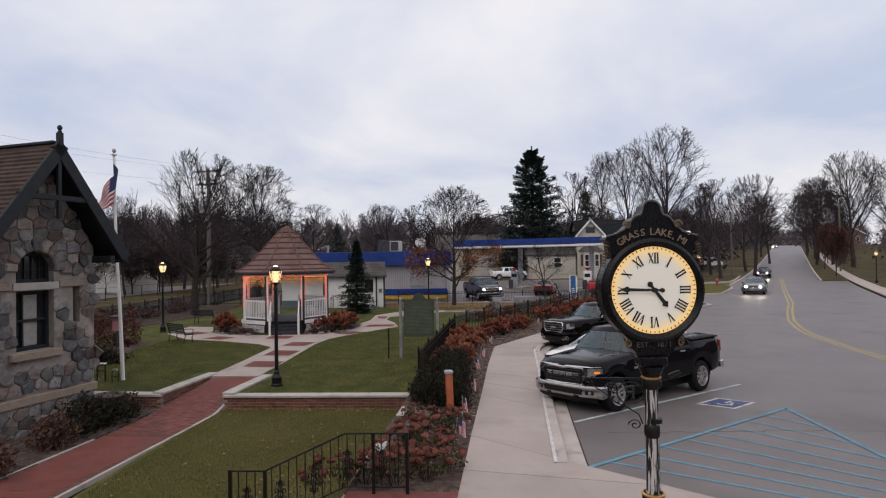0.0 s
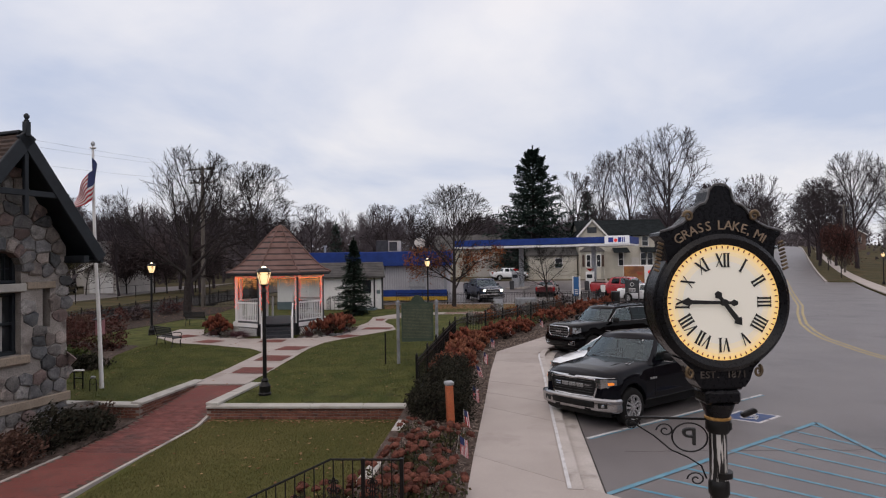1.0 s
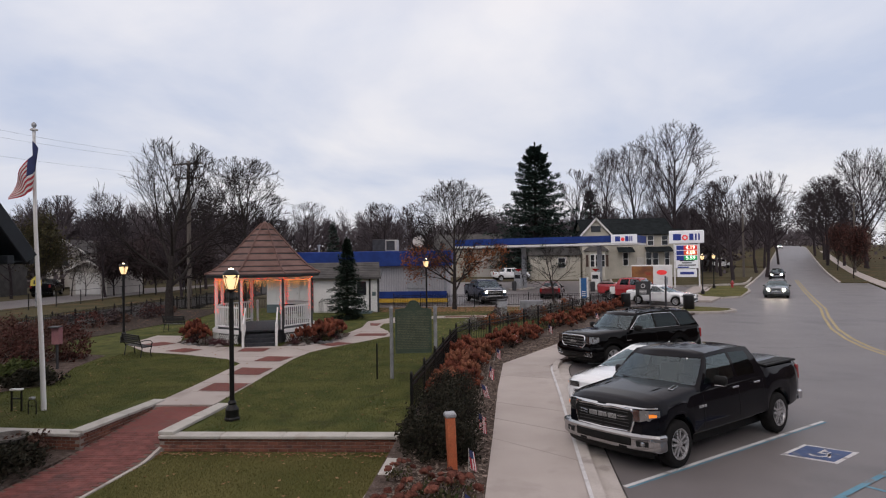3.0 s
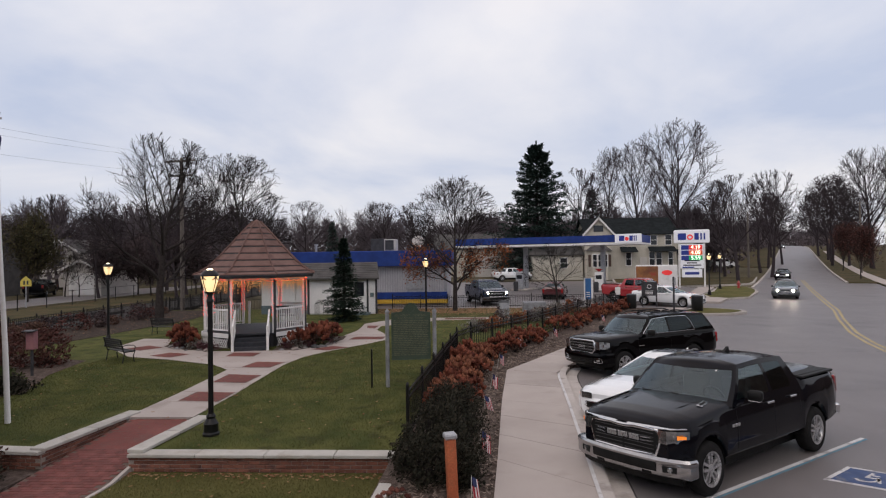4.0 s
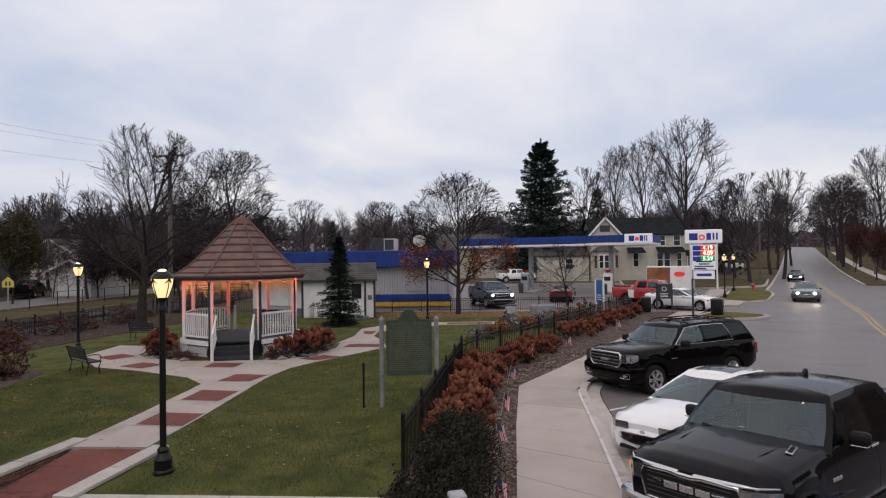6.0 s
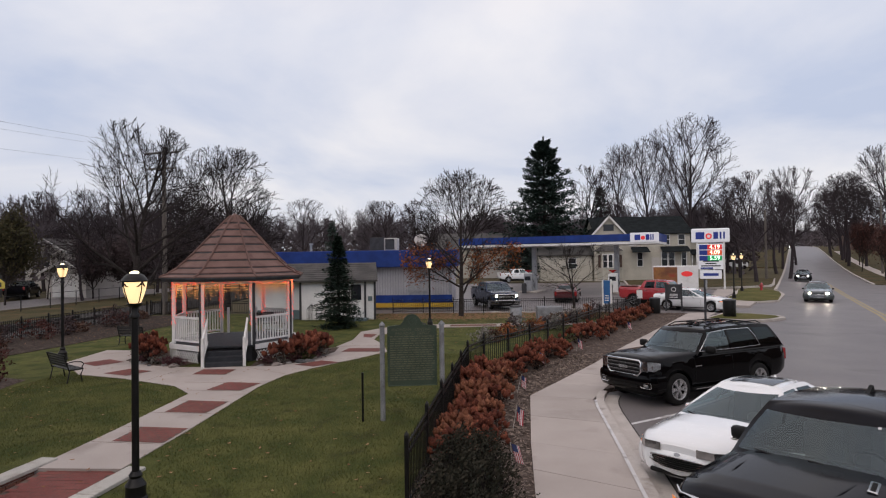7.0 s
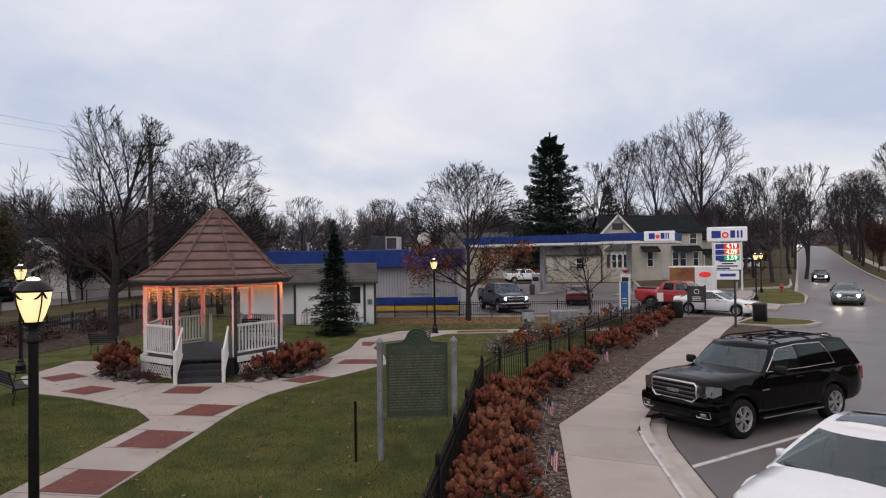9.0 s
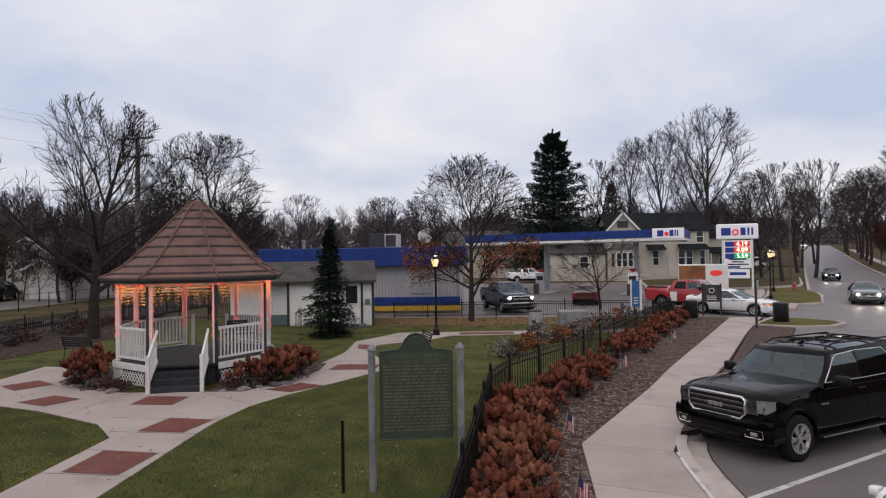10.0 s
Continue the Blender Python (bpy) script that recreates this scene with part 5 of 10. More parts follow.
def historical_marker():
    root = empty("historical_marker", pose(-1.21, 21.35, -0.06, 0, 0, 7), "dark green historical marker with raised text on grey posts", "sign")
    for s in (-0.66, 0.66):
        part("post", Build().lathe([(0.055, 0.0), (0.055, 2.08), (0.068, 2.09), (0.068, 2.12), (0.01, 2.19)], 10, pose(s, 0, 0)), M["galvanised"], root, "grey round post with pointed cap", 40)
    w = 0.535
    edge = [(-w, 0.77), (w, 0.77), (w, 2.08), (0.26, 2.10), (0.20, 2.16), (0.15, 2.26), (0.08, 2.32), (0.0, 2.335), (-0.08, 2.32), (-0.15, 2.26), (-0.20, 2.16), (-0.26, 2.10), (-w, 2.08)]
    turn = pose(0, 0, 0, 90, 0, 0)
    panel = part("panel", Build().prism(edge, -0.03, 0.03, turn), M["marker_green"], root)
    rim = Build()
    rim.tube([(x, -0.032, z) for x, z in edge + edge[:1]], 0.014, 6)
    part("rim", rim, M["marker_green"], root)
    part("emblem", Build().lathe([(0.105, 0.03), (0.10, 0.042), (0.075, 0.044), (0.07, 0.034), (0.03, 0.034), (0.02, 0.046)], 24, pose(0, 0, 2.19, 90, 0, 0)), M["marker_green"], root, "round embossed emblem", 40)
    for txt, x, z in (("MICHIGAN", -0.235, 2.00), ("CENTRAL", 0.245, 2.00), ("RAILROAD", -0.155, 1.915), ("DEPOT", 0.255, 1.915)):
        lettering("inscription", txt, 0.088, M["marker_text"], panel, pose(x, -0.032, z, 90, 0, 0), 0.003)
    rnd = random.Random(3)
    for i in range(20):
        z = 1.85 - 0.05 * i
        bars = Build()
        x = -0.49
        while x < 0.46:
            ln = min(rnd.uniform(0.04, 0.15), 0.49 - x)
            bars.box(x, -0.036, z - 0.011, x + ln, -0.030, z + 0.011)
            x += ln + 0.022
        part("text_line", bars, M["marker_text"], panel)
    return root


historical_marker()
tagged(part("thin_post", Build().box(-0.022, -0.022, 0, 0.022, 0.022, 1.08, 0.004), M["black_iron"], at=pose(-2.30, 21.2, -0.06)), "thin black metal stake in the lawn", "stake")


# ---- small flags in the bed ----
def small_flag(m, label):
    root = empty("small_flag", m, label, "small flag", "small flags in the bed")
    part("stick", Build().tube([(0, 0, 0), (0, 0, 0.52)], 0.005, 5), M["limestone"], root)
    banner_flag(root, lambda u, v: (0.02 + 0.15 * v + 0.05 * u, 0.03 * math.sin(7 * v) - 0.02 * u, 0.50 - 0.07 * v - 0.30 * u))
    return root


sf = small_flag(pose(0.40, 11.4, -0.04, 0, 8, 10), "small striped flag on a stick in the mulch")
for x, y, r in ((0.52, 13.1, 60), (0.62, 15.4, -20), (0.80, 18.0, 30), (0.95, 20.6, -40), (1.25, 23.8, 20), (2.2, 27.3, 50), (3.9, 30.6, -30), (7.1, 36.0, 10)):
    copy_thing(sf, pose(x, y, -0.04, random.uniform(-8, 8), random.uniform(-5, 12), r))


def feeder(x, y):
    root = empty("garden_lantern", pose(x, y, lawn_z(y)), "small black lantern stand with a white top", "garden lantern")
    part("frame_posts", Build().box(-0.14, -0.02, 0, -0.115, 0.02, 0.52).box(0.115, -0.02, 0, 0.14, 0.02, 0.52).box(-0.14, -0.015, 0.30, 0.14, 0.015, 0.33), M["black_iron"], root)
    part("top", Build().box(-0.15, -0.06, 0.52, 0.15, 0.06, 0.56, 0.01), M["white_paint"], root)


feeder(-10.75, 17.75)
M["pink_paint"] = surf("pink_paint", (0.26, 0.11, 0.13), (0.32, 0.15, 0.16), 4.0, 0.7)


def bird_box(x, y):
    root = empty("bird_box", pose(x, y, lawn_z(y)), "dull pink nesting box on a thin post", "bird box")
    part("post", Build().box(-0.03, -0.03, 0, 0.03, 0.03, 1.0), M["trim_dark"], root)
    part("body", Build().box(-0.13, -0.10, 0.85, 0.13, 0.10, 1.42, 0.01), M["pink_paint"], root)
    part("roof", Build().box(-0.17, -0.14, 1.42, 0.17, 0.14, 1.46, 0.01, pose(0, 0, 0, 4, 0, 0)), M["trim_dark"], root)


bird_box(-13.4, 22.8)


# ---- vehicles ----
M["white_car"] = surf("white_car_paint", (0.78, 0.79, 0.80), (0.82, 0.83, 0.84), 1.5, 0.2, bump=0.0, grain=0.02, spec=0.5, coat=1.0)
M["red_car"] = surf("red_car_paint", (0.33, 0.022, 0.028), (0.38, 0.03, 0.035), 1.5, 0.25, bump=0.0, grain=0.03, coat=1.0)
M["maroon_car"] = surf("maroon_car_paint", (0.07, 0.012, 0.016), (0.09, 0.016, 0.02), 1.5, 0.25, bump=0.0, grain=0.03, coat=1.0)
M["grey_car"] = surf("grey_car_paint", (0.045, 0.055, 0.06), (0.06, 0.07, 0.075), 1.5, 0.25, metal=0.3, bump=0.0, grain=0.03, coat=1.0)
M["navy_car"] = surf("navy_car_paint", (0.008, 0.018, 0.045), (0.012, 0.024, 0.055), 1.5, 0.25, bump=0.0, grain=0.03, spec=0.35, coat=0.4)
M["charcoal_paint"] = surf("charcoal_car_paint", (0.0036, 0.0038, 0.0058), (0.0046, 0.0048, 0.0074), 1.5, 0.10, metal=0.0, bump=0.0, grain=0.05, spec=0.17)
M["rubber"] = surf("tyre_rubber", (0.008, 0.008, 0.008), (0.014, 0.013, 0.013), 9.0, 0.85, bump=0.15, spec=0.2)
M["alloy"] = surf("alloy", (0.50, 0.50, 0.51), (0.58, 0.58, 0.59), 5.0, 0.3, metal=0.8, bump=0.0, grain=0.05)
M["chrome"] = surf("chrome", (0.60, 0.60, 0.61), (0.66, 0.66, 0.67), 5.0, 0.12, metal=1.0, bump=0.0, grain=0.03)
M["bumper_chrome"] = surf("bumper_chrome", (0.36, 0.36, 0.37), (0.42, 0.42, 0.43), 5.0, 0.16, metal=1.0, bump=0.0, grain=0.05)
M["black_plastic"] = surf("black_plastic", (0.006, 0.006, 0.006), (0.011, 0.011, 0.011), 8.0, 0.6, bump=0.08, spec=0.22)


def clear_glass(name, tint, ior=1.5):
    """A thin pane: light passes through it with a tint, and its gloss grows towards the edges."""
    m, nt, bs = material(name)
    nt.nodes.remove(bs)
    out = nt.nodes["Material Output"]
    see, gloss, mix, fres = (nt.nodes.new("ShaderNode" + k) for k in ("BsdfTransparent", "BsdfGlossy", "MixShader", "Fresnel"))
    see.inputs[0].default_value = (*tint, 1)
    gloss.inputs["Color"].default_value, gloss.inputs["Roughness"].default_value = (0.80, 0.95, 1.0, 1), 0.02
    fres.inputs["IOR"].default_value = ior
    nt.links.new(fres.outputs[0], mix.inputs[0])
    nt.links.new(see.outputs[0], mix.inputs[1])
    nt.links.new(gloss.outputs[0], mix.inputs[2])
    nt.links.new(mix.outputs[0], out.inputs[0])
    return m


M["tint"] = clear_glass("tinted_glass", (0.10, 0.11, 0.12), 1.40)
M["screen"] = clear_glass("windscreen_glass", (0.60, 0.72, 0.72), 1.85)
M["cloth_dark"] = surf("dark_seat_cloth", (0.055, 0.056, 0.060), (0.085, 0.086, 0.090), 12.0, 0.85, bump=0.1, fine=90, spec=0.2)
M["sunroof_glass"] = dark_glass("sunroof_glass", (0.01, 0.011, 0.013), 0.04, 0.5)
M["lens"] = surf("headlight_lens", (0.20, 0.205, 0.21), (0.40, 0.41, 0.42), 7.0, 0.08, metal=0.85, bump=0.0, grain=0.05, fine=25, coat=1.0)
M["amber"] = glow("amber_marker", (0.9, 0.25, 0.03), 0.5)
M["beam"] = glow("lit_headlight", (1.0, 0.88, 0.70), 110.0)
M["dark_trim"] = surf("dark_trim", (0.05, 0.05, 0.052), (0.07, 0.07, 0.072), 6.0, 0.4, bump=0.0)
M["lamp_red"] = surf("tail_lamp", (0.25, 0.01, 0.012), (0.3, 0.015, 0.018), 10.0, 0.15, bump=0.0, coat=1.0)
WHEELS = {}


def wheel_parts(kind, r, width, spokes, rim_mat):
    key = (kind, r)
    if key not in WHEELS:
        k = r * 0.64
        tyre = Build().lathe([(k, -width / 2), (r - 0.05, -width / 2), (r - 0.012, -width / 2 + 0.025), (r, -width / 2 + 0.06), (r, width / 2 - 0.06), (r - 0.012, width / 2 - 0.025), (r - 0.05, width / 2), (k, width / 2)], 36, pose(0, 0, 0, 90, 0, 0), caps=False)
        rim = Build()
        n = 36
        f = pose(0, 0, 0, 90, 0, 0)
        d = -width / 2
        rings = [(k + 0.005, d - 0.004), (k - 0.02, d + 0.004), (k - 0.035, d + 0.05)]
        v = [f @ Vector((a * math.cos(2 * math.pi * i / n), a * math.sin(2 * math.pi * i / n), -z)) for a, z in rings for i in range(n)]
        rim.add(v, [(j * n + i, (j + 1) * n + i, (j + 1) * n + (i + 1) % n, j * n + (i + 1) % n) for j in range(2) for i in range(n)])
        for i in range(spokes):
            for s in ((-1, 1) if spokes == 6 else (-1, 1)):
                turn = f @ pose(0, 0, 0, 0, 0, 360 / spokes * i)
                w0, w1 = (0.018, 0.024)
                x0, x1 = s * 0.028, s * (0.085 if spokes == 6 else 0.055)
                z0, z1 = -d - 0.015, -d - 0.012
                p = [(x0 - w0, 0.03, z0), (x0 + w0, 0.03, z0), (x1 + w1, k - 0.02, z1), (x1 - w1, k - 0.02, z1)]
                rim.add([(x, y, z) for x, y, z in p] + [(x * 0.9, y, z - 0.05) for x, y, z in p], [(0, 1, 2, 3), (0, 4, 5, 1), (1, 5, 6, 2), (3, 2, 6, 7), (0, 3, 7, 4)], turn)
        rim.lathe([(0.075, -d - 0.06), (0.075, -d - 0.012), (0.05, -d - 0.004)], 16, f)
        well = Build().lathe([(k - 0.03, -0.02), (k - 0.03, 0.02)], 24, f)
        WHEELS[key] = (tyre.mesh("tyre", M["rubber"], 40), rim.mesh("rim", rim_mat, 40), well.mesh("brake", M["black_plastic"]))
    return WHEELS[key]


def vehicle(name, m, label, s, group=""):
    """s: sizes and colours. x runs forward from the middle of the wheelbase, y to the vehicle's left."""
    root = empty(name, m, label, s["category"], group)
    W, r, wb = s["W"], s["r"], s["wb"]
    front, rear = wb / 2 + s["fo"], -wb / 2 - s["ro"]
    paint = M[s["paint"]]
    tp = sorted(s["top"])
    top = lambda x: float(np.interp(x, [p[0] for p in tp], [p[1] for p in tp]))
    nose = s.get("nose", 0.22)
    plan = [(rear, W - 0.14), (rear + 0.06, W - 0.06), (rear + 0.3, W - 0.005), (0, W), (front - 0.55, W - 0.01), (front - 0.36, W - nose * 0.08), (front - 0.25, W - nose * 0.24), (front - 0.15, W - nose * 0.46), (front - 0.08, W - nose * 0.68), (front, W - nose)]
    half = lambda x: float(np.interp(x, [p[0] for p in plan], [p[1] for p in plan]))
    ar = r + s.get("arch", 0.07)
    sill = s["sill"]

    def low(x):
        z = sill
        for c in (wb / 2, -wb / 2):
            if abs(x - c) < ar:
                z = max(z, r * 0.96 + math.sqrt(ar * ar - (x - c) ** 2))
        z += s.get("chin", 0.10) * max(0.0, (x - front + 0.35) / 0.35) * 0.6 + 0.16 * max(0.0, (rear + 0.4 - x) / 0.4)
        return z
    xs = {front, front - 0.03, front - 0.08, front - 0.15, front - 0.25, front - 0.36, rear, rear + 0.03, rear + 0.1, rear + 0.3}
    for c in (wb / 2, -wb / 2):
        xs |= {c + ar * math.cos(math.pi * i / 12) for i in range(13)} | {c - ar - 0.002, c + ar + 0.002}
    xs |= {p[0] for p in tp} | set(np.linspace(rear, front, 22))
    xs = sorted(x for x in xs if rear <= x <= front)
    crown = s.get("crown", 0.05)
    hump = lambda x: crown
    b = Build()
    for x in xs:
        zb, zt, w = low(x), top(x), half(x)
        h = zt - zb
        flare = s.get("flare", 0.0) * max(0.0, max(1 - abs(abs(x) - wb / 2) / (ar + 0.12), 0.0)) ** 0.5
        sec = [(w - 0.05, zb), (w - 0.008 + flare, zb + 0.05), (w + 0.012 + flare, zb + 0.35 * h), (w + 0.008 + flare * 0.6, zb + 0.62 * h), (w - 0.018, zt - 0.14), (w - 0.045, zt - 0.06), (w - 0.10, zt - 0.012), (w * 0.62, zt + hump(x) * 0.65), (w * 0.3, zt + hump(x) * 0.93), (0.0, zt + hump(x))]
        full = [(x, y, z) for y, z in sec] + [(x, -y, z) for y, z in sec[-2::-1]]
        b.v += full
    n = 19
    c = s["cabin"]
    hollow = lambda x: c["rear"][0] + 0.06 < x < c["front"][0] - 0.10
    for i in range(len(xs) - 1):
        for k in range(n - 1):
            if 6 <= k <= 11 and hollow(xs[i]) and hollow(xs[i + 1]):
                continue
            b.f.append((i * n + k, i * n + k + 1, (i + 1) * n + k + 1, (i + 1) * n + k))
    b.f.append(tuple(range(n))[::-1])
    b.f.append(tuple((len(xs) - 1) * n + k for k in range(n)))
    b.f = [f[::-1] for f in b.f]
    part("body", b, paint, root, smooth=38)
    for ax in (wb / 2, -wb / 2):
        for sg in (-1, 1):
            liner = Build()
            for i in range(13):
                a = math.pi * i / 12
                for y in (W - 0.34, W - 0.035):
                    liner.v.append((ax + (ar - 0.012) * math.cos(a), sg * y, r * 0.96 + (ar - 0.012) * math.sin(a)))
            liner.f = [(2 * i, 2 * i + 1, 2 * i + 3, 2 * i + 2) for i in range(12)]
            part("arch_liner", liner, M["black_plastic"], root, smooth=60)
    part("underbody", Build().box(rear + 0.35, -W + 0.30, 0.22, front - 0.25, W - 0.30, sill + 0.35), M["black_plastic"], root)
    # greenhouse: rings from the belt line up to the roof, with panes between the pillars
    belt, roof_z, wb0, wr0 = c["belt"], c["roof"], W - 0.035, W - c.get("in", 0.24)
    (fb, ft), (rb, rt) = c["front"], c["rear"]
    xm, span = (ft + rt) / 2, (ft - rt) / 2
    arc, crown_r = c.get("arc", 0.05), c.get("crown", 0.05)
    ztop = lambda x: roof_z - arc * min(1.6, abs((x - xm) / span)) ** 2.4
    mixed = lambda a, b, t: a + (b - a) * t
    wide = lambda t: mixed(wb0, wr0, t) + 0.028 * math.sin(math.pi * min(1.0, max(0.0, t)))
    side = lambda z: wide((z - belt) / (roof_z - 0.04 - belt))
    bulge_f, bulge_r = c.get("bulge", 0.17), 0.10
    line = [("f", 0.0, "g"), ("f", 0.3, "g"), ("f", 0.6, "g"), ("f", 0.86, "g"), ("f", 0.93, "p")]
    line += [((xb, xt), 1.0, kind) for xb, xt, kind in c["side"]]
    line += [("r", 0.92, "p"), ("r", 0.84, "g"), ("r", 0.42, "g"), ("r", 0.0, "g")]
    steps = [-0.10, 0.0, 0.05, 0.30, 0.60, 0.86, 0.94, 1.0]

    def spot(i, t):
        where, f, _ = line[i]
        y = wide(t) * (1.0 if f == 1.0 else f)
        if where == "f":
            x = mixed(fb, ft, t) - bulge_f * f ** 2.4
        elif where == "r":
            x = mixed(rb, rt, t) + bulge_r * f ** 2.4
        else:
            x = mixed(where[0], where[1], t)
        return Vector((x, y, mixed(belt, ztop(mixed(fb, ft, 1.0) if where == "f" else rt if where == "r" else where[1]), t)))

    roofz = lambda x, y: ztop(x) + crown_r * (1 - min(1.0, abs(y) / wide(1.0)) ** 2)
    m_ = len(line)
    shell, panes = Build(), {}

    def quad(b, pts, flip):
        o = len(b.v)
        b.v += [tuple(p) for p in pts]
        b.f.append((o, o + 1, o + 2, o + 3) if not flip else (o + 3, o + 2, o + 1, o))
    for sg in (1, -1):
        mir = lambda p: Vector((p.x, sg * p.y, p.z))
        group = 0
        for i in range(m_ - 1):
            group += i > 0 and line[i][2] != line[i - 1][2]
            for k in range(len(steps) - 1):
                pts = [mir(spot(i, steps[k])), mir(spot(i + 1, steps[k])), mir(spot(i + 1, steps[k + 1])), mir(spot(i, steps[k + 1]))]
                glazed = line[i][2] == "g" and 0.05 <= steps[k] < 0.86
                if glazed:
                    ends = line[i][0] in ("f", "r")
                    key = (line[i][0] if ends else group, 0 if ends else sg)
                    quad(panes.setdefault(key, Build()), pts, sg < 0)
                else:
                    quad(shell, pts, sg < 0)
            rings = []
            for q in (1.0, 0.95, 0.80, 0.50, 0.0):
                two = []
                for j in (i, i + 1):
                    p = spot(j, 1.0)
                    x = xm + (p.x - xm) * (0.80 + 0.20 * q)
                    two.append(Vector((x, sg * p.y * q, mixed(p.z, roofz(x, p.y * q), 1 - q ** 6))))
                rings.append(two)
            for u, v in zip(rings, rings[1:]):
                quad(shell, [u[0], u[1], v[1], v[0]], sg < 0)
    me = shell.mesh("cabin", paint)
    bm = bmesh.new()
    bm.from_mesh(me)
    bmesh.ops.remove_doubles(bm, verts=bm.verts[:], dist=0.0008)
    bmesh.ops.dissolve_degenerate(bm, edges=bm.edges[:], dist=0.0004)
    bm.to_mesh(me)
    bm.free()
    me.polygons.foreach_set("use_smooth", [True] * len(me.polygons))
    me.set_sharp_from_angle(angle=radians(38))
    part("cabin", me, None, root)
    tinted_from = c.get("tint_from", 99)
    for (where, sg), b in panes.items():
        nm = "windscreen" if where == "f" else "rear_window" if where == "r" else "side_window"
        middle = sum(v[0] for v in b.v) / len(b.v)
        pm = b.mesh(nm, M["screen"] if where == "f" or (where != "r" and middle > tinted_from) else M["tint"])
        bm = bmesh.new()
        bm.from_mesh(pm)
        bmesh.ops.remove_doubles(bm, verts=bm.verts[:], dist=0.0008)
        bm.to_mesh(pm)
        bm.free()
        pm.polygons.foreach_set("use_smooth", [True] * len(pm.polygons))
        part(nm, pm, None, root)
    if c.get("sunroof"):
        g, (x0, x1) = Build(), c["sunroof"]
        for j in range(5):
            for i in range(9):
                x, y = x0 + (x1 - x0) * j / 4, 0.40 * (i / 4 - 1)
                g.v.append((x, y, roofz(x, y) + 0.006))
        g.f = [(9 * j + i, 9 * j + i + 1, 9 * j + i + 10, 9 * j + i + 9) for j in range(4) for i in range(8)]
        part("sunroof", g, M["sunroof_glass"], root, "dark glass sunroof", 60)
    part("floor_pan", Build().box(rb + 0.10, -W + 0.14, sill + 0.10, fb - 0.20, W - 0.14, sill + 0.16), M["cloth_dark"], root)
    part("dashboard", Build().box(fb - 0.62, -W + 0.12, belt - 0.30, fb - 0.16, W - 0.12, belt - 0.02, 0.05), M["black_plastic"], root, smooth=40)
    for sg in (-1, 1):
        xs_ = ft - 0.62
        seat = Build().box(xs_ - 0.10, sg * 0.38 - 0.25, belt - 0.55, xs_ + 0.45, sg * 0.38 + 0.25, belt - 0.36, 0.06)
        seat.box(-0.08, -0.25, 0.0, 0.08, 0.25, 0.64, 0.06, pose(xs_ - 0.08, sg * 0.38, belt - 0.42, 0, -14, 0))
        seat.box(-0.06, -0.13, 0.0, 0.06, 0.13, 0.20, 0.05, pose(xs_ - 0.26, sg * 0.38, belt + 0.24, 0, -10, 0))
        part("seat", seat, M["cloth_dark"], root, "dark cloth seat", 40)
    part("rear_bench", Build().box(ft - 1.75, -W + 0.20, belt - 0.55, ft - 1.20, W - 0.20, belt - 0.36, 0.06).box(-0.08, -W + 0.20, 0, 0.08, W - 0.20, 0.62, 0.06, pose(ft - 1.75, 0, belt - 0.45, 0, -12, 0)), M["cloth_dark"], root, "dark cloth bench", 40)
    part("steering_wheel", Build().tube([(0.18 * math.cos(2 * math.pi * i / 18), 0.18 * math.sin(2 * math.pi * i / 18), 0) for i in range(19)], 0.018, 6, m=pose(fb - 0.70, 0.38, belt - 0.02, 0, -62, 0)), M["black_plastic"], root, smooth=60)
    part("inner_mirror", Build().box(-0.02, -0.12, -0.035, 0.02, 0.12, 0.035, 0.01, pose(ft + 0.02, 0, mixed(belt, roof_z, 0.80))), M["black_plastic"], root)
    if s.get("window_trim"):
        for sg in (-1, 1):
            path = s["window_trim"]
            part("window_trim", Build().tube([(x, sg * (side(z) + 0.008), z) for x, z in path], 0.012, 6), M["chrome"], root, "bright chrome window surround", 60)
    # wheels
    tyre, rim, well = wheel_parts(s.get("rim", "alloy"), r, 0.25 if r > 0.36 else 0.22, s.get("spokes", 5), M[s.get("rim_mat", "alloy")])
    for x in (wb / 2, -wb / 2):
        for sg in (1, -1):
            w = part("wheel", well, None, root, at=pose(x, sg * (W - 0.125), r, 0, 0, 0 if sg < 0 else 180))
            part("tyre", tyre, None, w)
            part("rim", rim, None, w)
    # lamps, mirrors and door gear
    for sg in (-1, 1):
        hx, hz, hl, hh = s["lamp"]
        y1 = half(hx - 0.12) + 0.012
        shape = Build()
        # a wrapped lens: front face, then back along the wing
        y_in = W - nose - min(hl, 0.40) * 0.75
        pts = [(front + 0.012, y_in), (front + 0.006, half(front) - 0.01), (front - 0.10, half(front - 0.1) + 0.012), (front - hl * 0.8, half(front - hl * 0.8) + 0.016)]
        for (xa, ya), (xb, yb), (ha, hb) in zip(pts, pts[1:], ((1.0, 1.0), (1.0, 0.92), (0.92, 0.55))):
            quad = [(xa, sg * ya, hz - hh * ha / 2), (xb, sg * yb, hz - hh * hb / 2 + (1 - hb) * 0.05), (xb, sg * yb, hz + hh * hb / 2 + (1 - hb) * 0.05), (xa, sg * ya, hz + hh * ha / 2)]
            shape.add(quad, [(0, 1, 2, 3) if sg > 0 else (3, 2, 1, 0)])
        hl_ob = part("headlight", shape, M["lens"], root)
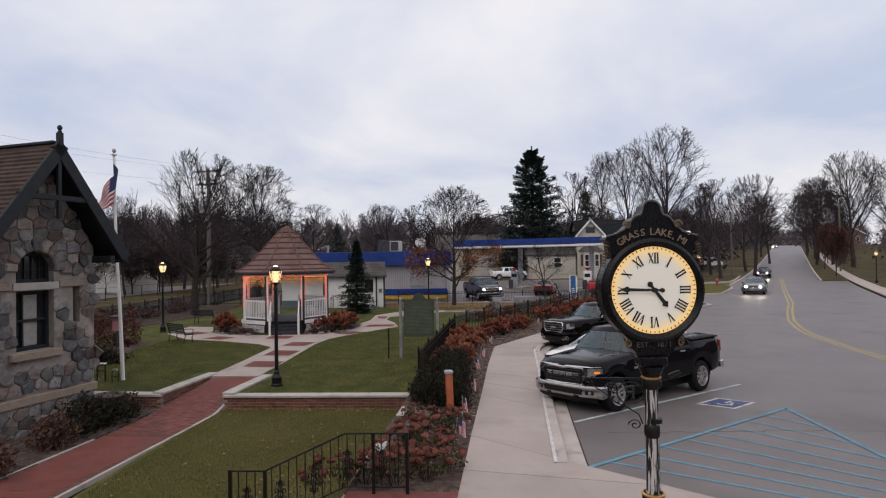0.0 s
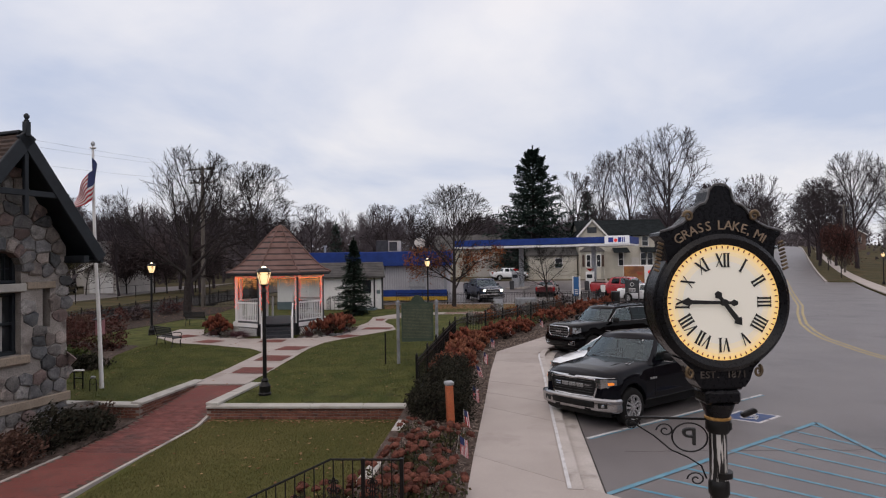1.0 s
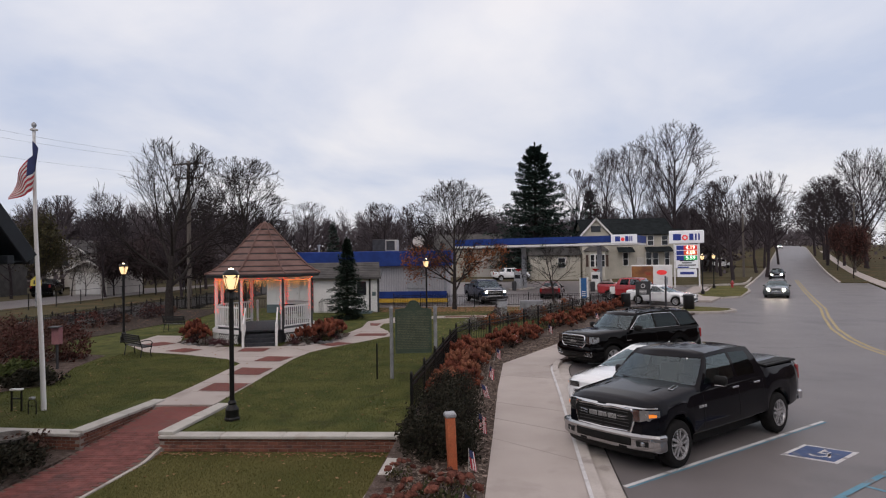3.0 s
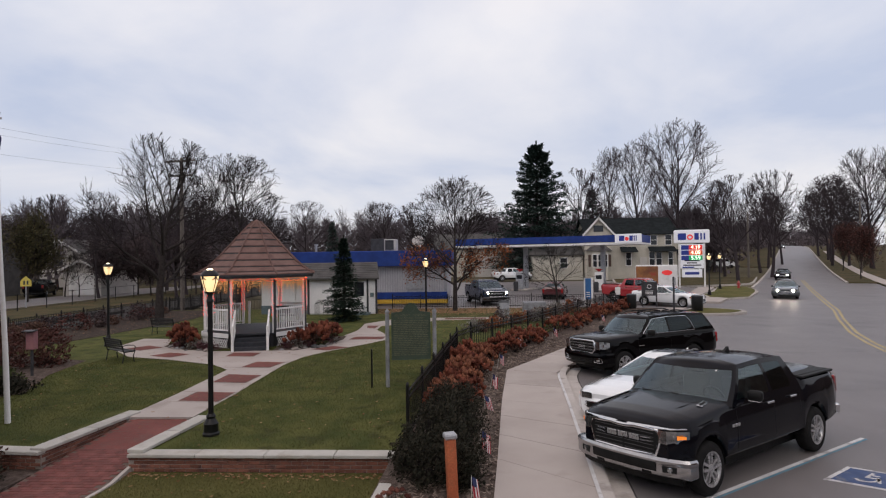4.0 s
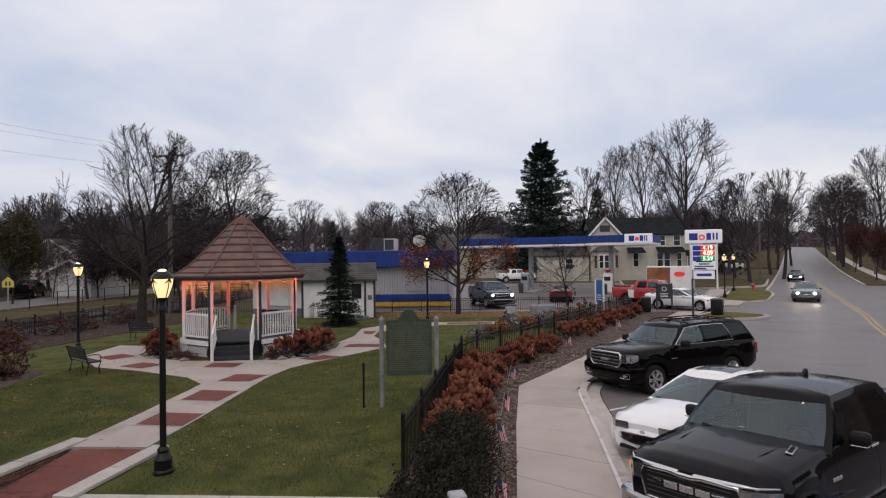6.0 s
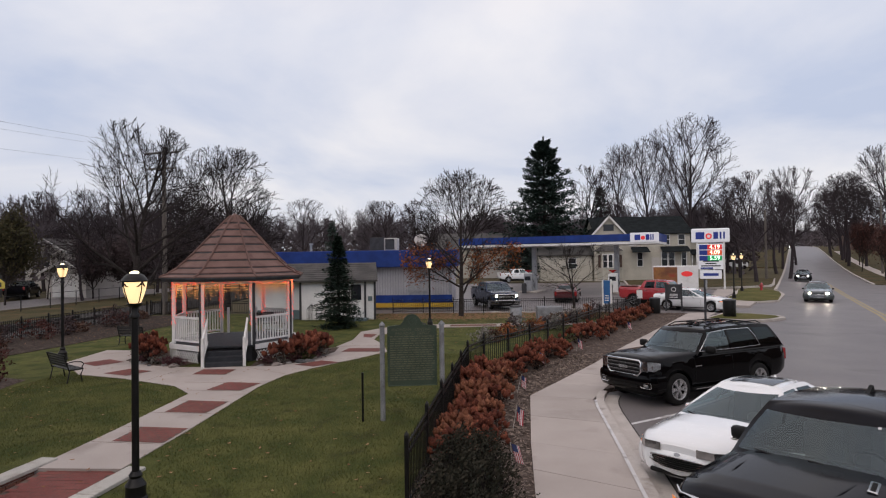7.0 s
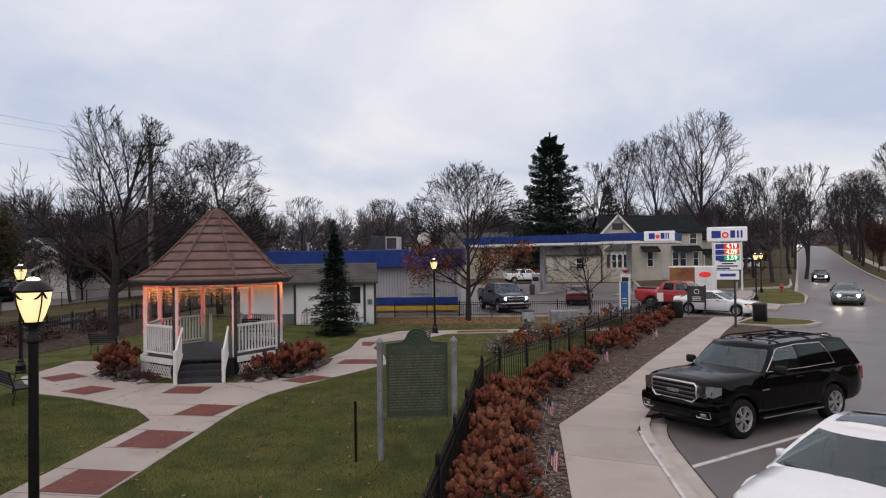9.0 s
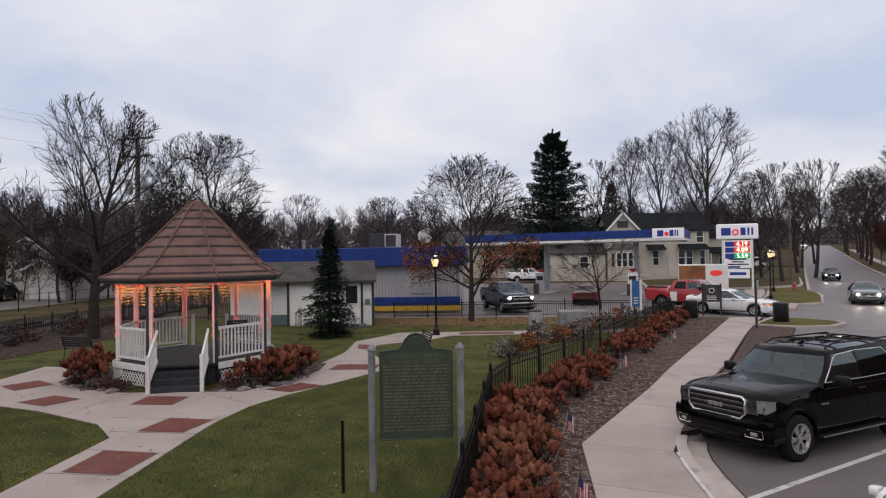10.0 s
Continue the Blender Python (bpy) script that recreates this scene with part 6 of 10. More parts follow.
        for k, (dx, dy) in enumerate(((0.012, 0.30), (-0.03, 0.75))):
            bx, by = pts[0][0] * (1 - dy) + pts[2][0] * dy, pts[0][1] * (1 - dy) + pts[2][1] * dy
            part("lamp_bowl", Build().lathe([(hh * 0.34, 0.0), (hh * 0.36, 0.012), (hh * 0.27, 0.008), (hh * 0.10, 0.004)], 14, pose(bx + 0.010, sg * (by + 0.004 * k), hz, 0, 90, sg * 20 * dy)), M["chrome"], hl_ob, "", 50)
        if s.get("lit"):
            part("lit_bulb", Build().lathe([(0.085, 0.0), (0.07, 0.02), (0.02, 0.03)], 12, pose(front + 0.02, sg * (half(front) - 0.06), hz, 0, 90, 0)), M["beam"], hl_ob, "lit warm-white bulb")
        if s.get("amber"):
            xa, ya = pts[2]
            xb, yb = pts[3]
            part("indicator", Build().add([(xa, sg * (ya + 0.006), hz - hh * 0.16), (xb + 0.10, sg * (yb + 0.006), hz - hh * 0.08), (xb + 0.10, sg * (yb + 0.006), hz + hh * 0.14), (xa, sg * (ya + 0.006), hz + hh * 0.16)], [(0, 1, 2, 3) if sg > 0 else (3, 2, 1, 0)]), M["amber"], hl_ob, "amber side marker")
        mx, mz = s["mirror"]
        mir = part("mirror", Build().box(mx - 0.09, sg * (W + 0.02) - 0.02, mz - 0.03, mx - 0.03, sg * (W + 0.10), mz + 0.02, 0.01).box(-0.10, -s.get("mo", 0.26) / 2, -s.get("mh", 0.09), 0.045, s.get("mo", 0.26) / 2, s.get("mh", 0.09), s.get("mh", 0.09) * 0.42, pose(mx - 0.03, sg * (W + s.get("mi", 0.05) + s.get("mo", 0.26) / 2), mz, 0, 0, sg * 10)), M["black_plastic"] if s["paint"] != "white_car" else paint, root, smooth=60)
        for hxx, hzz in s["handles"]:
            part("door_handle", Build().box(hxx - 0.11, sg * (W + 0.005) - 0.018, hzz - 0.018, hxx + 0.11, sg * (W + 0.005) + 0.03 * (1 if sg > 0 else 0) + (0.0 if sg > 0 else -0.012), hzz + 0.018, 0.006), M[s.get("handle_mat", "chrome")], root)
        for dx in s["seams"]:
            seam = Build()
            zs = np.linspace(sill + 0.08, top(dx) - 0.13, 7)
            h = top(dx) - low(dx)
            prof_y = lambda z: float(np.interp((z - low(dx)) / h, [0, 0.1, 0.35, 0.62, 0.86], [W - 0.05, W - 0.008, W + 0.012, W + 0.008, W - 0.018]))
            for za, zc in zip(zs, zs[1:]):
                ya, yc = sg * (prof_y(za) + 0.003), sg * (prof_y(zc) + 0.003)
                seam.add([(dx - 0.004, ya, za), (dx + 0.004, ya, za), (dx + 0.004, yc, zc), (dx - 0.004, yc, zc)], [(0, 1, 2, 3) if sg < 0 else (3, 2, 1, 0)])
            part("door_seam", seam, M["black_plastic"], root)
        part("tail_lamp", Build().box(rear - 0.012, min(sg * (W - 0.24), sg * (W - 0.06)), top(rear + 0.1) - 0.42, rear + 0.10, max(sg * (W - 0.24), sg * (W - 0.06)), top(rear + 0.1) - 0.10, 0.02), M["lamp_red"], root)
    for y0, y1 in ((0.60, -0.02), (-0.05, -0.66)):
        on = lambda y, t: (mixed(fb, ft, t) - bulge_f * (abs(y) / wide(t)) ** 2.4 + 0.012, y, mixed(belt, ztop(ft), t) + 0.014)
        part("wiper", Build().tube([on(y0, 0.02), on((y0 + y1) / 2, 0.045), on(y1, 0.10)], [0.014, 0.011, 0.008], 5), M["black_plastic"], root)
    return root, front, rear, half, top


def plate(nm, root, pts, x0, x1, mat, label="", bev=0.0):
    """A shaped panel on the nose: outline in y, z, from x0 to x1."""
    b = Build().prism(pts, x0, x1, Matrix(((0, 0, 1, 0), (1, 0, 0, 0), (0, 1, 0, 0), (0, 0, 0, 1))))
    return part(nm, b, mat, root, label)


def band(nm, root, path, rows, mat, label="", smooth=50, reach=None):
    """A strip wrapped round the nose: rows of (outward offset, height) along a plan line of (x, y)."""
    if reach is not None:
        path = [p for p in path if reach[0] <= p[1] <= reach[1]]
    b, k = Build(), len(rows)
    for i, (x, y) in enumerate(path):
        a, c = Vector(path[max(0, i - 1)]), Vector(path[min(len(path) - 1, i + 1)])
        d = (c - a).normalized()
        nrm = Vector((-d.y, d.x))
        if nrm.x < 0:
            nrm = -nrm if abs(d.x) < 0.9 else nrm
        if abs(nrm.x) < 0.3 and nrm.y * y < 0:
            nrm = -nrm
        b.v += [(x + nrm.x * o, y + nrm.y * o, z) for o, z in rows]
    b.f = [(i * k + j, (i + 1) * k + j, (i + 1) * k + j + 1, i * k + j + 1) for i in range(len(path) - 1) for j in range(k - 1)]
    me = b.mesh(nm, mat)
    bm = bmesh.new()
    bm.from_mesh(me)
    bmesh.ops.recalc_face_normals(bm, faces=bm.faces[:])
    bm.to_mesh(me)
    bm.free()
    me.polygons.foreach_set("use_smooth", [True] * len(me.polygons))
    me.set_sharp_from_angle(angle=radians(smooth))
    return part(nm, me, None, root, label)


def nose_line(front, W, back, side_x, power=2.2, n=25):
    """The plan of a nose from one wing round the front to the other."""
    ys = np.linspace(-W, W, n)
    mid = [(front - back * (abs(y) / W) ** power, float(y)) for y in ys]
    return [(side_x, -W), ((side_x + mid[0][0]) / 2, -W)] + mid + [((side_x + mid[0][0]) / 2, W), (side_x, W)]


def bow(front, half, y, back=0.10):
    return front - back * (abs(y) / half) ** 2.2


def pickup(m, label, paint, detailed=True, lit=False, name="pickup_truck"):
    s = dict(category="pickup truck", W=1.0, r=0.405, wb=3.62, fo=0.79, ro=1.12, sill=0.47, arch=0.075, flare=0.03, nose=0.22, crown=0.055, paint=paint,
             top=[(-2.93, 1.37), (-1.50, 1.38), (-1.38, 1.31), (0.95, 1.29), (1.30, 1.27), (2.10, 1.20), (2.40, 1.15), (2.53, 1.09), (2.60, 1.03)],
             cabin=dict(belt=1.27, roof=1.83, front=(1.24, 0.62), rear=(-1.42, -1.14), arc=0.045, crown=0.05, tint_from=-0.1,
                        side=[(1.03, 0.47, "p"), (0.92, 0.41, "g"), (-0.20, -0.19, "p"), (-0.31, -0.29, "g"), (-1.02, -0.88, "p"), (-1.32, -1.08, "p")]),
             lamp=(2.48, 0.955, 0.36, 0.19), mi=0.0, mirror=(0.64, 1.35), mh=0.082, mo=0.23, handles=[(-0.10, 1.14), (-0.92, 1.14)], seams=[0.98, -0.26, -1.22], amber=not lit, lit=lit, spokes=5)
    root, front, rear, half, top = vehicle(name, m, label, s, "pickup trucks")
    f = front
    part("bed_cover", Build().box(rear + 0.16, -0.86, 1.375, -1.50, 0.86, 1.41, 0.012), M["black_plastic"], root, "soft black bed cover", 40)
    for sg in (-1, 1):
        part("bed_rail", Build().box(rear + 0.14, min(sg * 0.84, sg * 0.95), 1.36, -1.48, max(sg * 0.84, sg * 0.95), 1.40, 0.012), M["black_plastic"], root)
    wrap = lambda y, d=0.0: f + d - 0.28 * max(0.0, abs(y) - 0.30) ** 1.6
    grille = plate("grille", root, [(-0.56, 0.66), (0.56, 0.66), (0.64, 0.94), (0.58, 1.05), (-0.58, 1.05), (-0.64, 0.94)], f - 0.12, f + 0.02, M["black_plastic"], "black grille with chrome surround")
    ring = Build().tube([(wrap(y, 0.03), y, z) for y, z in ((-0.57, 0.66), (0, 0.65), (0.57, 0.66), (0.66, 0.92), (0.61, 1.035), (0.22, 1.055), (0.07, 1.035), (-0.07, 1.035), (-0.22, 1.055), (-0.61, 1.035), (-0.66, 0.92), (-0.57, 0.66))], 0.032, 8)
    part("surround", ring, M["chrome"], grille, "chrome surround", 60)
    for sg in (-1, 1):
        part("brow", Build().tube([(wrap(0.10, 0.02), sg * 0.10, 1.058), (wrap(0.55, 0.02), sg * 0.55, 1.064), (f - 0.08, sg * 0.80, 1.062), (f - 0.26, sg * 0.955, 1.07)], [0.030, 0.030, 0.020, 0.010], 6), M["chrome"], grille, "", 60)
        for z in (0.86, 0.91):
            part("bar", Build().tube([(wrap(0.60, 0.035), sg * 0.60, z), (f + 0.04, sg * 0.33, z)], 0.013, 6), M["chrome"], grille)
        for i in range(6):
            part("slat", Build().box(f + 0.018, min(sg * 0.02, sg * 0.55), 0.69 + 0.058 * i, f + 0.026, max(sg * 0.02, sg * 0.55), 0.70 + 0.058 * i), M["dark_trim"], grille)
    for y0, y1 in ((-0.30, -0.12), (-0.09, 0.09), (0.12, 0.30)):
        part("badge", Build().box(f + 0.026, y0, 0.845, f + 0.045, y1, 0.925, 0.012), M["alloy"], grille, "plain raised metal badge")
    nose_plan = nose_line(f, 1.0, 0.17, 2.32, 3.0)
    band("bumper", root, nose_plan, [(-0.05, 0.665), (0.07, 0.655), (0.10, 0.615), (0.095, 0.565), (0.085, 0.555), (0.090, 0.47), (0.085, 0.40), (0.05, 0.365), (-0.04, 0.355)], M["bumper_chrome"], "chrome front bumper", 40)
    band("air_slot", root, nose_plan, [(0.094, 0.448), (0.099, 0.455), (0.102, 0.57), (0.098, 0.585)], M["black_plastic"], "", 40, (-0.66, 0.66))
    band("valance", root, nose_plan, [(0.04, 0.365), (0.02, 0.30), (-0.05, 0.25)], M["black_plastic"], "black lower valance", 40, (-0.96, 0.96))
    for sg in (-1, 1):
        fog = part("fog_recess", Build().box(-0.05, -0.115, -0.055, 0.016, 0.115, 0.055, 0.03, pose(f - 0.17 * 0.79 ** 3 + 0.082, sg * 0.79, 0.50, 0, 0, sg * 18)), M["black_plastic"], root)
        part("fog_light", Build().lathe([(0.040, 0.0), (0.040, 0.010), (0.02, 0.016)], 14, pose(f - 0.17 * 0.81 ** 3 + 0.098, sg * 0.80, 0.50, 0, 90, sg * 24)), M["lens"], fog)
        part("tow_hook", Build().box(-0.06, -0.09, -0.030, 0.014, 0.09, 0.030, 0.025, pose(f - 0.17 * 0.46 ** 3 + 0.078, sg * 0.44, 0.415, 0, 0, sg * 8)), M["black_plastic"], root)
    if detailed:
        part("windscreen_sticker", Build().box(-0.015, -0.015, 0, 0.015, 0.015, 0.004, 0, pose(0.665, 0.52, 1.705, 0, 42, 0)), M["white_paint"], root)
        bm_ = pose(1.46, 0.70, 1.277, -10, 4, 12)
        vent = part("hood_badge", Build().box(-0.15, -0.045, 0.0, 0.15, 0.045, 0.014, 0.006, bm_), M["chrome"], root, "small bright hood badge")
        for i in range(5):
            part("badge_bar", Build().box(-0.115 + 0.048 * i, -0.022, 0.013, -0.080 + 0.048 * i, 0.022, 0.018, 0, bm_), M["black_plastic"], vent)
        for i in range(3):
            part("side_badge", Build().box(1.10 - 0.085 * i, 1.008, 0.92, 1.165 - 0.085 * i, 1.022, 0.965, 0.004), M["alloy"], root)
        for sg in (-1, 1):
            part("hood_crease", Build().tube([(1.25, sg * 0.58, 1.296), (1.8, sg * 0.54, 1.262), (2.38, sg * 0.46, 1.178)], [0.006, 0.022, 0.006], 8, flat=0.6), M[paint], root, "", 60)
            part("mirror_trim", Build().box(0.56, min(sg * 1.03, sg * 1.205), 1.257, 0.67, max(sg * 1.03, sg * 1.205), 1.277, 0.008), M["chrome"], root)
        # white sheet added for the bright patch of daylight through the far window
        part("dash_paper", Build().box(-0.10, -0.16, 0.0, 0.10, 0.16, 0.006, 0, pose(0.88, -0.36, 1.258, 0, 6, 25)), M["white_paint"], root, "white patch standing in for daylight seen through the cabin")
        part("antenna_fin", Build().prism([(-0.09, 0.0), (0.09, 0.0), (0.02, 0.03), (-0.07, 0.08)], -0.025, 0.025, pose(-0.62, 0, 1.872, 90, 0, 0)), M["black_plastic"], root)
        part("rear_bumper", Build().box(rear - 0.16, -0.92, 0.50, rear - 0.02, 0.92, 0.70, 0.03), M["chrome"], root, "chrome rear bumper")
    return root


def suv(m, label):
    s = dict(category="SUV", W=1.0, r=0.395, wb=2.99, fo=0.85, ro=1.18, sill=0.40, arch=0.06, flare=0.015, nose=0.16, crown=0.05, paint="black_paint",
             top=[(-2.67, 1.18), (-2.45, 1.24), (0.85, 1.25), (1.02, 1.24), (1.70, 1.215), (2.10, 1.18), (2.26, 1.14), (2.345, 1.08)],
             cabin=dict(belt=1.22, roof=1.80, front=(0.95, 0.38), rear=(-2.60, -2.28), arc=0.05, crown=0.045, tint_from=-0.3, **{"in": 0.25},
                        side=[(0.74, 0.22, "p"), (0.64, 0.15, "g"), (-0.40, -0.41, "p"), (-0.50, -0.50, "g"), (-1.48, -1.32, "p"), (-1.62, -1.46, "g"), (-2.38, -2.10, "p"), (-2.50, -2.20, "p")]),
             window_trim=[(0.70, 1.255), (0.42, 1.49), (0.26, 1.62), (0.12, 1.685), (-0.5, 1.725), (-1.36, 1.715), (-1.50, 1.50), (-1.585, 1.26), (-0.5, 1.245), (0.70, 1.255)],
             lamp=(2.3, 0.985, 0.34, 0.25), mirror=(0.60, 1.30), mh=0.09, handles=[(-0.26, 1.08), (-1.32, 1.08)], seams=[0.92, -0.45, -1.55], handle_mat="black_paint", spokes=6)
    root, front, rear, half, top = vehicle("suv", m, label, s)
    f = front
    grille = plate("grille", root, [(-0.50, 0.76), (0.50, 0.76), (0.60, 0.86), (0.60, 1.07), (0.56, 1.11), (-0.56, 1.11), (-0.60, 1.07), (-0.60, 0.86)], f - 0.06, f + 0.02, M["black_plastic"], "black three-bar grille in a chrome surround")
    part("surround", Build().tube([(f + 0.025, y, z) for y, z in ((-0.51, 0.75), (0.51, 0.75), (0.61, 0.85), (0.61, 1.075), (0.57, 1.12), (-0.57, 1.12), (-0.61, 1.075), (-0.61, 0.85), (-0.51, 0.75))], 0.026, 8), M["chrome"], grille, "chrome surround", 60)
    for z in (0.84, 0.93, 1.02):
        part("bar", Build().box(f + 0.015, -0.57, z - 0.020, f + 0.038, 0.57, z + 0.020, 0.008), M["dark_trim"], grille)
        part("bar_edge", Build().box(f + 0.036, -0.57, z + 0.012, f + 0.042, 0.57, z + 0.020), M["alloy"], grille)
    for y0, y1 in ((-0.155, -0.06), (-0.045, 0.05), (0.065, 0.155)):
        part("badge", Build().box(f + 0.038, y0, 0.895, f + 0.055, y1, 0.965, 0.01), M["alloy"], grille, "plain metal badge")
    nose_plan = nose_line(f, 1.0, 0.12, 1.98, 3.0)
    band("bumper", root, nose_plan, [(-0.03, 0.775), (0.050, 0.765), (0.075, 0.70), (0.080, 0.56), (0.055, 0.44), (0.0, 0.36), (-0.10, 0.33)], M["black_paint"], "black painted front bumper", 40)
    band("air_slot", root, nose_plan, [(0.082, 0.53), (0.070, 0.46)], M["black_plastic"], "", 40, (-0.50, 0.50))
    for sg in (-1, 1):
        fx = f - 0.12 * 0.74 ** 3 + 0.075
        fog = part("fog_light", Build().box(-0.05, -0.07, -0.035, 0.010, 0.07, 0.035, 0.02, pose(fx, sg * 0.76, 0.535, 0, 0, sg * 14)), M["lens"], root)
        part("fog_trim", Build().tube([(fx + 0.008 - 0.22 * max(0.0, y - 0.70), sg * y, z) for y, z in ((0.60, 0.475), (0.60, 0.56), (0.66, 0.60), (0.90, 0.60), (0.91, 0.49), (0.88, 0.47), (0.60, 0.475))], 0.014, 6), M["chrome"], fog, "chrome fog light surround", 60)
        part("running_board", Build().box(-1.0, min(sg * 0.90, sg * 1.06), 0.33, 1.0, max(sg * 0.90, sg * 1.06), 0.38, 0.012), M["black_plastic"], root)
        part("board_trim", Build().box(-0.98, min(sg * 1.058, sg * 1.07), 0.355, 0.98, max(sg * 1.058, sg * 1.07), 0.378), M["chrome"], root)
        part("side_badge", Build().box(0.70, min(sg * 1.006, sg * 1.016), 0.90, 0.92, max(sg * 1.006, sg * 1.016), 0.925), M["chrome"], root)
        rail = Build().tube([(0.12, sg * 0.62, 1.79), (-0.12, sg * 0.62, 1.865), (-1.9, sg * 0.62, 1.870), (-2.08, sg * 0.62, 1.79)], 0.016, 8)
        part("roof_rail", rail, M["black_plastic"], root, smooth=50)
    for x in (-0.35, -1.5):
        part("cross_bar", Build().tube([(x, -0.62, 1.872), (x, 0, 1.889), (x, 0.62, 1.872)], 0.018, 8, flat=0.6), M["black_plastic"], root, smooth=60)
    for i in range(3):
        for k in range(4):
            part("roof_rib", Build().box(-0.6 - 0.40 * k, -0.42 + 0.32 * i, 1.822, -0.36 - 0.40 * k, -0.34 + 0.32 * i, 1.848, 0.01), M["black_paint"], root)
    part("antenna_fin", Build().prism([(-0.08, 0.0), (0.08, 0.0), (-0.07, 0.09)], -0.018, 0.018, pose(0.10, 0.12, 1.825, 90, 0, 0)), M["black_paint"], root)
    return root


def sedan(m, label, paint, lit=False, sunroof=True, dark_front=False):
    s = dict(category="car", W=0.91, r=0.335, wb=2.85, fo=0.96, ro=1.05, sill=0.28, arch=0.055, nose=0.30, chin=0.02, crown=0.055, paint=paint, mh=0.058, mo=0.13,
             top=[(-2.47, 0.86), (-2.40, 1.00), (-2.0, 1.03), (-1.0, 0.97), (0.6, 0.93), (0.95, 0.94), (1.55, 0.895), (2.05, 0.825), (2.25, 0.775), (2.34, 0.735), (2.385, 0.69)],
             cabin=dict(belt=0.925, roof=1.43, front=(1.16, 0.06), rear=(-2.12, -1.20), arc=0.05, crown=0.035, bulge=0.22, tint_from=-0.3, sunroof=(-0.14, -0.86) if sunroof else None, **{"in": 0.37},
                        side=[(0.86, -0.14, "p"), (0.76, -0.20, "g"), (-0.44, -0.50, "p"), (-0.53, -0.57, "g"), (-1.46, -1.02, "p"), (-1.95, -1.12, "p")]),
             lamp=(2.25, 0.69, 0.62, 0.13), mi=-0.02, mirror=(0.42, 0.94), handles=[(-0.30, 0.82), (-1.20, 0.84)], seams=[0.80, -0.50, -1.45], handle_mat="alloy", amber=not lit, lit=lit, spokes=5)
    root, front, rear, half, top = vehicle("car", m, label, s, "cars")
    f = front
    nose_plan = nose_line(f, 0.91, 0.34, 1.80, 2.3, 31)
    band("bumper", root, nose_plan, [(-0.05, 0.655), (0.025, 0.635), (0.065, 0.575), (0.078, 0.47), (0.066, 0.36), (0.045, 0.28), (-0.03, 0.225)], M[paint], "", 60)
    ys = np.linspace(-0.55, 0.55, 11)
    gr = Build()
    for ya, yb in zip(ys, ys[1:]):
        xa, xb = bow(f + 0.092, 0.92, ya, 0.36), bow(f + 0.092, 0.92, yb, 0.36)
        h = lambda y: 0.100 * (1 - (abs(y) / 0.63) ** 3)
        gr.add([(xa, ya, 0.50 - h(ya)), (xb, yb, 0.50 - h(yb)), (xb - 0.008, yb, 0.50 + h(yb) * 0.8), (xa - 0.008, ya, 0.50 + h(ya) * 0.8)], [(0, 1, 2, 3)])
    g = part("grille", gr, M["black_plastic"], root, "wide black grille with bright bars")
    for i in range(5):
        z = 0.425 + 0.033 * i
        w = 0.53 - 0.03 * abs(i - 2.5)
        part("bar", Build().tube([(bow(f + 0.10, 0.92, y, 0.36), y, z) for y in np.linspace(-w, w, 7)], 0.006, 5), M["chrome"], g)
    rim = []
    for y in np.linspace(-0.55, 0.55, 11):
        rim.append((bow(f + 0.10, 0.92, y, 0.36), y, 0.50 - 0.103 * (1 - (abs(y) / 0.63) ** 3)))
    for y in np.linspace(0.55, -0.55, 11):
        rim.append((bow(f + 0.094, 0.92, y, 0.36), y, 0.50 + 0.084 * (1 - (abs(y) / 0.63) ** 3)))
    part("surround", Build().tube(rim + rim[:1], 0.011, 6), M["chrome"], g, "chrome surround", 60)
    part("badge", Build().lathe([(0.055, 0), (0.05, 0.012)], 20, pose(f + 0.045, 0, 0.622, 0, 62, 0) @ Matrix.Diagonal((0.5, 1.0, 1, 1))), M["grey_metal"], root, "plain oval badge")
    part("lower_intake", Build().box(f - 0.06, -0.50, 0.265, f + 0.050, 0.50, 0.335, 0.012), M["black_plastic"], root)
    for sg in (-1, 1):
        part("fog_light", Build().box(-0.05, -0.10, -0.045, 0.006, 0.10, 0.045, 0.02, pose(f - 0.34 * 0.78 ** 2.3 + 0.055, sg * 0.70, 0.325, 0, 0, sg * 30)), M["black_plastic"], root)
    part("antenna", Build().prism([(-0.07, 0.0), (0.07, 0.0), (-0.06, 0.07)], -0.015, 0.015, pose(-1.10, 0, 1.39, 90, 0, 0)), M[paint], root)
    return root


pickup(pose(4.856, 15.74, -0.135, 2.8, 0, -142.4) @ Matrix.Diagonal((0.932, 1.0, 0.995, 1.0)), "black crew-cab pickup truck parked nose-in at the kerb", "charcoal_paint")
suv(pose(5.86, 24.27, -0.125, 2.0, 0, 208.9) @ Matrix.Diagonal((0.965, 0.945, 0.974, 1.0)), "black full-size SUV with chrome trim parked at the kerb")
sedan(pose(5.0, 18.95, -0.12, 2.2, -0.5, 220.8) @ Matrix.Diagonal((0.95, 0.95, 0.94, 1.0)), "white sedan with sunroof parked between two dark vehicles", "white_car")
pickup(pose(13.5, 51.5, rise(51.5) - 0.10, 0, 0, -36), "red crew-cab pickup truck on the filling station lot", "red_car", False)
sedan(pose(14.3, 47.7, rise(48) - 0.10, 0, 0, -44), "white sedan leaving the filling station driveway", "white_car", False, False)
pickup(pose(1.45, 51.7, rise(51.6) - 0.10, 0, 0, -73), "dark blue pickup truck with lit headlights at the pumps", "navy_car", False, True)
pickup(pose(5.9, 90.0, rise(90) - 0.05, 0, 0, 14), "white pickup truck parked behind the filling station", "white_car", False)
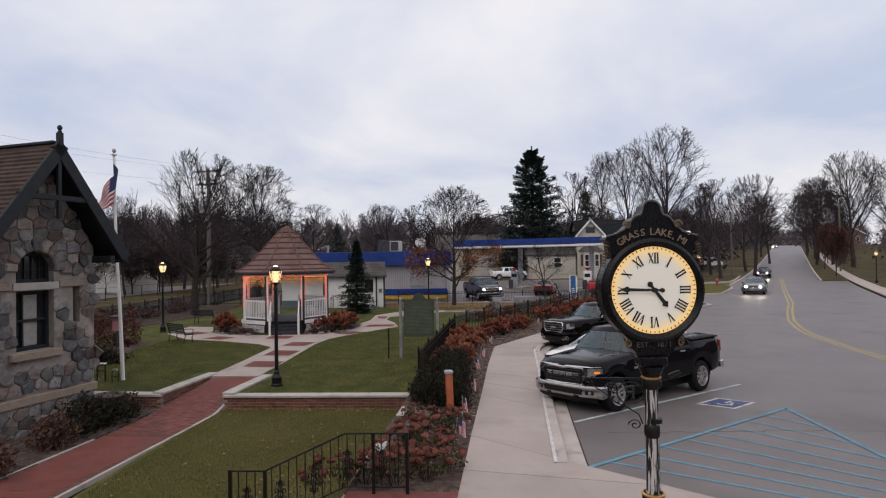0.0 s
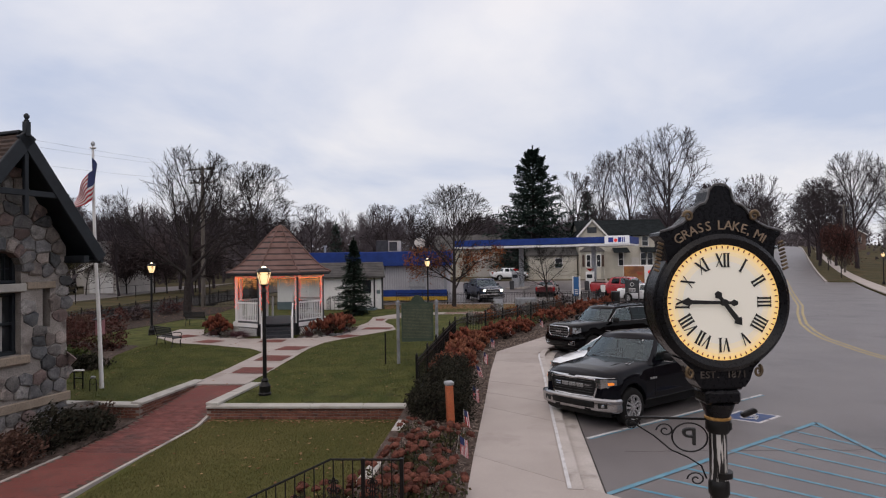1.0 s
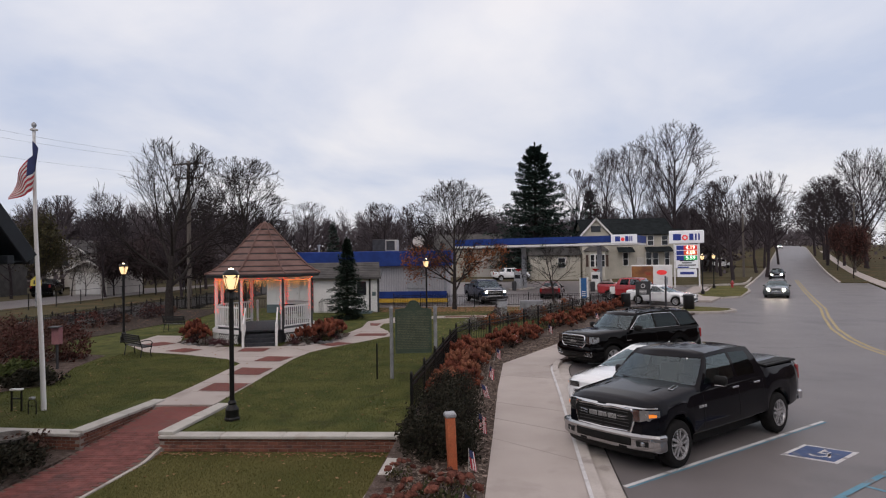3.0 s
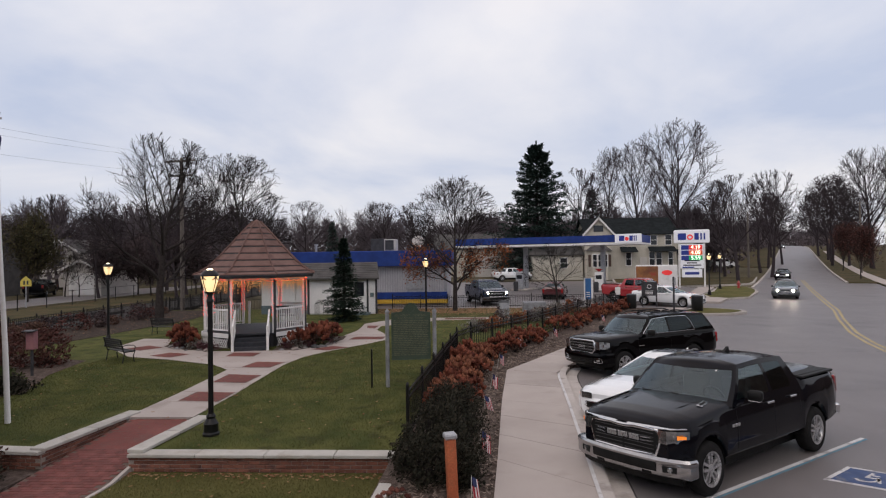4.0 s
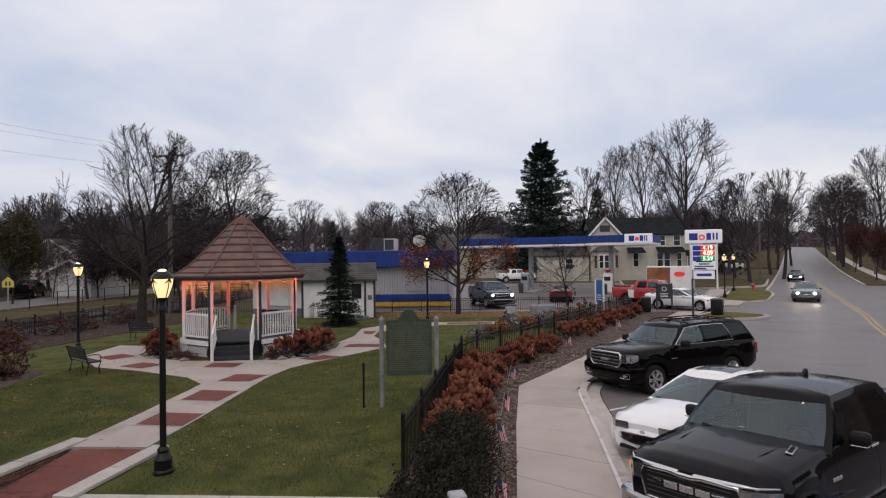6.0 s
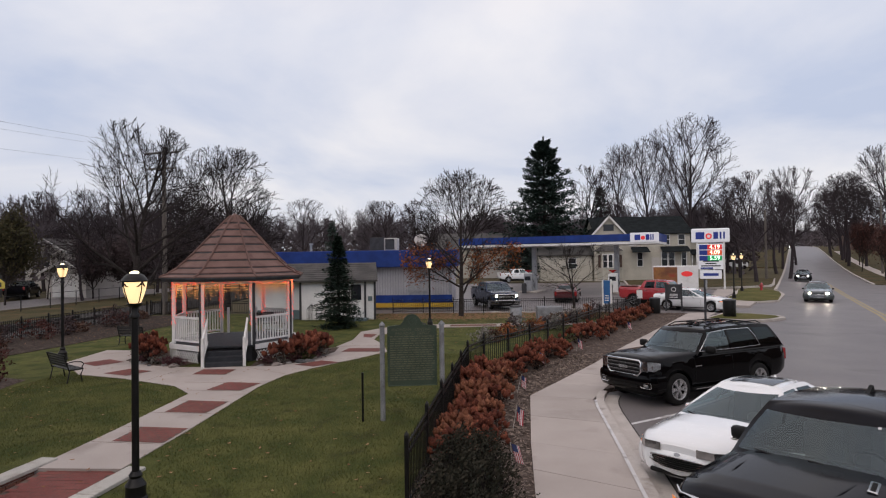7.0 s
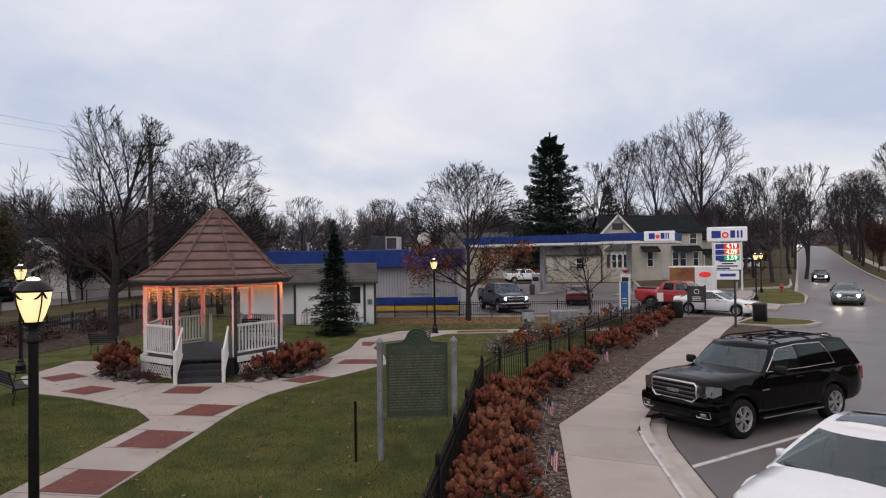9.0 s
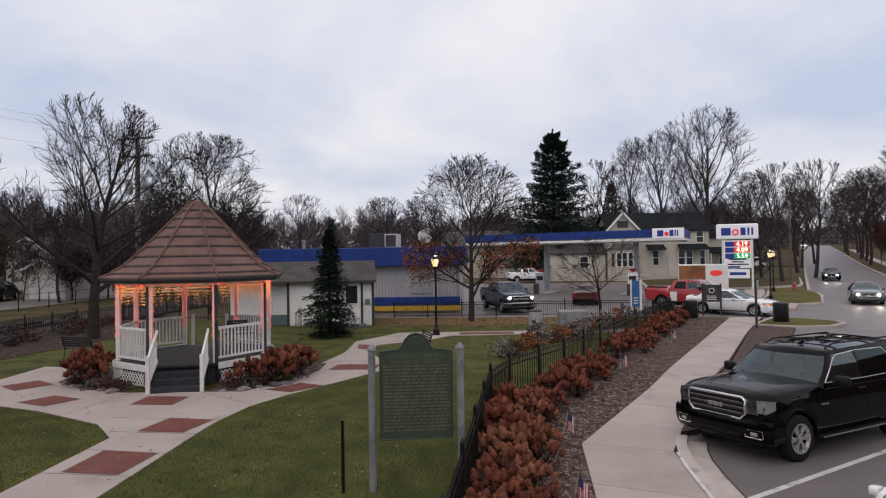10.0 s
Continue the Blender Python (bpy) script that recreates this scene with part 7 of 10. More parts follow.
sedan(pose(7.5, 56.8, rise(56.8) - 0.10, 0, 0, 78), "dark red car seen from behind at the pumps", "maroon_car", False, False)
sedan(pose(25.9, 54.6, rise(54) - 0.10, 0, 0, 242), "dark grey oncoming car with lit headlights", "grey_car", True, False)
sedan(pose(41.7, 86.4, rise(86.4) - 0.10, 0, 0, 242), "dark oncoming car with lit headlights on the wet road", "charcoal_paint", True, False)
sedan(pose(113.0, 228.0, rise(228) - 0.10, 0, 0, 242), "distant oncoming car with lit headlights", "grey_car", True, False)


# ---- stone depot ----
M["slate_trim"] = surf("slate_blue_trim", (0.010, 0.013, 0.018), (0.015, 0.020, 0.026), 4.0, 0.6, bump=0.06)
M["depot_shingle"] = surf("depot_shingle", (0.050, 0.033, 0.027), (0.075, 0.050, 0.040), 3.0, 0.9, bump=0.3, fine=35, c3=(0.035, 0.026, 0.023), spot=4.0, grain=0.3, rnd=0.25)
M["stone_mortar"] = surf("stone_mortar", (0.27, 0.243, 0.222), (0.34, 0.308, 0.285), 4.0, 0.95, bump=0.5, fine=40, c3=(0.15, 0.13, 0.12), spot=2.5, grain=0.25)
M["sandstone"] = surf("sandstone_band", (0.27, 0.215, 0.165), (0.34, 0.28, 0.22), 3.0, 0.9, bump=0.25, fine=35, c3=(0.20, 0.17, 0.14), spot=3, grain=0.2)
STONES = [surf("field_stone_%d" % i, a, b, 5.0, 0.85, bump=0.35, fine=30, c3=c, spot=6.0, grain=0.3, rnd=0.35) for i, (a, b, c) in enumerate((
    ((0.115, 0.113, 0.117), (0.20, 0.195, 0.195), (0.07, 0.07, 0.075)), ((0.21, 0.18, 0.163), (0.29, 0.25, 0.228), (0.13, 0.112, 0.105)),
    ((0.17, 0.160, 0.153), (0.27, 0.253, 0.242), (0.10, 0.095, 0.095)), ((0.070, 0.073, 0.079), (0.13, 0.133, 0.136), (0.045, 0.047, 0.052)),
    ((0.140, 0.103, 0.096), (0.20, 0.15, 0.138), (0.08, 0.065, 0.065))))]
M["curtain"] = surf("pale_curtain", (0.32, 0.31, 0.29), (0.38, 0.37, 0.35), 5.0, 0.8, bump=0.05)
M["dull_glass"] = dark_glass("window_glass", (0.02, 0.022, 0.025), 0.06, 0.5)


def clip_cell(cell, p, q):
    """The part of a polygon that lies nearer to p than to q."""
    mid, d = (p + q) / 2, q - p
    out = []
    for a, b in zip(cell, cell[1:] + cell[:1]):
        sa, sb = (a - mid).dot(d), (b - mid).dot(d)
        if sa <= 0:
            out.append(a)
        if (sa < 0) != (sb < 0) and abs(sa - sb) > 1e-9:
            out.append(a.lerp(b, sa / (sa - sb)))
    return out


def stone_face(root, width, height, z0, m, free, seed, size=0.30):
    """Rounded field stones set proud of their mortar; free(x, z) tells where a stone may lie."""
    rnd = random.Random(seed)
    seeds = []
    rows = int(height / size * 1.08)
    for j in range(-1, rows + 1):
        n = int(width / size * rnd.uniform(0.75, 1.05))
        for i in range(-1, n + 1):
            seeds.append(Vector(((i + 0.5 + 0.5 * (j % 2) + rnd.uniform(-0.22, 0.22)) * width / n, z0 + (j + 0.5 + rnd.uniform(-0.2, 0.2)) * height / rows)))
    for p in seeds:
        if not free(p.x, p.y):
            continue
        cell = [Vector((p.x + a, p.y + b)) for a, b in ((-0.6, -0.6), (0.6, -0.6), (0.6, 0.6), (-0.6, 0.6))]
        for q in seeds:
            if q is not p and (q - p).length < 1.2:
                cell = clip_cell(cell, p, q)
        if len(cell) < 3:
            continue
        c = sum(cell, Vector((0, 0))) / len(cell)
        cell = [v + (c - v).normalized() * min(rnd.uniform(0.004, 0.017), (c - v).length * 0.25) for v in cell]
        for _ in range(rnd.choice((0, 0, 1))):
            cell = [w for a, b in zip(cell, cell[1:] + cell[:1]) for w in (a.lerp(b, 0.25), a.lerp(b, 0.75))]
        n = len(cell)
        bulge = rnd.uniform(0.025, 0.065)
        tilt = Vector((rnd.uniform(-0.16, 0.16), rnd.uniform(-0.16, 0.16)))
        v = []
        for k, d in ((1.0, 0.0), (0.95, 0.6), (0.72, 0.95)):
            for w in cell:
                r = c + (w - c) * k
                v.append((r.x, (0.035 if k == 1.0 else 0.012) - bulge * d - tilt.dot(r - c) * d + rnd.uniform(-0.009, 0.009), r.y))
        v.append((c.x, 0.012 - bulge * 1.05, c.y))
        f = [(j * n + i, j * n + (i + 1) % n, (j + 1) * n + (i + 1) % n, (j + 1) * n + i) for j in range(2) for i in range(n)]
        f += [(2 * n + i, 2 * n + (i + 1) % n, 3 * n) for i in range(n)]
        part("stone", Build().add(v, f, m), rnd.choice(STONES), root, smooth=22)


def depot():
    # local x runs along the gable wall, y goes into the building
    base = pose(-9.12, 15.0, 0, 0, 0, 75)
    root = empty("stone_depot", base, "small fieldstone railway depot with steep shingled gable", "building")
    wall = part("wall", Build(), M["stone_mortar"], root)
    # gable wall of mortar with real openings
    b = Build()
    x0, x1, zb, eave, apex = -2.92, 0.0, -0.6, 4.0, 6.05
    win, slit, arch = (-2.04, -1.11, 1.50, 2.90), (-0.60, -0.41, 2.05, 3.0), (-2.04, -1.11, 3.10, 3.95)

    def slab(xa, xb, za, zc):
        b.box(xa, 0.03, za, xb, 0.45, zc)
    slab(x0, x1, zb, 1.50)
    slab(x0, -2.04, 1.50, 3.95)
    slab(-1.11, -0.60, 1.50, 3.95)
    slab(-0.60, -0.41, 1.50, 2.05)
    slab(-0.60, -0.41, 3.0, 3.95)
    slab(-0.41, x1, 1.50, 3.95)
    slab(-2.04, -1.11, 2.90, 3.10)
    b.add([(x0, y, 3.95) for y in (0.03, 0.45)] + [(x1, y, 3.95) for y in (0.03, 0.45)] + [(-1.46, y, apex) for y in (0.03, 0.45)], [(0, 2, 4), (1, 5, 3), (0, 4, 5, 1), (2, 3, 5, 4)])
    # side walls and body
    b.box(x0, 0.45, zb, x0 + 0.4, 6.0, 4.0)
    b.box(x1 - 0.4, 0.45, zb, x1, 6.0, 4.0)
    wall.data = b.mesh("wall", M["stone_mortar"])

    def free(x, z):
        for xa, xb, za, zc in (win, slit, (-2.04, -1.11, 3.0, 3.65), (-2.2, -0.95, 1.22, 1.50), (-9, 9, 0.22, 0.46), (-2.9, -0.3, 2.88, 3.12)):
            if xa - 0.09 < x < xb + 0.09 and za - 0.05 < z < zc + 0.05:
                return False
        if (x + 1.575) ** 2 + (z - 3.45) ** 2 < 0.62 ** 2 and z > 3.1:
            return False
        return x0 + 0.05 < x < x1 - 0.02 and z < 3.9 + 1.43 * (1.40 - abs(x + 1.46))
    stone_face(wall, 2.92, 6.6, -0.6, pose(x0, 0, 0), lambda x, z: free(x + x0, z), 11, 0.29)
    side = pose(x1, 0.0, 0, 0, 0, 90)
    stone_face(wall, 5.5, 4.6, -0.6, side, lambda x, z: 0.02 < x < 5.4 and z < 4.0 and not 0.16 < z < 0.52, 12, 0.34)
    part("band_course", Build().box(x0 - 0.03, -0.05, 0.24, x1 + 0.05, 0.04, 0.45, 0.02).box(x1, -0.05, 0.24, x1 + 0.05, 5.6, 0.45, 0.02), M["sandstone"], wall, "tan sandstone band course")
    part("lintel", Build().box(-2.14, -0.04, 2.92, -1.02, 0.30, 3.10, 0.012), M["limestone"], wall, "pale stone lintel")
    part("lintel_band", Build().box(x0, -0.03, 2.93, -2.16, 0.10, 3.09, 0.015), M["sandstone"], wall)
    part("lintel_band", Build().box(-1.0, -0.03, 2.96, -0.30, 0.10, 3.12, 0.015), M["sandstone"], wall)
    part("sill", Build().box(-2.22, -0.10, 1.30, -0.98, 0.30, 1.49, 0.02), M["sandstone"], wall, "rough sandstone sill")
    for i in range(9):
        a = math.pi * (0.02 + 0.96 * i / 8)
        m = pose(-1.575 + 0.60 * math.cos(a), 0.0, 3.42 + 0.56 * math.sin(a), 0, 90 - math.degrees(a), 0)
        part("arch_stone", Build().box(-0.10, -0.055, -0.15, 0.10, 0.25, 0.15, 0.035, m), STONES[(i * 2) % 5], wall)
    for nm, (xa, xb, za, zc) in (("window", win), ("arched_window", (-2.04, -1.11, 3.10, 3.78))):
        w = part(nm, Build().box(xa, 0.30, za, xb, 0.33, zc), M["dull_glass"], root, "dark sash window with slate-blue frame")
        fr = Build().box(xa, 0.20, za, xa + 0.07, 0.34, zc, 0.008).box(xb - 0.07, 0.20, za, xb, 0.34, zc, 0.008).box(xa, 0.19, za, xb, 0.34, za + 0.08, 0.008).box(xa, 0.20, zc - 0.06, xb, 0.34, zc, 0.008)
        part("window_frame", fr, M["slate_trim"], w)
        if nm == "window":
            part("mullion", Build().box(xa, 0.22, (za + zc) / 2 - 0.03, xb, 0.33, (za + zc) / 2 + 0.03, 0.006).box(xa + 0.28, 0.23, za, xa + 0.32, 0.33, zc), M["slate_trim"], w)
            part("curtain", Build().box(xa + 0.36, 0.292, za + 0.1, xb - 0.24, 0.298, zc - 0.1), M["curtain"], w, "pale curtain behind the glass")
        else:
            for i in range(1, 5):
                part("glazing_bar", Build().box(xa + 0.18 * i, 0.25, za, xa + 0.18 * i + 0.02, 0.32, zc), M["slate_trim"], w)
            part("glazing_bar", Build().box(xa, 0.25, 3.42, xb, 0.32, 3.44), M["slate_trim"], w)
    part("slit_window", Build().box(-0.60, 0.30, 2.05, -0.41, 0.33, 3.0), M["dull_glass"], root)
    # roof: two slopes with stepped shingle courses
    roof = part("roof", Build(), M["depot_shingle"], root, "steep brown shingled roof")
    ca, cz, ex, ez = -1.46, 6.43, 1.93, 3.78
    rb = Build()
    for s in (-1, 1):
        rb.add([(ca, -0.55, cz - 0.05), (ca, 6.2, cz - 0.05), (ca + s * ex, 6.2, ez - 0.05), (ca + s * ex, -0.55, ez - 0.05), (ca, -0.55, cz - 0.16), (ca, 6.2, cz - 0.16), (ca + s * ex, 6.2, ez - 0.16), (ca + s * ex, -0.55, ez - 0.16)],
               [(0, 1, 2, 3), (7, 6, 5, 4), (0, 3, 7, 4), (2, 1, 5, 6), (3, 2, 6, 7)])
    roof.data = rb.mesh("roof", M["slate_trim"])
    n = 24
    for s in (-1, 1):
        for i in range(n):
            t0, t1 = i / n, (i + 1) / n
            xa, za, xb, zc = ca + s * ex * t0, cz + (ez - cz) * t0, ca + s * ex * t1, cz + (ez - cz) * t1
            k = 7
            for j in range(k):
                ya, yb = -0.56 + 6.7 * j / k + 0.004, -0.56 + 6.7 * (j + 1) / k - 0.004
                lift = 0.028 + 0.006 * random.random()
                part("shingle", Build().add([(xa, ya, za - 0.04), (xa, yb, za - 0.04), (xb, yb, zc + lift - 0.02), (xb, ya, zc + lift - 0.02), (xb, yb, zc - 0.06), (xb, ya, zc - 0.06)], [(0, 1, 2, 3) if s > 0 else (3, 2, 1, 0), (3, 2, 4, 5)]), M["depot_shingle"], roof)
    part("ridge_cap", Build().box(ca - 0.09, -0.50, cz - 0.06, ca + 0.09, 6.2, cz + 0.02, 0.02), M["slate_trim"], roof)
    for s in (-1, 1):
        ln = math.hypot(ex + 0.06, cz - ez)
        ang = math.degrees(math.atan2(cz - ez, ex))
        part("bargeboard", Build().box(0.0, -0.66, -0.26, ln + 0.04, -0.58, 0.02, 0.012, pose(ca, 0, cz, 0, s * ang if s > 0 else 180 - ang, 0) if s > 0 else Matrix.Translation((ca, 0, cz)) @ Matrix.Diagonal((-1, 1, 1, 1)) @ pose(0, 0, 0, 0, ang, 0)), M["slate_trim"], roof, "slate-blue bargeboard")
        part("eave_board", Build().box(ca + s * ex - 0.06, -0.6, ez - 0.24, ca + s * ex + 0.04, 6.2, ez - 0.05, 0.01), M["slate_trim"], roof)
        part("soffit", Build().box(min(ca + s * 1.4, ca + s * ex), -0.55, ez - 0.20, max(ca + s * 1.4, ca + s * ex), 6.0, ez - 0.17), M["slate_trim"], roof)
        part("rafter_end", Build().box(ca + s * 1.42, -0.60, 3.55, ca + s * 1.56, 0.06, 3.72, 0.01), M["slate_trim"], roof)
    part("king_post", Build().box(ca - 0.045, -0.64, 4.60, ca + 0.045, -0.55, cz - 0.05, 0.01), M["slate_trim"], roof)
    part("collar_tie", Build().box(ca - 1.02, -0.635, 5.02, ca + 1.02, -0.56, 5.15, 0.01), M["slate_trim"], roof)
    part("finial", Build().box(ca - 0.06, -0.69, cz - 0.12, ca + 0.06, -0.57, cz + 0.20, 0.012).lathe([(0.045, cz + 0.20), (0.055, cz + 0.22), (0.03, cz + 0.25), (0.055, cz + 0.30), (0.055, cz + 0.34), (0.02, cz + 0.38)], 10, pose(ca, -0.63, 0)), M["slate_trim"], roof, "slate-blue turned finial", 40)
    ch = part("chimney", Build().box(-3.35, 2.8, 4.5, -2.60, 3.5, 7.55, 0.02), M["brick"], root, "red brick chimney")
    part("chimney_cap", Build().box(-3.42, 2.73, 7.30, -2.53, 3.57, 7.62, 0.03), M["brick"], ch)
    # main range behind, closing the building
    part("rear_range", Build().box(-9.0, 3.2, -0.6, -2.9, 6.0, 3.9), M["stone_mortar"], root)
    part("rear_roof", Build().add([(-9, 2.4, 3.8), (-1.5, 2.4, 3.8), (-1.5, 6.8, 3.8), (-9, 6.8, 3.8), (-9, 4.6, 6.3), (-1.5, 4.6, 6.3)], [(0, 1, 5, 4), (2, 3, 4, 5), (0, 4, 3), (1, 2, 5), (3, 2, 1, 0)]), M["depot_shingle"], root)


depot()

# ---- filling station, shed and houses ----
M["station_blue"] = surf("station_blue", (0.005, 0.028, 0.17), (0.008, 0.040, 0.23), 1.5, 0.55, bump=0.04, grain=0.08)
M["ribbed_white"] = surf("ribbed_white", (0.40, 0.39, 0.42), (0.47, 0.46, 0.49), 1.5, 0.6, bump=0.03)
M["yellow_paint"] = surf("yellow_paint", (0.50, 0.30, 0.03), (0.56, 0.36, 0.05), 1.5, 0.6)
M["shutter_brown"] = surf("shutter_brown", (0.055, 0.032, 0.025), (0.08, 0.048, 0.038), 2.0, 0.7, bump=0.05)
M["white_siding"] = surf("white_siding", (0.70, 0.69, 0.68), (0.76, 0.75, 0.74), 1.2, 0.6, bump=0.03)
M["cream_siding"] = surf("cream_siding", (0.44, 0.41, 0.345), (0.51, 0.475, 0.405), 0.8, 0.7, bump=0.05)
M["beige"] = surf("beige_wall", (0.48, 0.45, 0.42), (0.53, 0.50, 0.47), 1.2, 0.7)
M["asphalt_shingle"] = surf("asphalt_shingle", (0.060, 0.057, 0.056), (0.092, 0.087, 0.083), 1.5, 0.9, bump=0.4, fine=18, grain=0.3)
M["dark_shingle"] = surf("dark_shingle", (0.011, 0.014, 0.015), (0.019, 0.023, 0.025), 1.5, 0.95, bump=0.3, fine=18, grain=0.3, spec=0.1)
M["teal_base"] = surf("teal_base", (0.10, 0.14, 0.15), (0.13, 0.17, 0.18), 2.0, 0.8)
M["sign_white"] = glow("sign_white", (0.80, 0.80, 0.84), 0.12)
M["sign_blue"] = glow("sign_blue", (0.012, 0.03, 0.22), 0.15)
M["sign_red"] = glow("sign_red", (0.75, 0.04, 0.04), 0.3)
M["led_red"] = glow("led_red", (1.0, 0.10, 0.05), 2.2)
M["led_orange"] = glow("led_orange", (1.0, 0.26, 0.06), 2.2)
M["led_green"] = glow("led_green", (0.08, 0.95, 0.25), 1.6)
M["window_dark"] = dark_glass("house_window", (0.02, 0.022, 0.026), 0.08, 0.5)


def window(root, x, y, z, w, h, frame_mat="white_paint", rz=0.0, label=""):
    m = pose(x, y, z, 0, 0, rz)
    win = part("window", Build().box(-w / 2, -0.02, 0, w / 2, 0.03, h, m=m), M["window_dark"], root, label)
    part("window_frame", Build().box(-w / 2 - 0.08, -0.06, -0.08, w / 2 + 0.08, 0.0, 0.0, m=m).box(-w / 2 - 0.08, -0.06, h, w / 2 + 0.08, 0.0, h + 0.10, m=m).box(-w / 2 - 0.08, -0.06, 0, -w / 2, 0.0, h, m=m).box(w / 2, -0.06, 0, w / 2 + 0.08, 0.0, h, m=m).box(-w / 2, -0.05, h / 2 - 0.03, w / 2, 0.0, h / 2 + 0.03, m=m), M[frame_mat], win)
    return win


def shed():
    root = empty("shed", pose(0, 0, 0), "white clapboard shed with black trim and grey shingle roof", "shed")
    part("wall", Build().prism([(-10.15, 42.45), (-5.72, 42.45), (-6.45, 45.6), (-10.15, 45.6)], 0.0, 2.34), M["white_siding"], root)
    n = 19
    for i in range(n):
        z = 0.10 + 2.16 * i / n
        part("clapboard", Build().add([(-10.1, 42.44, z + 2.16 / n), (-5.76, 42.44, z + 2.16 / n), (-5.76, 42.40, z), (-10.1, 42.40, z), (-10.1, 42.44, z), (-5.76, 42.44, z)], [(3, 2, 1, 0), (4, 5, 2, 3)]), M["white_siding"], root)
    part("corner_trim", Build().box(-10.2, 42.37, 0.0, -10.08, 42.46, 2.3).box(-5.80, 42.37, 0, -5.68, 42.46, 2.3).box(-6.36, 42.37, 0, -6.25, 42.46, 2.3).box(-10.2, 42.36, 2.2, -5.66, 42.46, 2.34), M["trim_dark"], root)
    part("annex_wall", Build().box(-13.4, 42.9, 0.0, -10.2, 45.6, 2.4), M["white_siding"], root, "white annex wall")
    annex_door = part("annex_door", Build().box(-12.1, 42.85, 0.55, -11.15, 42.895, 2.3, 0.006), M["white_siding"], root, "plain white door")
    part("door_knob", Build().lathe([(0.03, 0), (0.04, 0.03), (0.02, 0.06)], 10, pose(-11.28, 42.85, 1.3, 90, 0, 0)), M["grey_metal"], annex_door)
    part("annex_base", Build().box(-13.4, 42.84, 0.0, -10.2, 42.9, 0.55), M["teal_base"], root)
    door = part("door", Build().box(-7.26, 42.38, 0.12, -6.39, 42.43, 2.16, 0.005), M["white_paint"], root, "white door with dark glass")
    part("door_glass", Build().box(-7.12, 42.35, 1.15, -6.53, 42.385, 2.05, 0.004), M["window_dark"], door)
    part("notice", Build().box(-6.14, 42.34, 1.10, -5.90, 42.40, 1.36), M["teal_base"], root, "small green notice plate")
    roof = part("roof", Build().add([(-13.6, 42.05, 2.30), (-5.50, 42.05, 2.30), (-5.95, 44.1, 3.30), (-13.6, 44.1, 3.30), (-6.40, 46.0, 2.36), (-13.6, 46.0, 2.36), (-13.6, 42.05, 2.22), (-5.50, 42.05, 2.22), (-6.40, 46.0, 2.28), (-13.6, 46.0, 2.28)], [(0, 1, 2, 3), (3, 2, 4, 5), (6, 7, 1, 0), (1, 7, 8, 4, 2), (0, 3, 5, 9, 6)]), M["asphalt_shingle"], root, "grey asphalt shingle roof")
    for i in range(9):
        t = i / 9
        part("shingle_course", Build().box(-13.6, -0.01, 0.0, -5.52 - 0.45 * t, 0.235, 0.018, 0, pose(0, 42.05 + 2.05 * t, 2.30 + 1.0 * t + 0.012, math.degrees(math.atan2(1.0, 2.05)) - 3, 0, 0)), M["asphalt_shingle"], roof)
    st = part("entry_steps", Build().box(-7.4, 41.5, 0.0, -6.1, 42.36, 0.12, 0.01), M["teal_base"], root)
    rail = Build()
    for x in (-9.4, -7.75):
        pts = [(x + 0.0, 41.2 + 0.25 * i, 0.75 + 0.22 * math.sin(math.pi * i / 10)) for i in range(5)]
        rail.tube(pts, 0.018, 6)
        for p in pts:
            rail.tube([(p[0], p[1], 0.0), p], 0.012, 5)
    rail.tube([(-9.4, 41.2, 0.75), (-8.9, 41.2, 0.98), (-7.75, 41.2, 1.0)], 0.018, 6)
    for i in range(7):
        rail.tube([(-9.4 + 0.27 * i, 41.2, 0.0), (-9.4 + 0.27 * i, 41.2, 0.78 + 0.03 * i)], 0.010, 5)
    tagged(part("handrail", rail, M["black_iron"]), "curved black iron handrail beside the shed", "handrail")


shed()


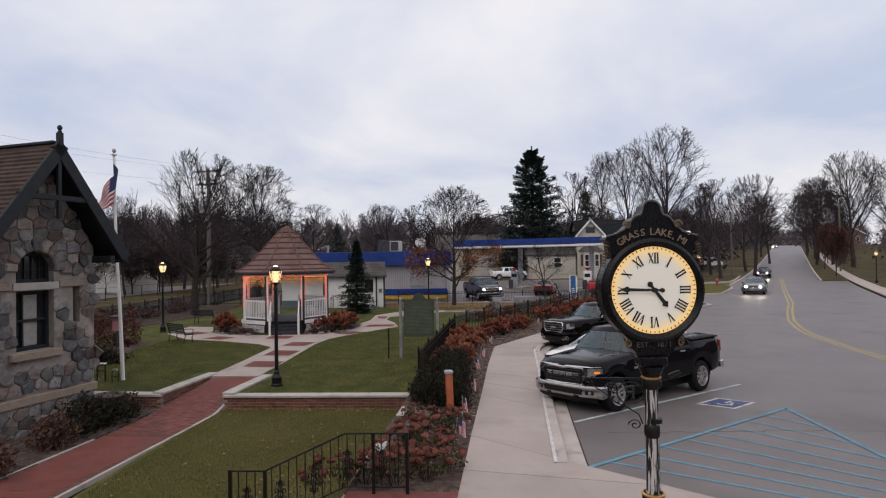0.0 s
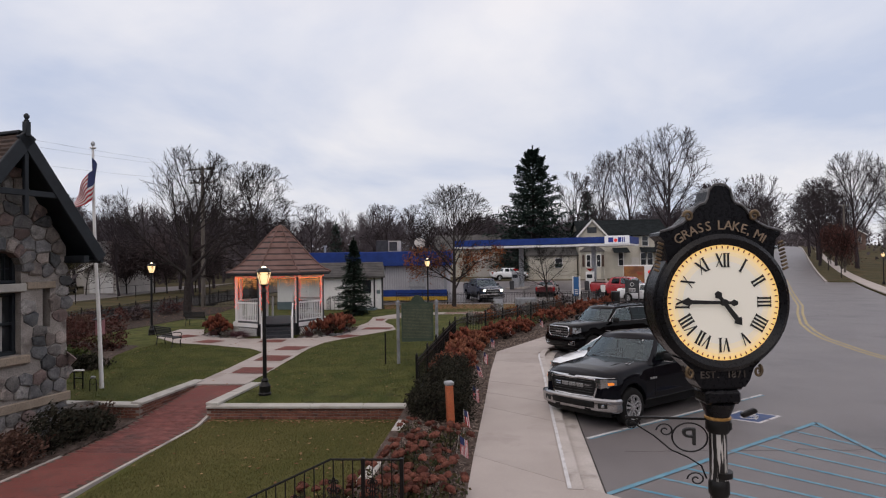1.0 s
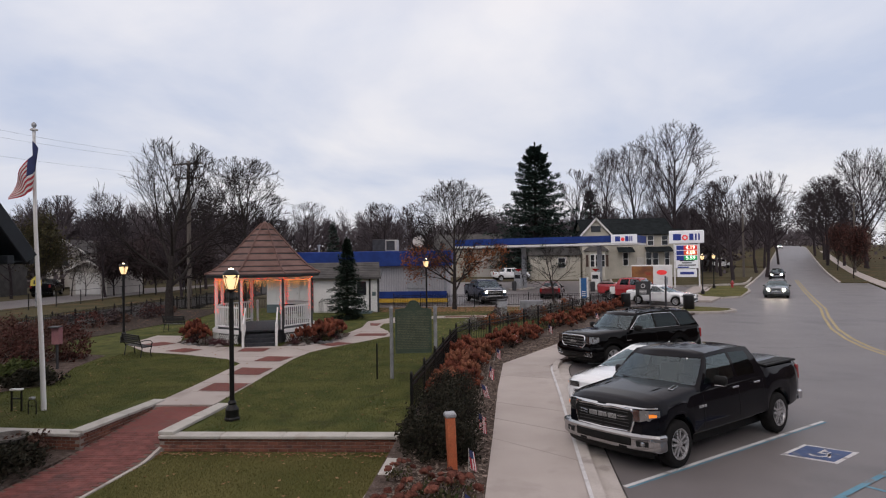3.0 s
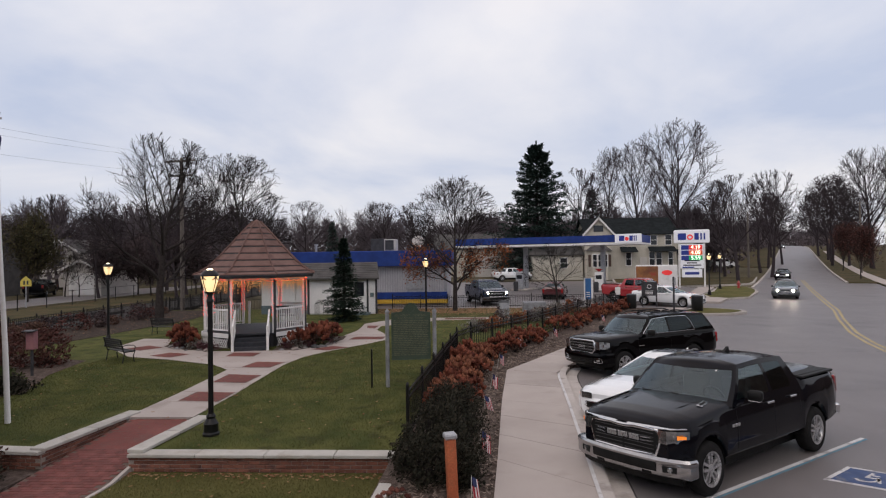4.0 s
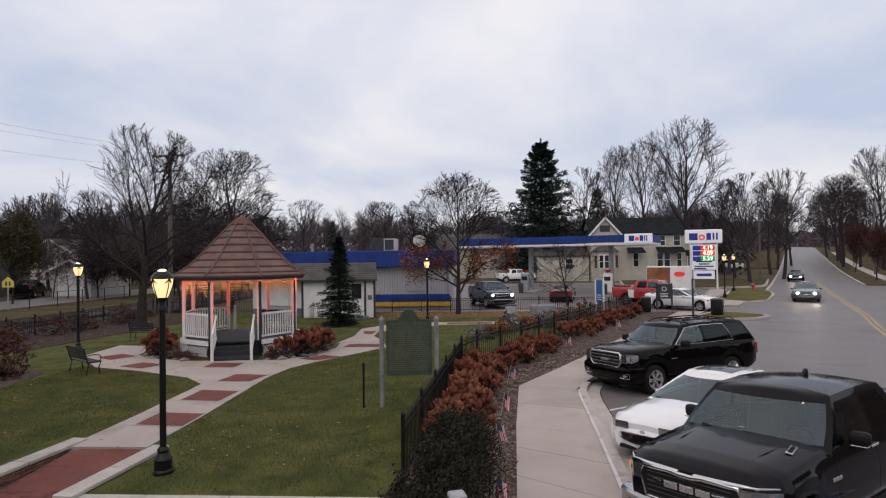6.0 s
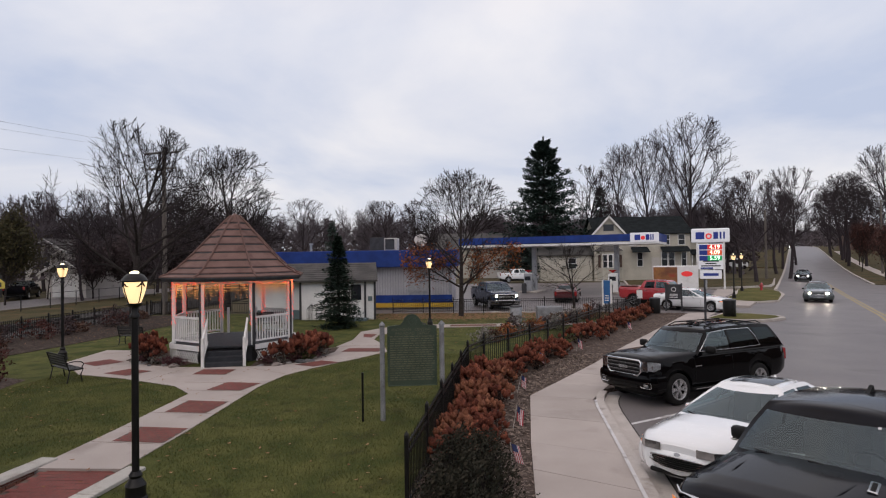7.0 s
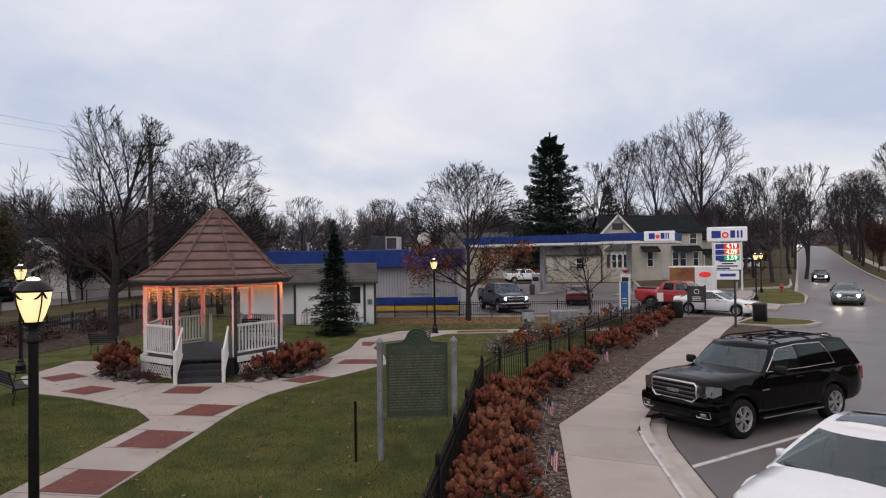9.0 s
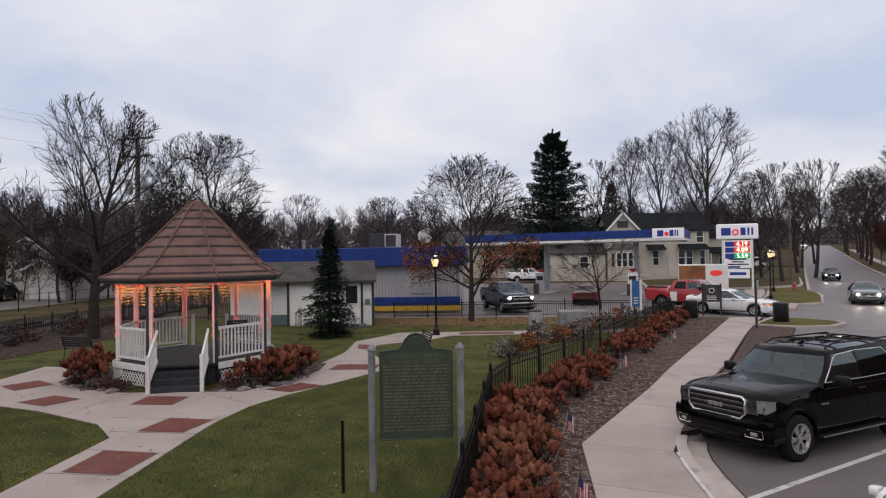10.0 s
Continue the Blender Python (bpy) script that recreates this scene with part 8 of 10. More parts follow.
def station():
    root = empty("station_shop", pose(0, 0, 0), "low filling station shop with blue fascia and ribbed white walls", "shop building")
    z = rise(52)
    part("wall", Build().box(-14.0, 50.35, -0.1, -1.6, 58.0, 3.3), M["ribbed_white"], root)
    n = 64
    part("backing", Build().box(-13.98, 50.335, 0.9, -1.62, 50.348, 3.2), M["grey_metal"], root, "grey backing between the ribs")
    rib = Build().box(-0.070, -0.06, 0.9, 0.070, -0.012, 3.2, 0.015).mesh("rib", M["ribbed_white"])
    for i in range(n):
        x = -13.9 + 12.2 * i / n
        if not -4.75 < x < -3.4:
            part("rib", rib, None, root, at=pose(x, 50.35, 0))
    part("fascia", Build().box(-14.5, 49.7, 2.92, -1.2, 58.5, 4.12, 0.04), M["station_blue"], root, "deep blue fascia band")
    part("lower_band", Build().box(-14.0, 50.20, 0.38, -1.58, 50.33, 0.92), M["station_blue"], root)
    part("yellow_base", Build().box(-14.0, 50.1, 0.05, -1.5, 50.34, 0.36), M["yellow_paint"], root, "yellow painted base")
    part("shutter", Build().box(-4.75, 50.26, 1.15, -3.4, 50.345, 2.9, 0.01), M["grey_metal"], root, "grey shutter")
    roof_unit = empty("rooftop_unit", pose(-7.2, 54.0, 4.12), "dark rooftop air-conditioning unit on the shop", "air conditioner")
    part("casing", Build().box(-0.8, -0.7, 0.0, 0.3, 0.7, 1.05, 0.03), M["trim_dark"], roof_unit)
    part("side_panel", Build().box(0.3, -0.65, 0.05, 1.3, 0.65, 1.0, 0.03), M["beige"], roof_unit)
    part("fan_grille", Build().box(0.4, -0.68, 0.12, 1.1, -0.655, 0.92), M["trim_dark"], roof_unit)
    dish = empty("satellite_dish", pose(-4.1, 53.5, 4.12), "pale grey satellite dish on the shop roof", "satellite dish")
    part("mast", Build().tube([(0, 0, 0), (0, 0, 0.6)], 0.04, 8), M["grey_metal"], dish)
    part("reflector", Build().lathe([(0.05, 0.0), (0.5, 0.06), (0.80, 0.20), (0.82, 0.22), (0.78, 0.23), (0.45, 0.11), (0.04, 0.05)], 20, pose(0, 0.1, 0.75, 68, 0, 12) @ Matrix.Scale(0.62, 4)), M["beige"], dish, smooth=40)
    part("arm", Build().tube([(0, -0.1, 0.3), (0.05, -0.5, 0.6)], 0.02, 6), M["trim_dark"], dish)
    vent = tagged(part("roof_vent", Build().lathe([(0.10, 0), (0.10, 0.55), (0.17, 0.56), (0.17, 0.66)], 10), M["grey_metal"], at=pose(-12.5, 53, 4.12)), "small round metal roof vent", "vent")


station()


def forecourt():
    root = empty("forecourt_canopy", pose(0, 0, 0), "filling station canopy with blue fascia and white edge", "canopy")
    a, b2 = Vector((-1.7, 70.5)), Vector((16.6, 62.6))
    d = (b2 - a)
    ang, ln = math.degrees(math.atan2(d.y, d.x)), d.length
    m = pose(a.x, a.y, 0, 0, 0, ang)
    part("fascia", Build().box(0, 0, 4.84, ln - 2.5, 0.12, 5.52, m=m).box(0, 0.12, 4.78, 0.12, 6.5, 5.52, m=m).box(ln - 0.12, 0.12, 4.78, ln, 6.5, 5.52, m=m), M["station_blue"], root, "deep blue fascia")
    part("white_edge", Build().box(0.02, 0.02, 4.58, ln - 0.02, 6.5, 4.775, m=m), M["white_paint"], root)
    part("deck", Build().box(0.1, 0.12, 5.0, ln - 0.1, 6.45, 5.45, m=m), M["white_paint"], root)
    logo = part("logo_panel", Build().box(ln - 2.5, -0.06, 4.74, ln, 0.12, 5.60, 0.02, m), M["sign_white"], root, "white panel with plain blue shapes and a red disc")
    for x, w in ((0.0, 0.50), (0.98, 0.32), (1.38, 0.10), (1.56, 0.10)):
        part("blue_shape", Build().box(ln - 2.1 + x, -0.085, 4.92, ln - 2.1 + x + w, -0.065, 5.42, m=m), M["sign_blue"], logo)
    part("red_disc", Build().lathe([(0.18, 0), (0.18, 0.02)], 20, m @ pose(ln - 1.36, -0.066, 5.12, 90, 0, 0)), M["sign_red"], logo)
    for u in (7.2, 15.6):
        part("column", Build().box(u - 0.22, 3.0, 0.0, u + 0.22, 3.5, 4.60, 0.02, m), M["grey_metal"], root)
    for u, w in ((7.2, 0), (15.6, 0)):
        p = m @ Vector((u, 1.2, 0))
        pump = empty("fuel_pump", pose(p.x, p.y, rise(p.y) - 0.1, 0, 0, ang), "grey and white fuel pump on a kerbed island", "fuel pump", "fuel pumps")
        part("island", Build().box(-1.0, -0.6, 0, 1.0, 3.0, 0.16, 0.03), M["kerb"], pump)
        part("body", Build().box(-0.42, -0.25, 0.16, 0.42, 0.25, 1.95, 0.04), M["white_paint"] if u > 10 else M["grey_metal"], pump)
        part("display", Build().box(-0.30, -0.275, 1.25, 0.30, -0.245, 1.65, 0.01), M["window_dark"], pump)
        part("topper", Build().add([(-0.42, -0.02, 2.28), (0.42, -0.02, 2.28), (0.0, -0.02, 1.98), (-0.42, 0.04, 2.28), (0.42, 0.04, 2.28), (0.0, 0.04, 1.98)], [(2, 1, 0), (3, 4, 5), (0, 1, 4, 3), (1, 2, 5, 4), (2, 0, 3, 5)]), M["lamp_red"], pump, "small red topper")
        part("hose", Build().tube([(0.45, 0, 1.4), (0.62, 0, 0.9), (0.60, 0, 0.45), (0.47, 0, 0.9)], 0.025, 6), M["rubber"], pump)
        part("bin", Build().lathe([(0.24, 0.0), (0.27, 0.85), (0.20, 1.0)], 10, pose(-0.1, -1.1, 0)), M["trim_dark"], pump)


forecourt()


def price_sign():
    c = Vector((23.8, 69.6))
    root = empty("price_sign", pose(c.x, c.y, rise(c.y), 0, 0, -15), "tall white filling station sign with lit price digits", "sign")
    for s in (-1.25, 1.25):
        part("post", Build().box(s - 0.08, -0.08, -0.1, s + 0.08, 0.08, 4.7), M["white_paint"], root)
    top = part("top_panel", Build().box(-1.78, -0.18, 4.72, 1.78, 0.18, 6.15, 0.12), M["sign_white"], root, "white rounded panel with plain blue shapes and a red ring")
    for x, w in ((-1.38, 0.82), (0.28, 0.42), (0.86, 0.16), (1.18, 0.16)):
        part("blue_shape", Build().box(x, -0.205, 5.08, x + w, -0.185, 5.78, 0.0), M["sign_blue"], top)
    n = 18
    part("red_ring", Build().tube([(-0.16 + 0.23 * math.cos(2 * math.pi * i / n), -0.2, 5.36 + 0.23 * math.sin(2 * math.pi * i / n)) for i in range(n + 1)], 0.07, 6), M["sign_red"], top)
    board = part("price_board", Build().box(-1.15, -0.12, 2.0, 1.15, 0.12, 4.60, 0.03), M["sign_white"], root)
    for i, (txt, mt) in enumerate((("4.19", "led_red"), ("4.09", "led_orange"), ("5.59", "led_green"))):
        z = 4.26 - 0.56 * i
        part("price_field", Build().box(-1.05, -0.14, z - 0.24, 0.0, -0.122, z + 0.24), M["sign_blue"], board)
        part("digit_field", Build().box(-0.30, -0.145, z - 0.24, 1.05, -0.124, z + 0.24), M[mt + "_dim"], board)
        lettering("digits", txt, 0.56, M["digit"] if False else M[mt], board, pose(0.38, -0.15, z, 90, 0, 0), 0.01)
    for i in range(3):
        w = (0.75, 0.5, 0.9)[i]
        part("text_bar", Build().box(-w, -0.135, 2.78 - 0.24 * i, w, -0.122, 2.90 - 0.24 * i), M["trim_dark"], board)
    part("blue_strip", Build().box(-0.95, -0.135, 2.05, 0.2, -0.122, 2.2), M["sign_blue"], board)
    low = part("lower_board", Build().box(-1.0, -0.10, 1.05, 1.0, 0.10, 1.92, 0.02), M["sign_white"], root)
    part("text_bar", Build().box(-0.7, -0.115, 1.35, 0.7, -0.102, 1.62), M["sign_blue"], low)


for k, c in (("led_red", (0.55, 0.03, 0.03)), ("led_orange", (0.55, 0.08, 0.03)), ("led_green", (0.02, 0.30, 0.10))):
    M[k + "_dim"] = glow(k + "_dim", c, 0.5)
M["led_red"] = M["led_orange"] = glow("led_white_hot", (1.0, 0.78, 0.55), 2.6)
M["led_green"] = glow("led_pale_green", (0.75, 1.0, 0.78), 1.8)
price_sign()


def gable_house(name, x0, x1, y0, y1, z0, eave, ridge, along, wall_mat, roof_mat, label, over=0.4):
    root = empty(name, pose(0, 0, 0), label, "house")
    part("wall", Build().box(x0, y0, z0 - 0.6, x1, y1, eave), M[wall_mat], root)
    b = Build()
    if along == "x":
        ym = (y0 + y1) / 2
        b.add([(x0 - over, y0 - over, eave - 0.1), (x1 + over, y0 - over, eave - 0.1), (x1 + over, ym, ridge), (x0 - over, ym, ridge), (x1 + over, y1 + over, eave - 0.1), (x0 - over, y1 + over, eave - 0.1)], [(0, 1, 2, 3), (3, 2, 4, 5)])
        g = Build().add([(x0, y0, eave), (x0, y1, eave), (x0, ym, ridge - 0.1), (x1, y0, eave), (x1, y1, eave), (x1, ym, ridge - 0.1)], [(0, 2, 1), (3, 4, 5)])
    else:
        xm = (x0 + x1) / 2
        b.add([(x0 - over, y0 - over, eave - 0.1), (x0 - over, y1 + over, eave - 0.1), (xm, y1 + over, ridge), (xm, y0 - over, ridge), (x1 + over, y1 + over, eave - 0.1), (x1 + over, y0 - over, eave - 0.1)], [(3, 2, 1, 0), (2, 3, 5, 4)])
        g = Build().add([(x0, y0, eave), (x1, y0, eave), (xm, y0, ridge - 0.1), (x0, y1, eave), (x1, y1, eave), (xm, y1, ridge - 0.1)], [(0, 1, 2), (4, 3, 5)])
        bb = Build()
        for s in (-1, 1):
            w = (x1 - x0) / 2 + over
            ln, an = math.hypot(w, ridge - eave + 0.1), math.degrees(math.atan2(ridge - eave + 0.1, w))
            bb.box(0, -0.06, -0.22, ln, 0.0, 0.02, m=Matrix.Translation((xm, y0 - over, ridge)) @ Matrix.Diagonal((s, 1, 1, 1)) @ pose(0, 0, 0, 0, an, 0))
        part("bargeboard", bb, M["white_paint"], root)
    for face in g.f:
        part("gable", Build().add([g.v[i] for i in face], [tuple(range(len(face)))]), M[wall_mat], root)
    roof = part("roof", b, M[roof_mat], root)
    mod = roof.modifiers.new("thickness", "SOLIDIFY")
    mod.thickness = 0.12
    return root


h1 = gable_house("cream_house", 17.2, 30.2, 93.5, 103, rise(93), 6.7, 9.3, "x", "cream_siding", "dark_shingle", "cream clapboard house with dark roof behind the filling station")
h2 = gable_house("cream_house_wing", 16.6, 20.6, 92.2, 98, rise(93), 6.6, 9.15, "y", "cream_siding", "dark_shingle", "cream gabled front of the old house")
part("gable_window", Build().box(17.9, 92.12, 7.0, 19.3, 92.19, 7.9), M["window_dark"], h2)
bay = part("bay", Build().prism([(16.9, 92.2), (17.5, 91.3), (19.7, 91.3), (20.3, 92.2)], rise(93) - 0.3, 4.2), M["cream_siding"], h2, "bay window with a dark roof")
part("bay_roof", Build().add([(16.6, 92.2, 4.2), (17.3, 91.0, 4.2), (19.9, 91.0, 4.2), (20.6, 92.2, 4.2), (17.6, 92.2, 4.95), (19.6, 92.2, 4.95)], [(0, 1, 4), (1, 2, 5, 4), (2, 3, 5)]), M["asphalt_shingle"], bay)
for x in (17.85, 18.6, 19.35):
    window(h2, x, 91.28, 1.9, 0.52, 1.75)
for x in (17.15, 20.05):
    part("shutter", Build().box(x - 0.18, 91.55 if x < 17.5 else 91.5, 1.9, x + 0.18, 91.6 if x < 17.5 else 91.55, 3.65), M["shutter_brown"], h2, "brown window shutter")
for x, z, w, h in ((22.2, 5.0, 0.8, 1.2), (23.2, 2.0, 0.7, 1.9), (26.6, 2.0, 0.75, 1.9), (27.6, 2.0, 0.75, 1.9), (29.3, 2.0, 0.6, 1.9), (26.9, 5.0, 0.85, 1.4), (29.0, 5.0, 0.85, 1.4)):
    window(h1, x, 93.48, z, w, h)
part("door", Build().box(24.8, 93.4, rise(93) + 0.2, 25.9, 93.5, 3.2), M["beige"], h1)
for x0, x1 in ((21.9, 24.2), (26.0, 29.8)):
    part("awning", Build().add([(x0, 93.45, 4.75), (x1, 93.45, 4.75), (x1 + 0.1, 92.1, 4.05), (x0 - 0.1, 92.1, 4.05), (x0 - 0.1, 92.1, 3.95), (x1 + 0.1, 92.1, 3.95)], [(3, 2, 1, 0), (4, 5, 2, 3)]), M["dark_shingle"], h1, "dark shingled awning")
h9 = gable_house("cream_house_porch_wing", 30.3, 33.4, 95.5, 102, rise(95), 5.7, 7.6, "x", "cream_siding", "dark_shingle", "cream rear wing with a dark porch roof")
window(h9, 32.6, 95.48, 2.0, 0.7, 1.7)
part("porch_roof", Build().add([(30.4, 95.48, 4.3), (33.6, 95.48, 4.3), (33.6, 93.6, 3.6), (30.4, 93.6, 3.6), (30.4, 93.6, 3.45), (33.6, 93.6, 3.45), (33.6, 95.48, 3.45), (30.4, 95.48, 3.45)], [(3, 2, 1, 0), (4, 5, 2, 3), (7, 6, 5, 4), (5, 6, 1, 2)]), M["dark_shingle"], h9, "dark shingled porch roof")
for x in (30.5, 32.0, 33.5):
    part("porch_post", Build().box(x - 0.06, 93.65, rise(93), x + 0.06, 93.77, 3.45), M["white_paint"], h9)
h3 = gable_house("low_wing", 9.0, 16.4, 92.8, 99, rise(93), 3.8, 5.4, "x", "cream_siding", "asphalt_shingle", "low cream wing with grey roof beside the house")
window(h3, 13.6, 92.78, 1.8, 1.0, 1.4)
h4 = gable_house("garage", -6.0, 5.0, 104, 112, rise(104), 5.0, 7.6, "x", "cream_siding", "asphalt_shingle", "cream garage building behind the forecourt")
part("garage_door", Build().box(1.0, 103.9, rise(104) - 0.2, 4.4, 104.0, 3.6), M["beige"], h4)
h5 = gable_house("white_house", -43.6, -39.4, 66, 73, 0.3, 2.85, 3.85, "y", "beige", "asphalt_shingle", "small white house across the railway")
part("garage_door", Build().box(-42.9, 65.92, 0.1, -40.1, 66.0, 2.4), M["white_paint"], h5)
h6 = gable_house("grey_house", -58, -50, 60, 68, 0.2, 4.6, 7.2, "x", "asphalt_shingle", "dark_shingle", "dark grey house across the railway")
window(h6, -52.5, 59.98, 1.6, 1.0, 1.4)
h7 = gable_house("pale_house", -55.4, -50.0, 78, 86, 1.0, 4.9, 6.6, "y", "beige", "asphalt_shingle", "pale two-storey house among bare trees")
window(h7, -52.7, 77.98, 3.2, 0.9, 1.2)
h8 = gable_house("brick_house", 120, 130, 204, 212, rise(206), 9.4, 12.2, "y", "far_brick", "dark_shingle", "red brick house among bare trees along the road")
for x in (122.0, 125.0, 128.0):
    window(h8, x, 203.98, 6.9, 0.9, 1.5)


# ---- poles, signs and small street things ----
M["pole_wood"] = surf("weathered_pole", (0.10, 0.085, 0.075), (0.15, 0.13, 0.115), 5.0, 0.95, bump=0.3, fine=30, stretch=(4, 4, 0.4))


def utility_pole(x, y, h, rz, label, arms=2, gear=True):
    root = empty("utility_pole", pose(x, y, rise(y) - 0.1, 0, 0, rz), label, "utility pole", "utility poles")
    part("pole", Build().tube([(0, 0, 0), (0, 0, h)], [0.17, 0.12], 10), M["pole_wood"], root, smooth=50)
    for i in range(arms):
        z = h - 0.25 - 1.05 * i
        part("cross_arm", Build().box(-1.25 + 0.2 * i, -0.20, z - 0.06, 1.25 - 0.2 * i, -0.10, z + 0.07, 0.01), M["pole_wood"], root)
        for s in (-1.1, -0.5, 0.5, 1.1):
            part("insulator", Build().lathe([(0.03, 0), (0.05, 0.08), (0.03, 0.14)], 8, pose(s * (1 - 0.16 * i), -0.15, z + 0.07)), M["grey_metal"], root)
    if gear:
        for s in (-0.55, 0.55):
            part("transformer", Build().lathe([(0.20, -0.45), (0.22, -0.4), (0.22, 0.35), (0.15, 0.45)], 12, pose(s, -0.1, h - 3.1)), M["grey_metal"], root, smooth=40)
    return root


utility_pole(-20.5, 46.4, 11.1, -10, "weathered wooden utility pole with two cross arms")
utility_pole(60.4, 100.0, 11.2, 20, "weathered wooden utility pole beside the road", 1, False)
utility_pole(38.6, 89.4, 9.3, 20, "plain wooden pole beside the road", 0, False)
for i, (dx, z) in enumerate(((-1.0, 10.95), (0.9, 10.95), (-0.8, 9.9))):
    pts = []
    for k in range(13):
        t = k / 12
        pts.append((-20.5 + dx - 9.0 * t * 1.0, 46.4 - 34.0 * t, z - 1.6 * math.sin(math.pi * t) * 0.55 + 0.6 * t))
    tagged(part("overhead_wire", Build().tube(pts, 0.0055, 4), M["trim_dark"]), "thin dark overhead power line", "wire", "overhead wires")


def post_sign(name, x, y, w, h, z0, mat, label, rz=0.0, bars=0, posts=2, post_mat="white_paint"):
    root = empty(name, pose(x, y, rise(y) - 0.03, 0, 0, rz), label, "sign")
    for s in ((-w / 2 - 0.05, w / 2 + 0.05) if posts == 2 else (0.0,)):
        part("post", Build().box(s - 0.05, -0.05, 0, s + 0.05, 0.05, z0 + h + 0.06, 0.006), M[post_mat], root)
    p = part("panel", Build().box(-w / 2, -0.04, z0, w / 2, 0.04, z0 + h, 0.01) if posts == 2 else Build().box(-w / 2, -0.10, z0, w / 2, -0.05, z0 + h, 0.01), M[mat], root)
    for i in range(bars):
        part("text_bar", Build().box(-w * 0.33, -0.115, z0 + h * (0.12 + 0.12 * i), w * 0.33, -0.102, z0 + h * (0.16 + 0.12 * i)) if posts == 1 else Build().box(-w * 0.3, -0.055, z0 + h * (0.12 + 0.1 * i), w * 0.3, -0.042, z0 + h * (0.16 + 0.1 * i)), M["white_paint"], p)
    return root, p


M["sign_yellow"] = surf("sign_yellow", (0.62, 0.50, 0.09), (0.68, 0.56, 0.13), 1.5, 0.5)
M["banner_blue"] = surf("banner_blue", (0.03, 0.12, 0.32), (0.04, 0.15, 0.38), 3.0, 0.6)
post_sign("banner_sign", 8.35, 46.0, 0.42, 1.45, 0.55, "banner_blue", "narrow blue sign between white posts by the fence", -30, 3)
_, pn2 = post_sign("directory_sign", 12.55, 46.3, 0.82, 0.95, 0.75, "trim_dark", "black square sign with a pale ring emblem", -18, 3, 2, "trim_dark")
n = 20
part("ring_emblem", Build().tube([(0.13 * math.cos(2 * math.pi * i / n), -0.05, 1.38 + 0.13 * math.sin(2 * math.pi * i / n)) for i in range(n + 1)], 0.02, 6), M["white_paint"], pn2)
post_sign("bay_sign", 12.2, 40.2, 0.32, 0.45, 1.75, "grey_metal", "grey parking sign seen edge-on on a thin post", 60, 0, 1, "trim_dark")
post_sign("notice_post", 10.2, 45.4, 0.34, 0.5, 0.9, "white_paint", "small white notice on a post beside the fence", -20, 0, 1, "trim_dark")
school = empty("school_sign", pose(-35.1, 50.0, rise(50.0) - 0.03, 0, 0, 30), "yellow five-sided warning sign on a grey post across the railway", "sign")
part("post", Build().box(-0.04, -0.04, 0, 0.04, 0.04, 2.45, 0.006), M["grey_metal"], school)
school_panel = part("panel", Build().prism([(-0.37, 1.75), (0.37, 1.75), (0.37, 2.18), (0.0, 2.58), (-0.37, 2.18)], 0.045, 0.06, pose(0, 0, 0, 90, 0, 0)), M["sign_yellow"], school)
for s in (-0.11, 0.11):
    part("emblem", Build().prism([(s - 0.06, 1.88), (s + 0.06, 1.88), (s + 0.05, 2.20), (s - 0.05, 2.20)], 0.062, 0.072, pose(0, 0, 0, 90, 0, 0)), M["trim_dark"], school_panel)


def bin_thing(x, y, mat, label, r=0.3, h=0.95):
    root = empty("litter_bin", pose(x, y, rise(y) - 0.0), label, "litter bin", "litter bins")
    part("body", Build().lathe([(r * 0.9, 0), (r, 0.08), (r, h * 0.86), (r * 0.96, h * 0.9)], 14), M[mat], root, smooth=40)
    part("lid", Build().lathe([(r * 1.05, h * 0.9), (r * 1.05, h * 0.95), (r * 0.6, h)], 14), M["trim_dark"], root, smooth=40)


bin_thing(14.3, 42.3, "black_iron", "black litter bin on the grass island", 0.34, 1.0)
bin_thing(11.0, 45.0, "black_iron", "black litter bin by the fence", 0.32, 0.95)
bin_thing(2.3, 40.6, "grey_metal", "grey litter bin on the lawn", 0.32, 0.9)
tagged(part("planter", Build().box(-0.7, -0.4, 0, 0.7, 0.4, 0.75, 0.03), M["galvanised"], at=pose(4.2, 41.6, 0.0)), "grey metal box planter on the lawn", "planter")
hyd = empty("fire_hydrant", pose(27.2, 66.3, rise(66) + 0.04), "red fire hydrant on the grass island", "fire hydrant")
part("barrel", Build().lathe([(0.16, 0), (0.16, 0.06), (0.11, 0.08), (0.11, 0.5), (0.15, 0.52), (0.13, 0.62), (0.05, 0.70), (0.03, 0.76)], 12), M["red_car"], hyd, smooth=40)
part("outlet", Build().tube([(-0.2, 0, 0.4), (0.2, 0, 0.4)], 0.06, 8), M["red_car"], hyd)
M["print_brown"] = surf("printed_brown", (0.13, 0.05, 0.03), (0.36, 0.16, 0.05), 1.0, 0.6, bump=0.0, c3=(0.30, 0.05, 0.03), spot=1.3)
tr = empty("box_trailer", pose(18.05, 61.0, rise(61) - 0.1, 0, 0, -20) @ Matrix.Scale(0.9, 4), "white box trailer with a red and orange side panel", "trailer")
part("box", Build().box(-2.6, -1.1, 0.55, 1.4, 1.1, 2.95, 0.03), M["white_paint"], tr)
part("side_panel", Build().box(-2.55, -1.13, 0.8, -0.4, -1.105, 2.85), M["print_brown"], tr, "brown and orange printed panel")
part("red_shape", Build().lathe([(0.42, 0), (0.42, 0.02)], 20, pose(0.45, -1.105, 2.2, 90, 0, 0) @ Matrix.Diagonal((1.2, 0.6, 1, 1))), M["sign_red"], tr)
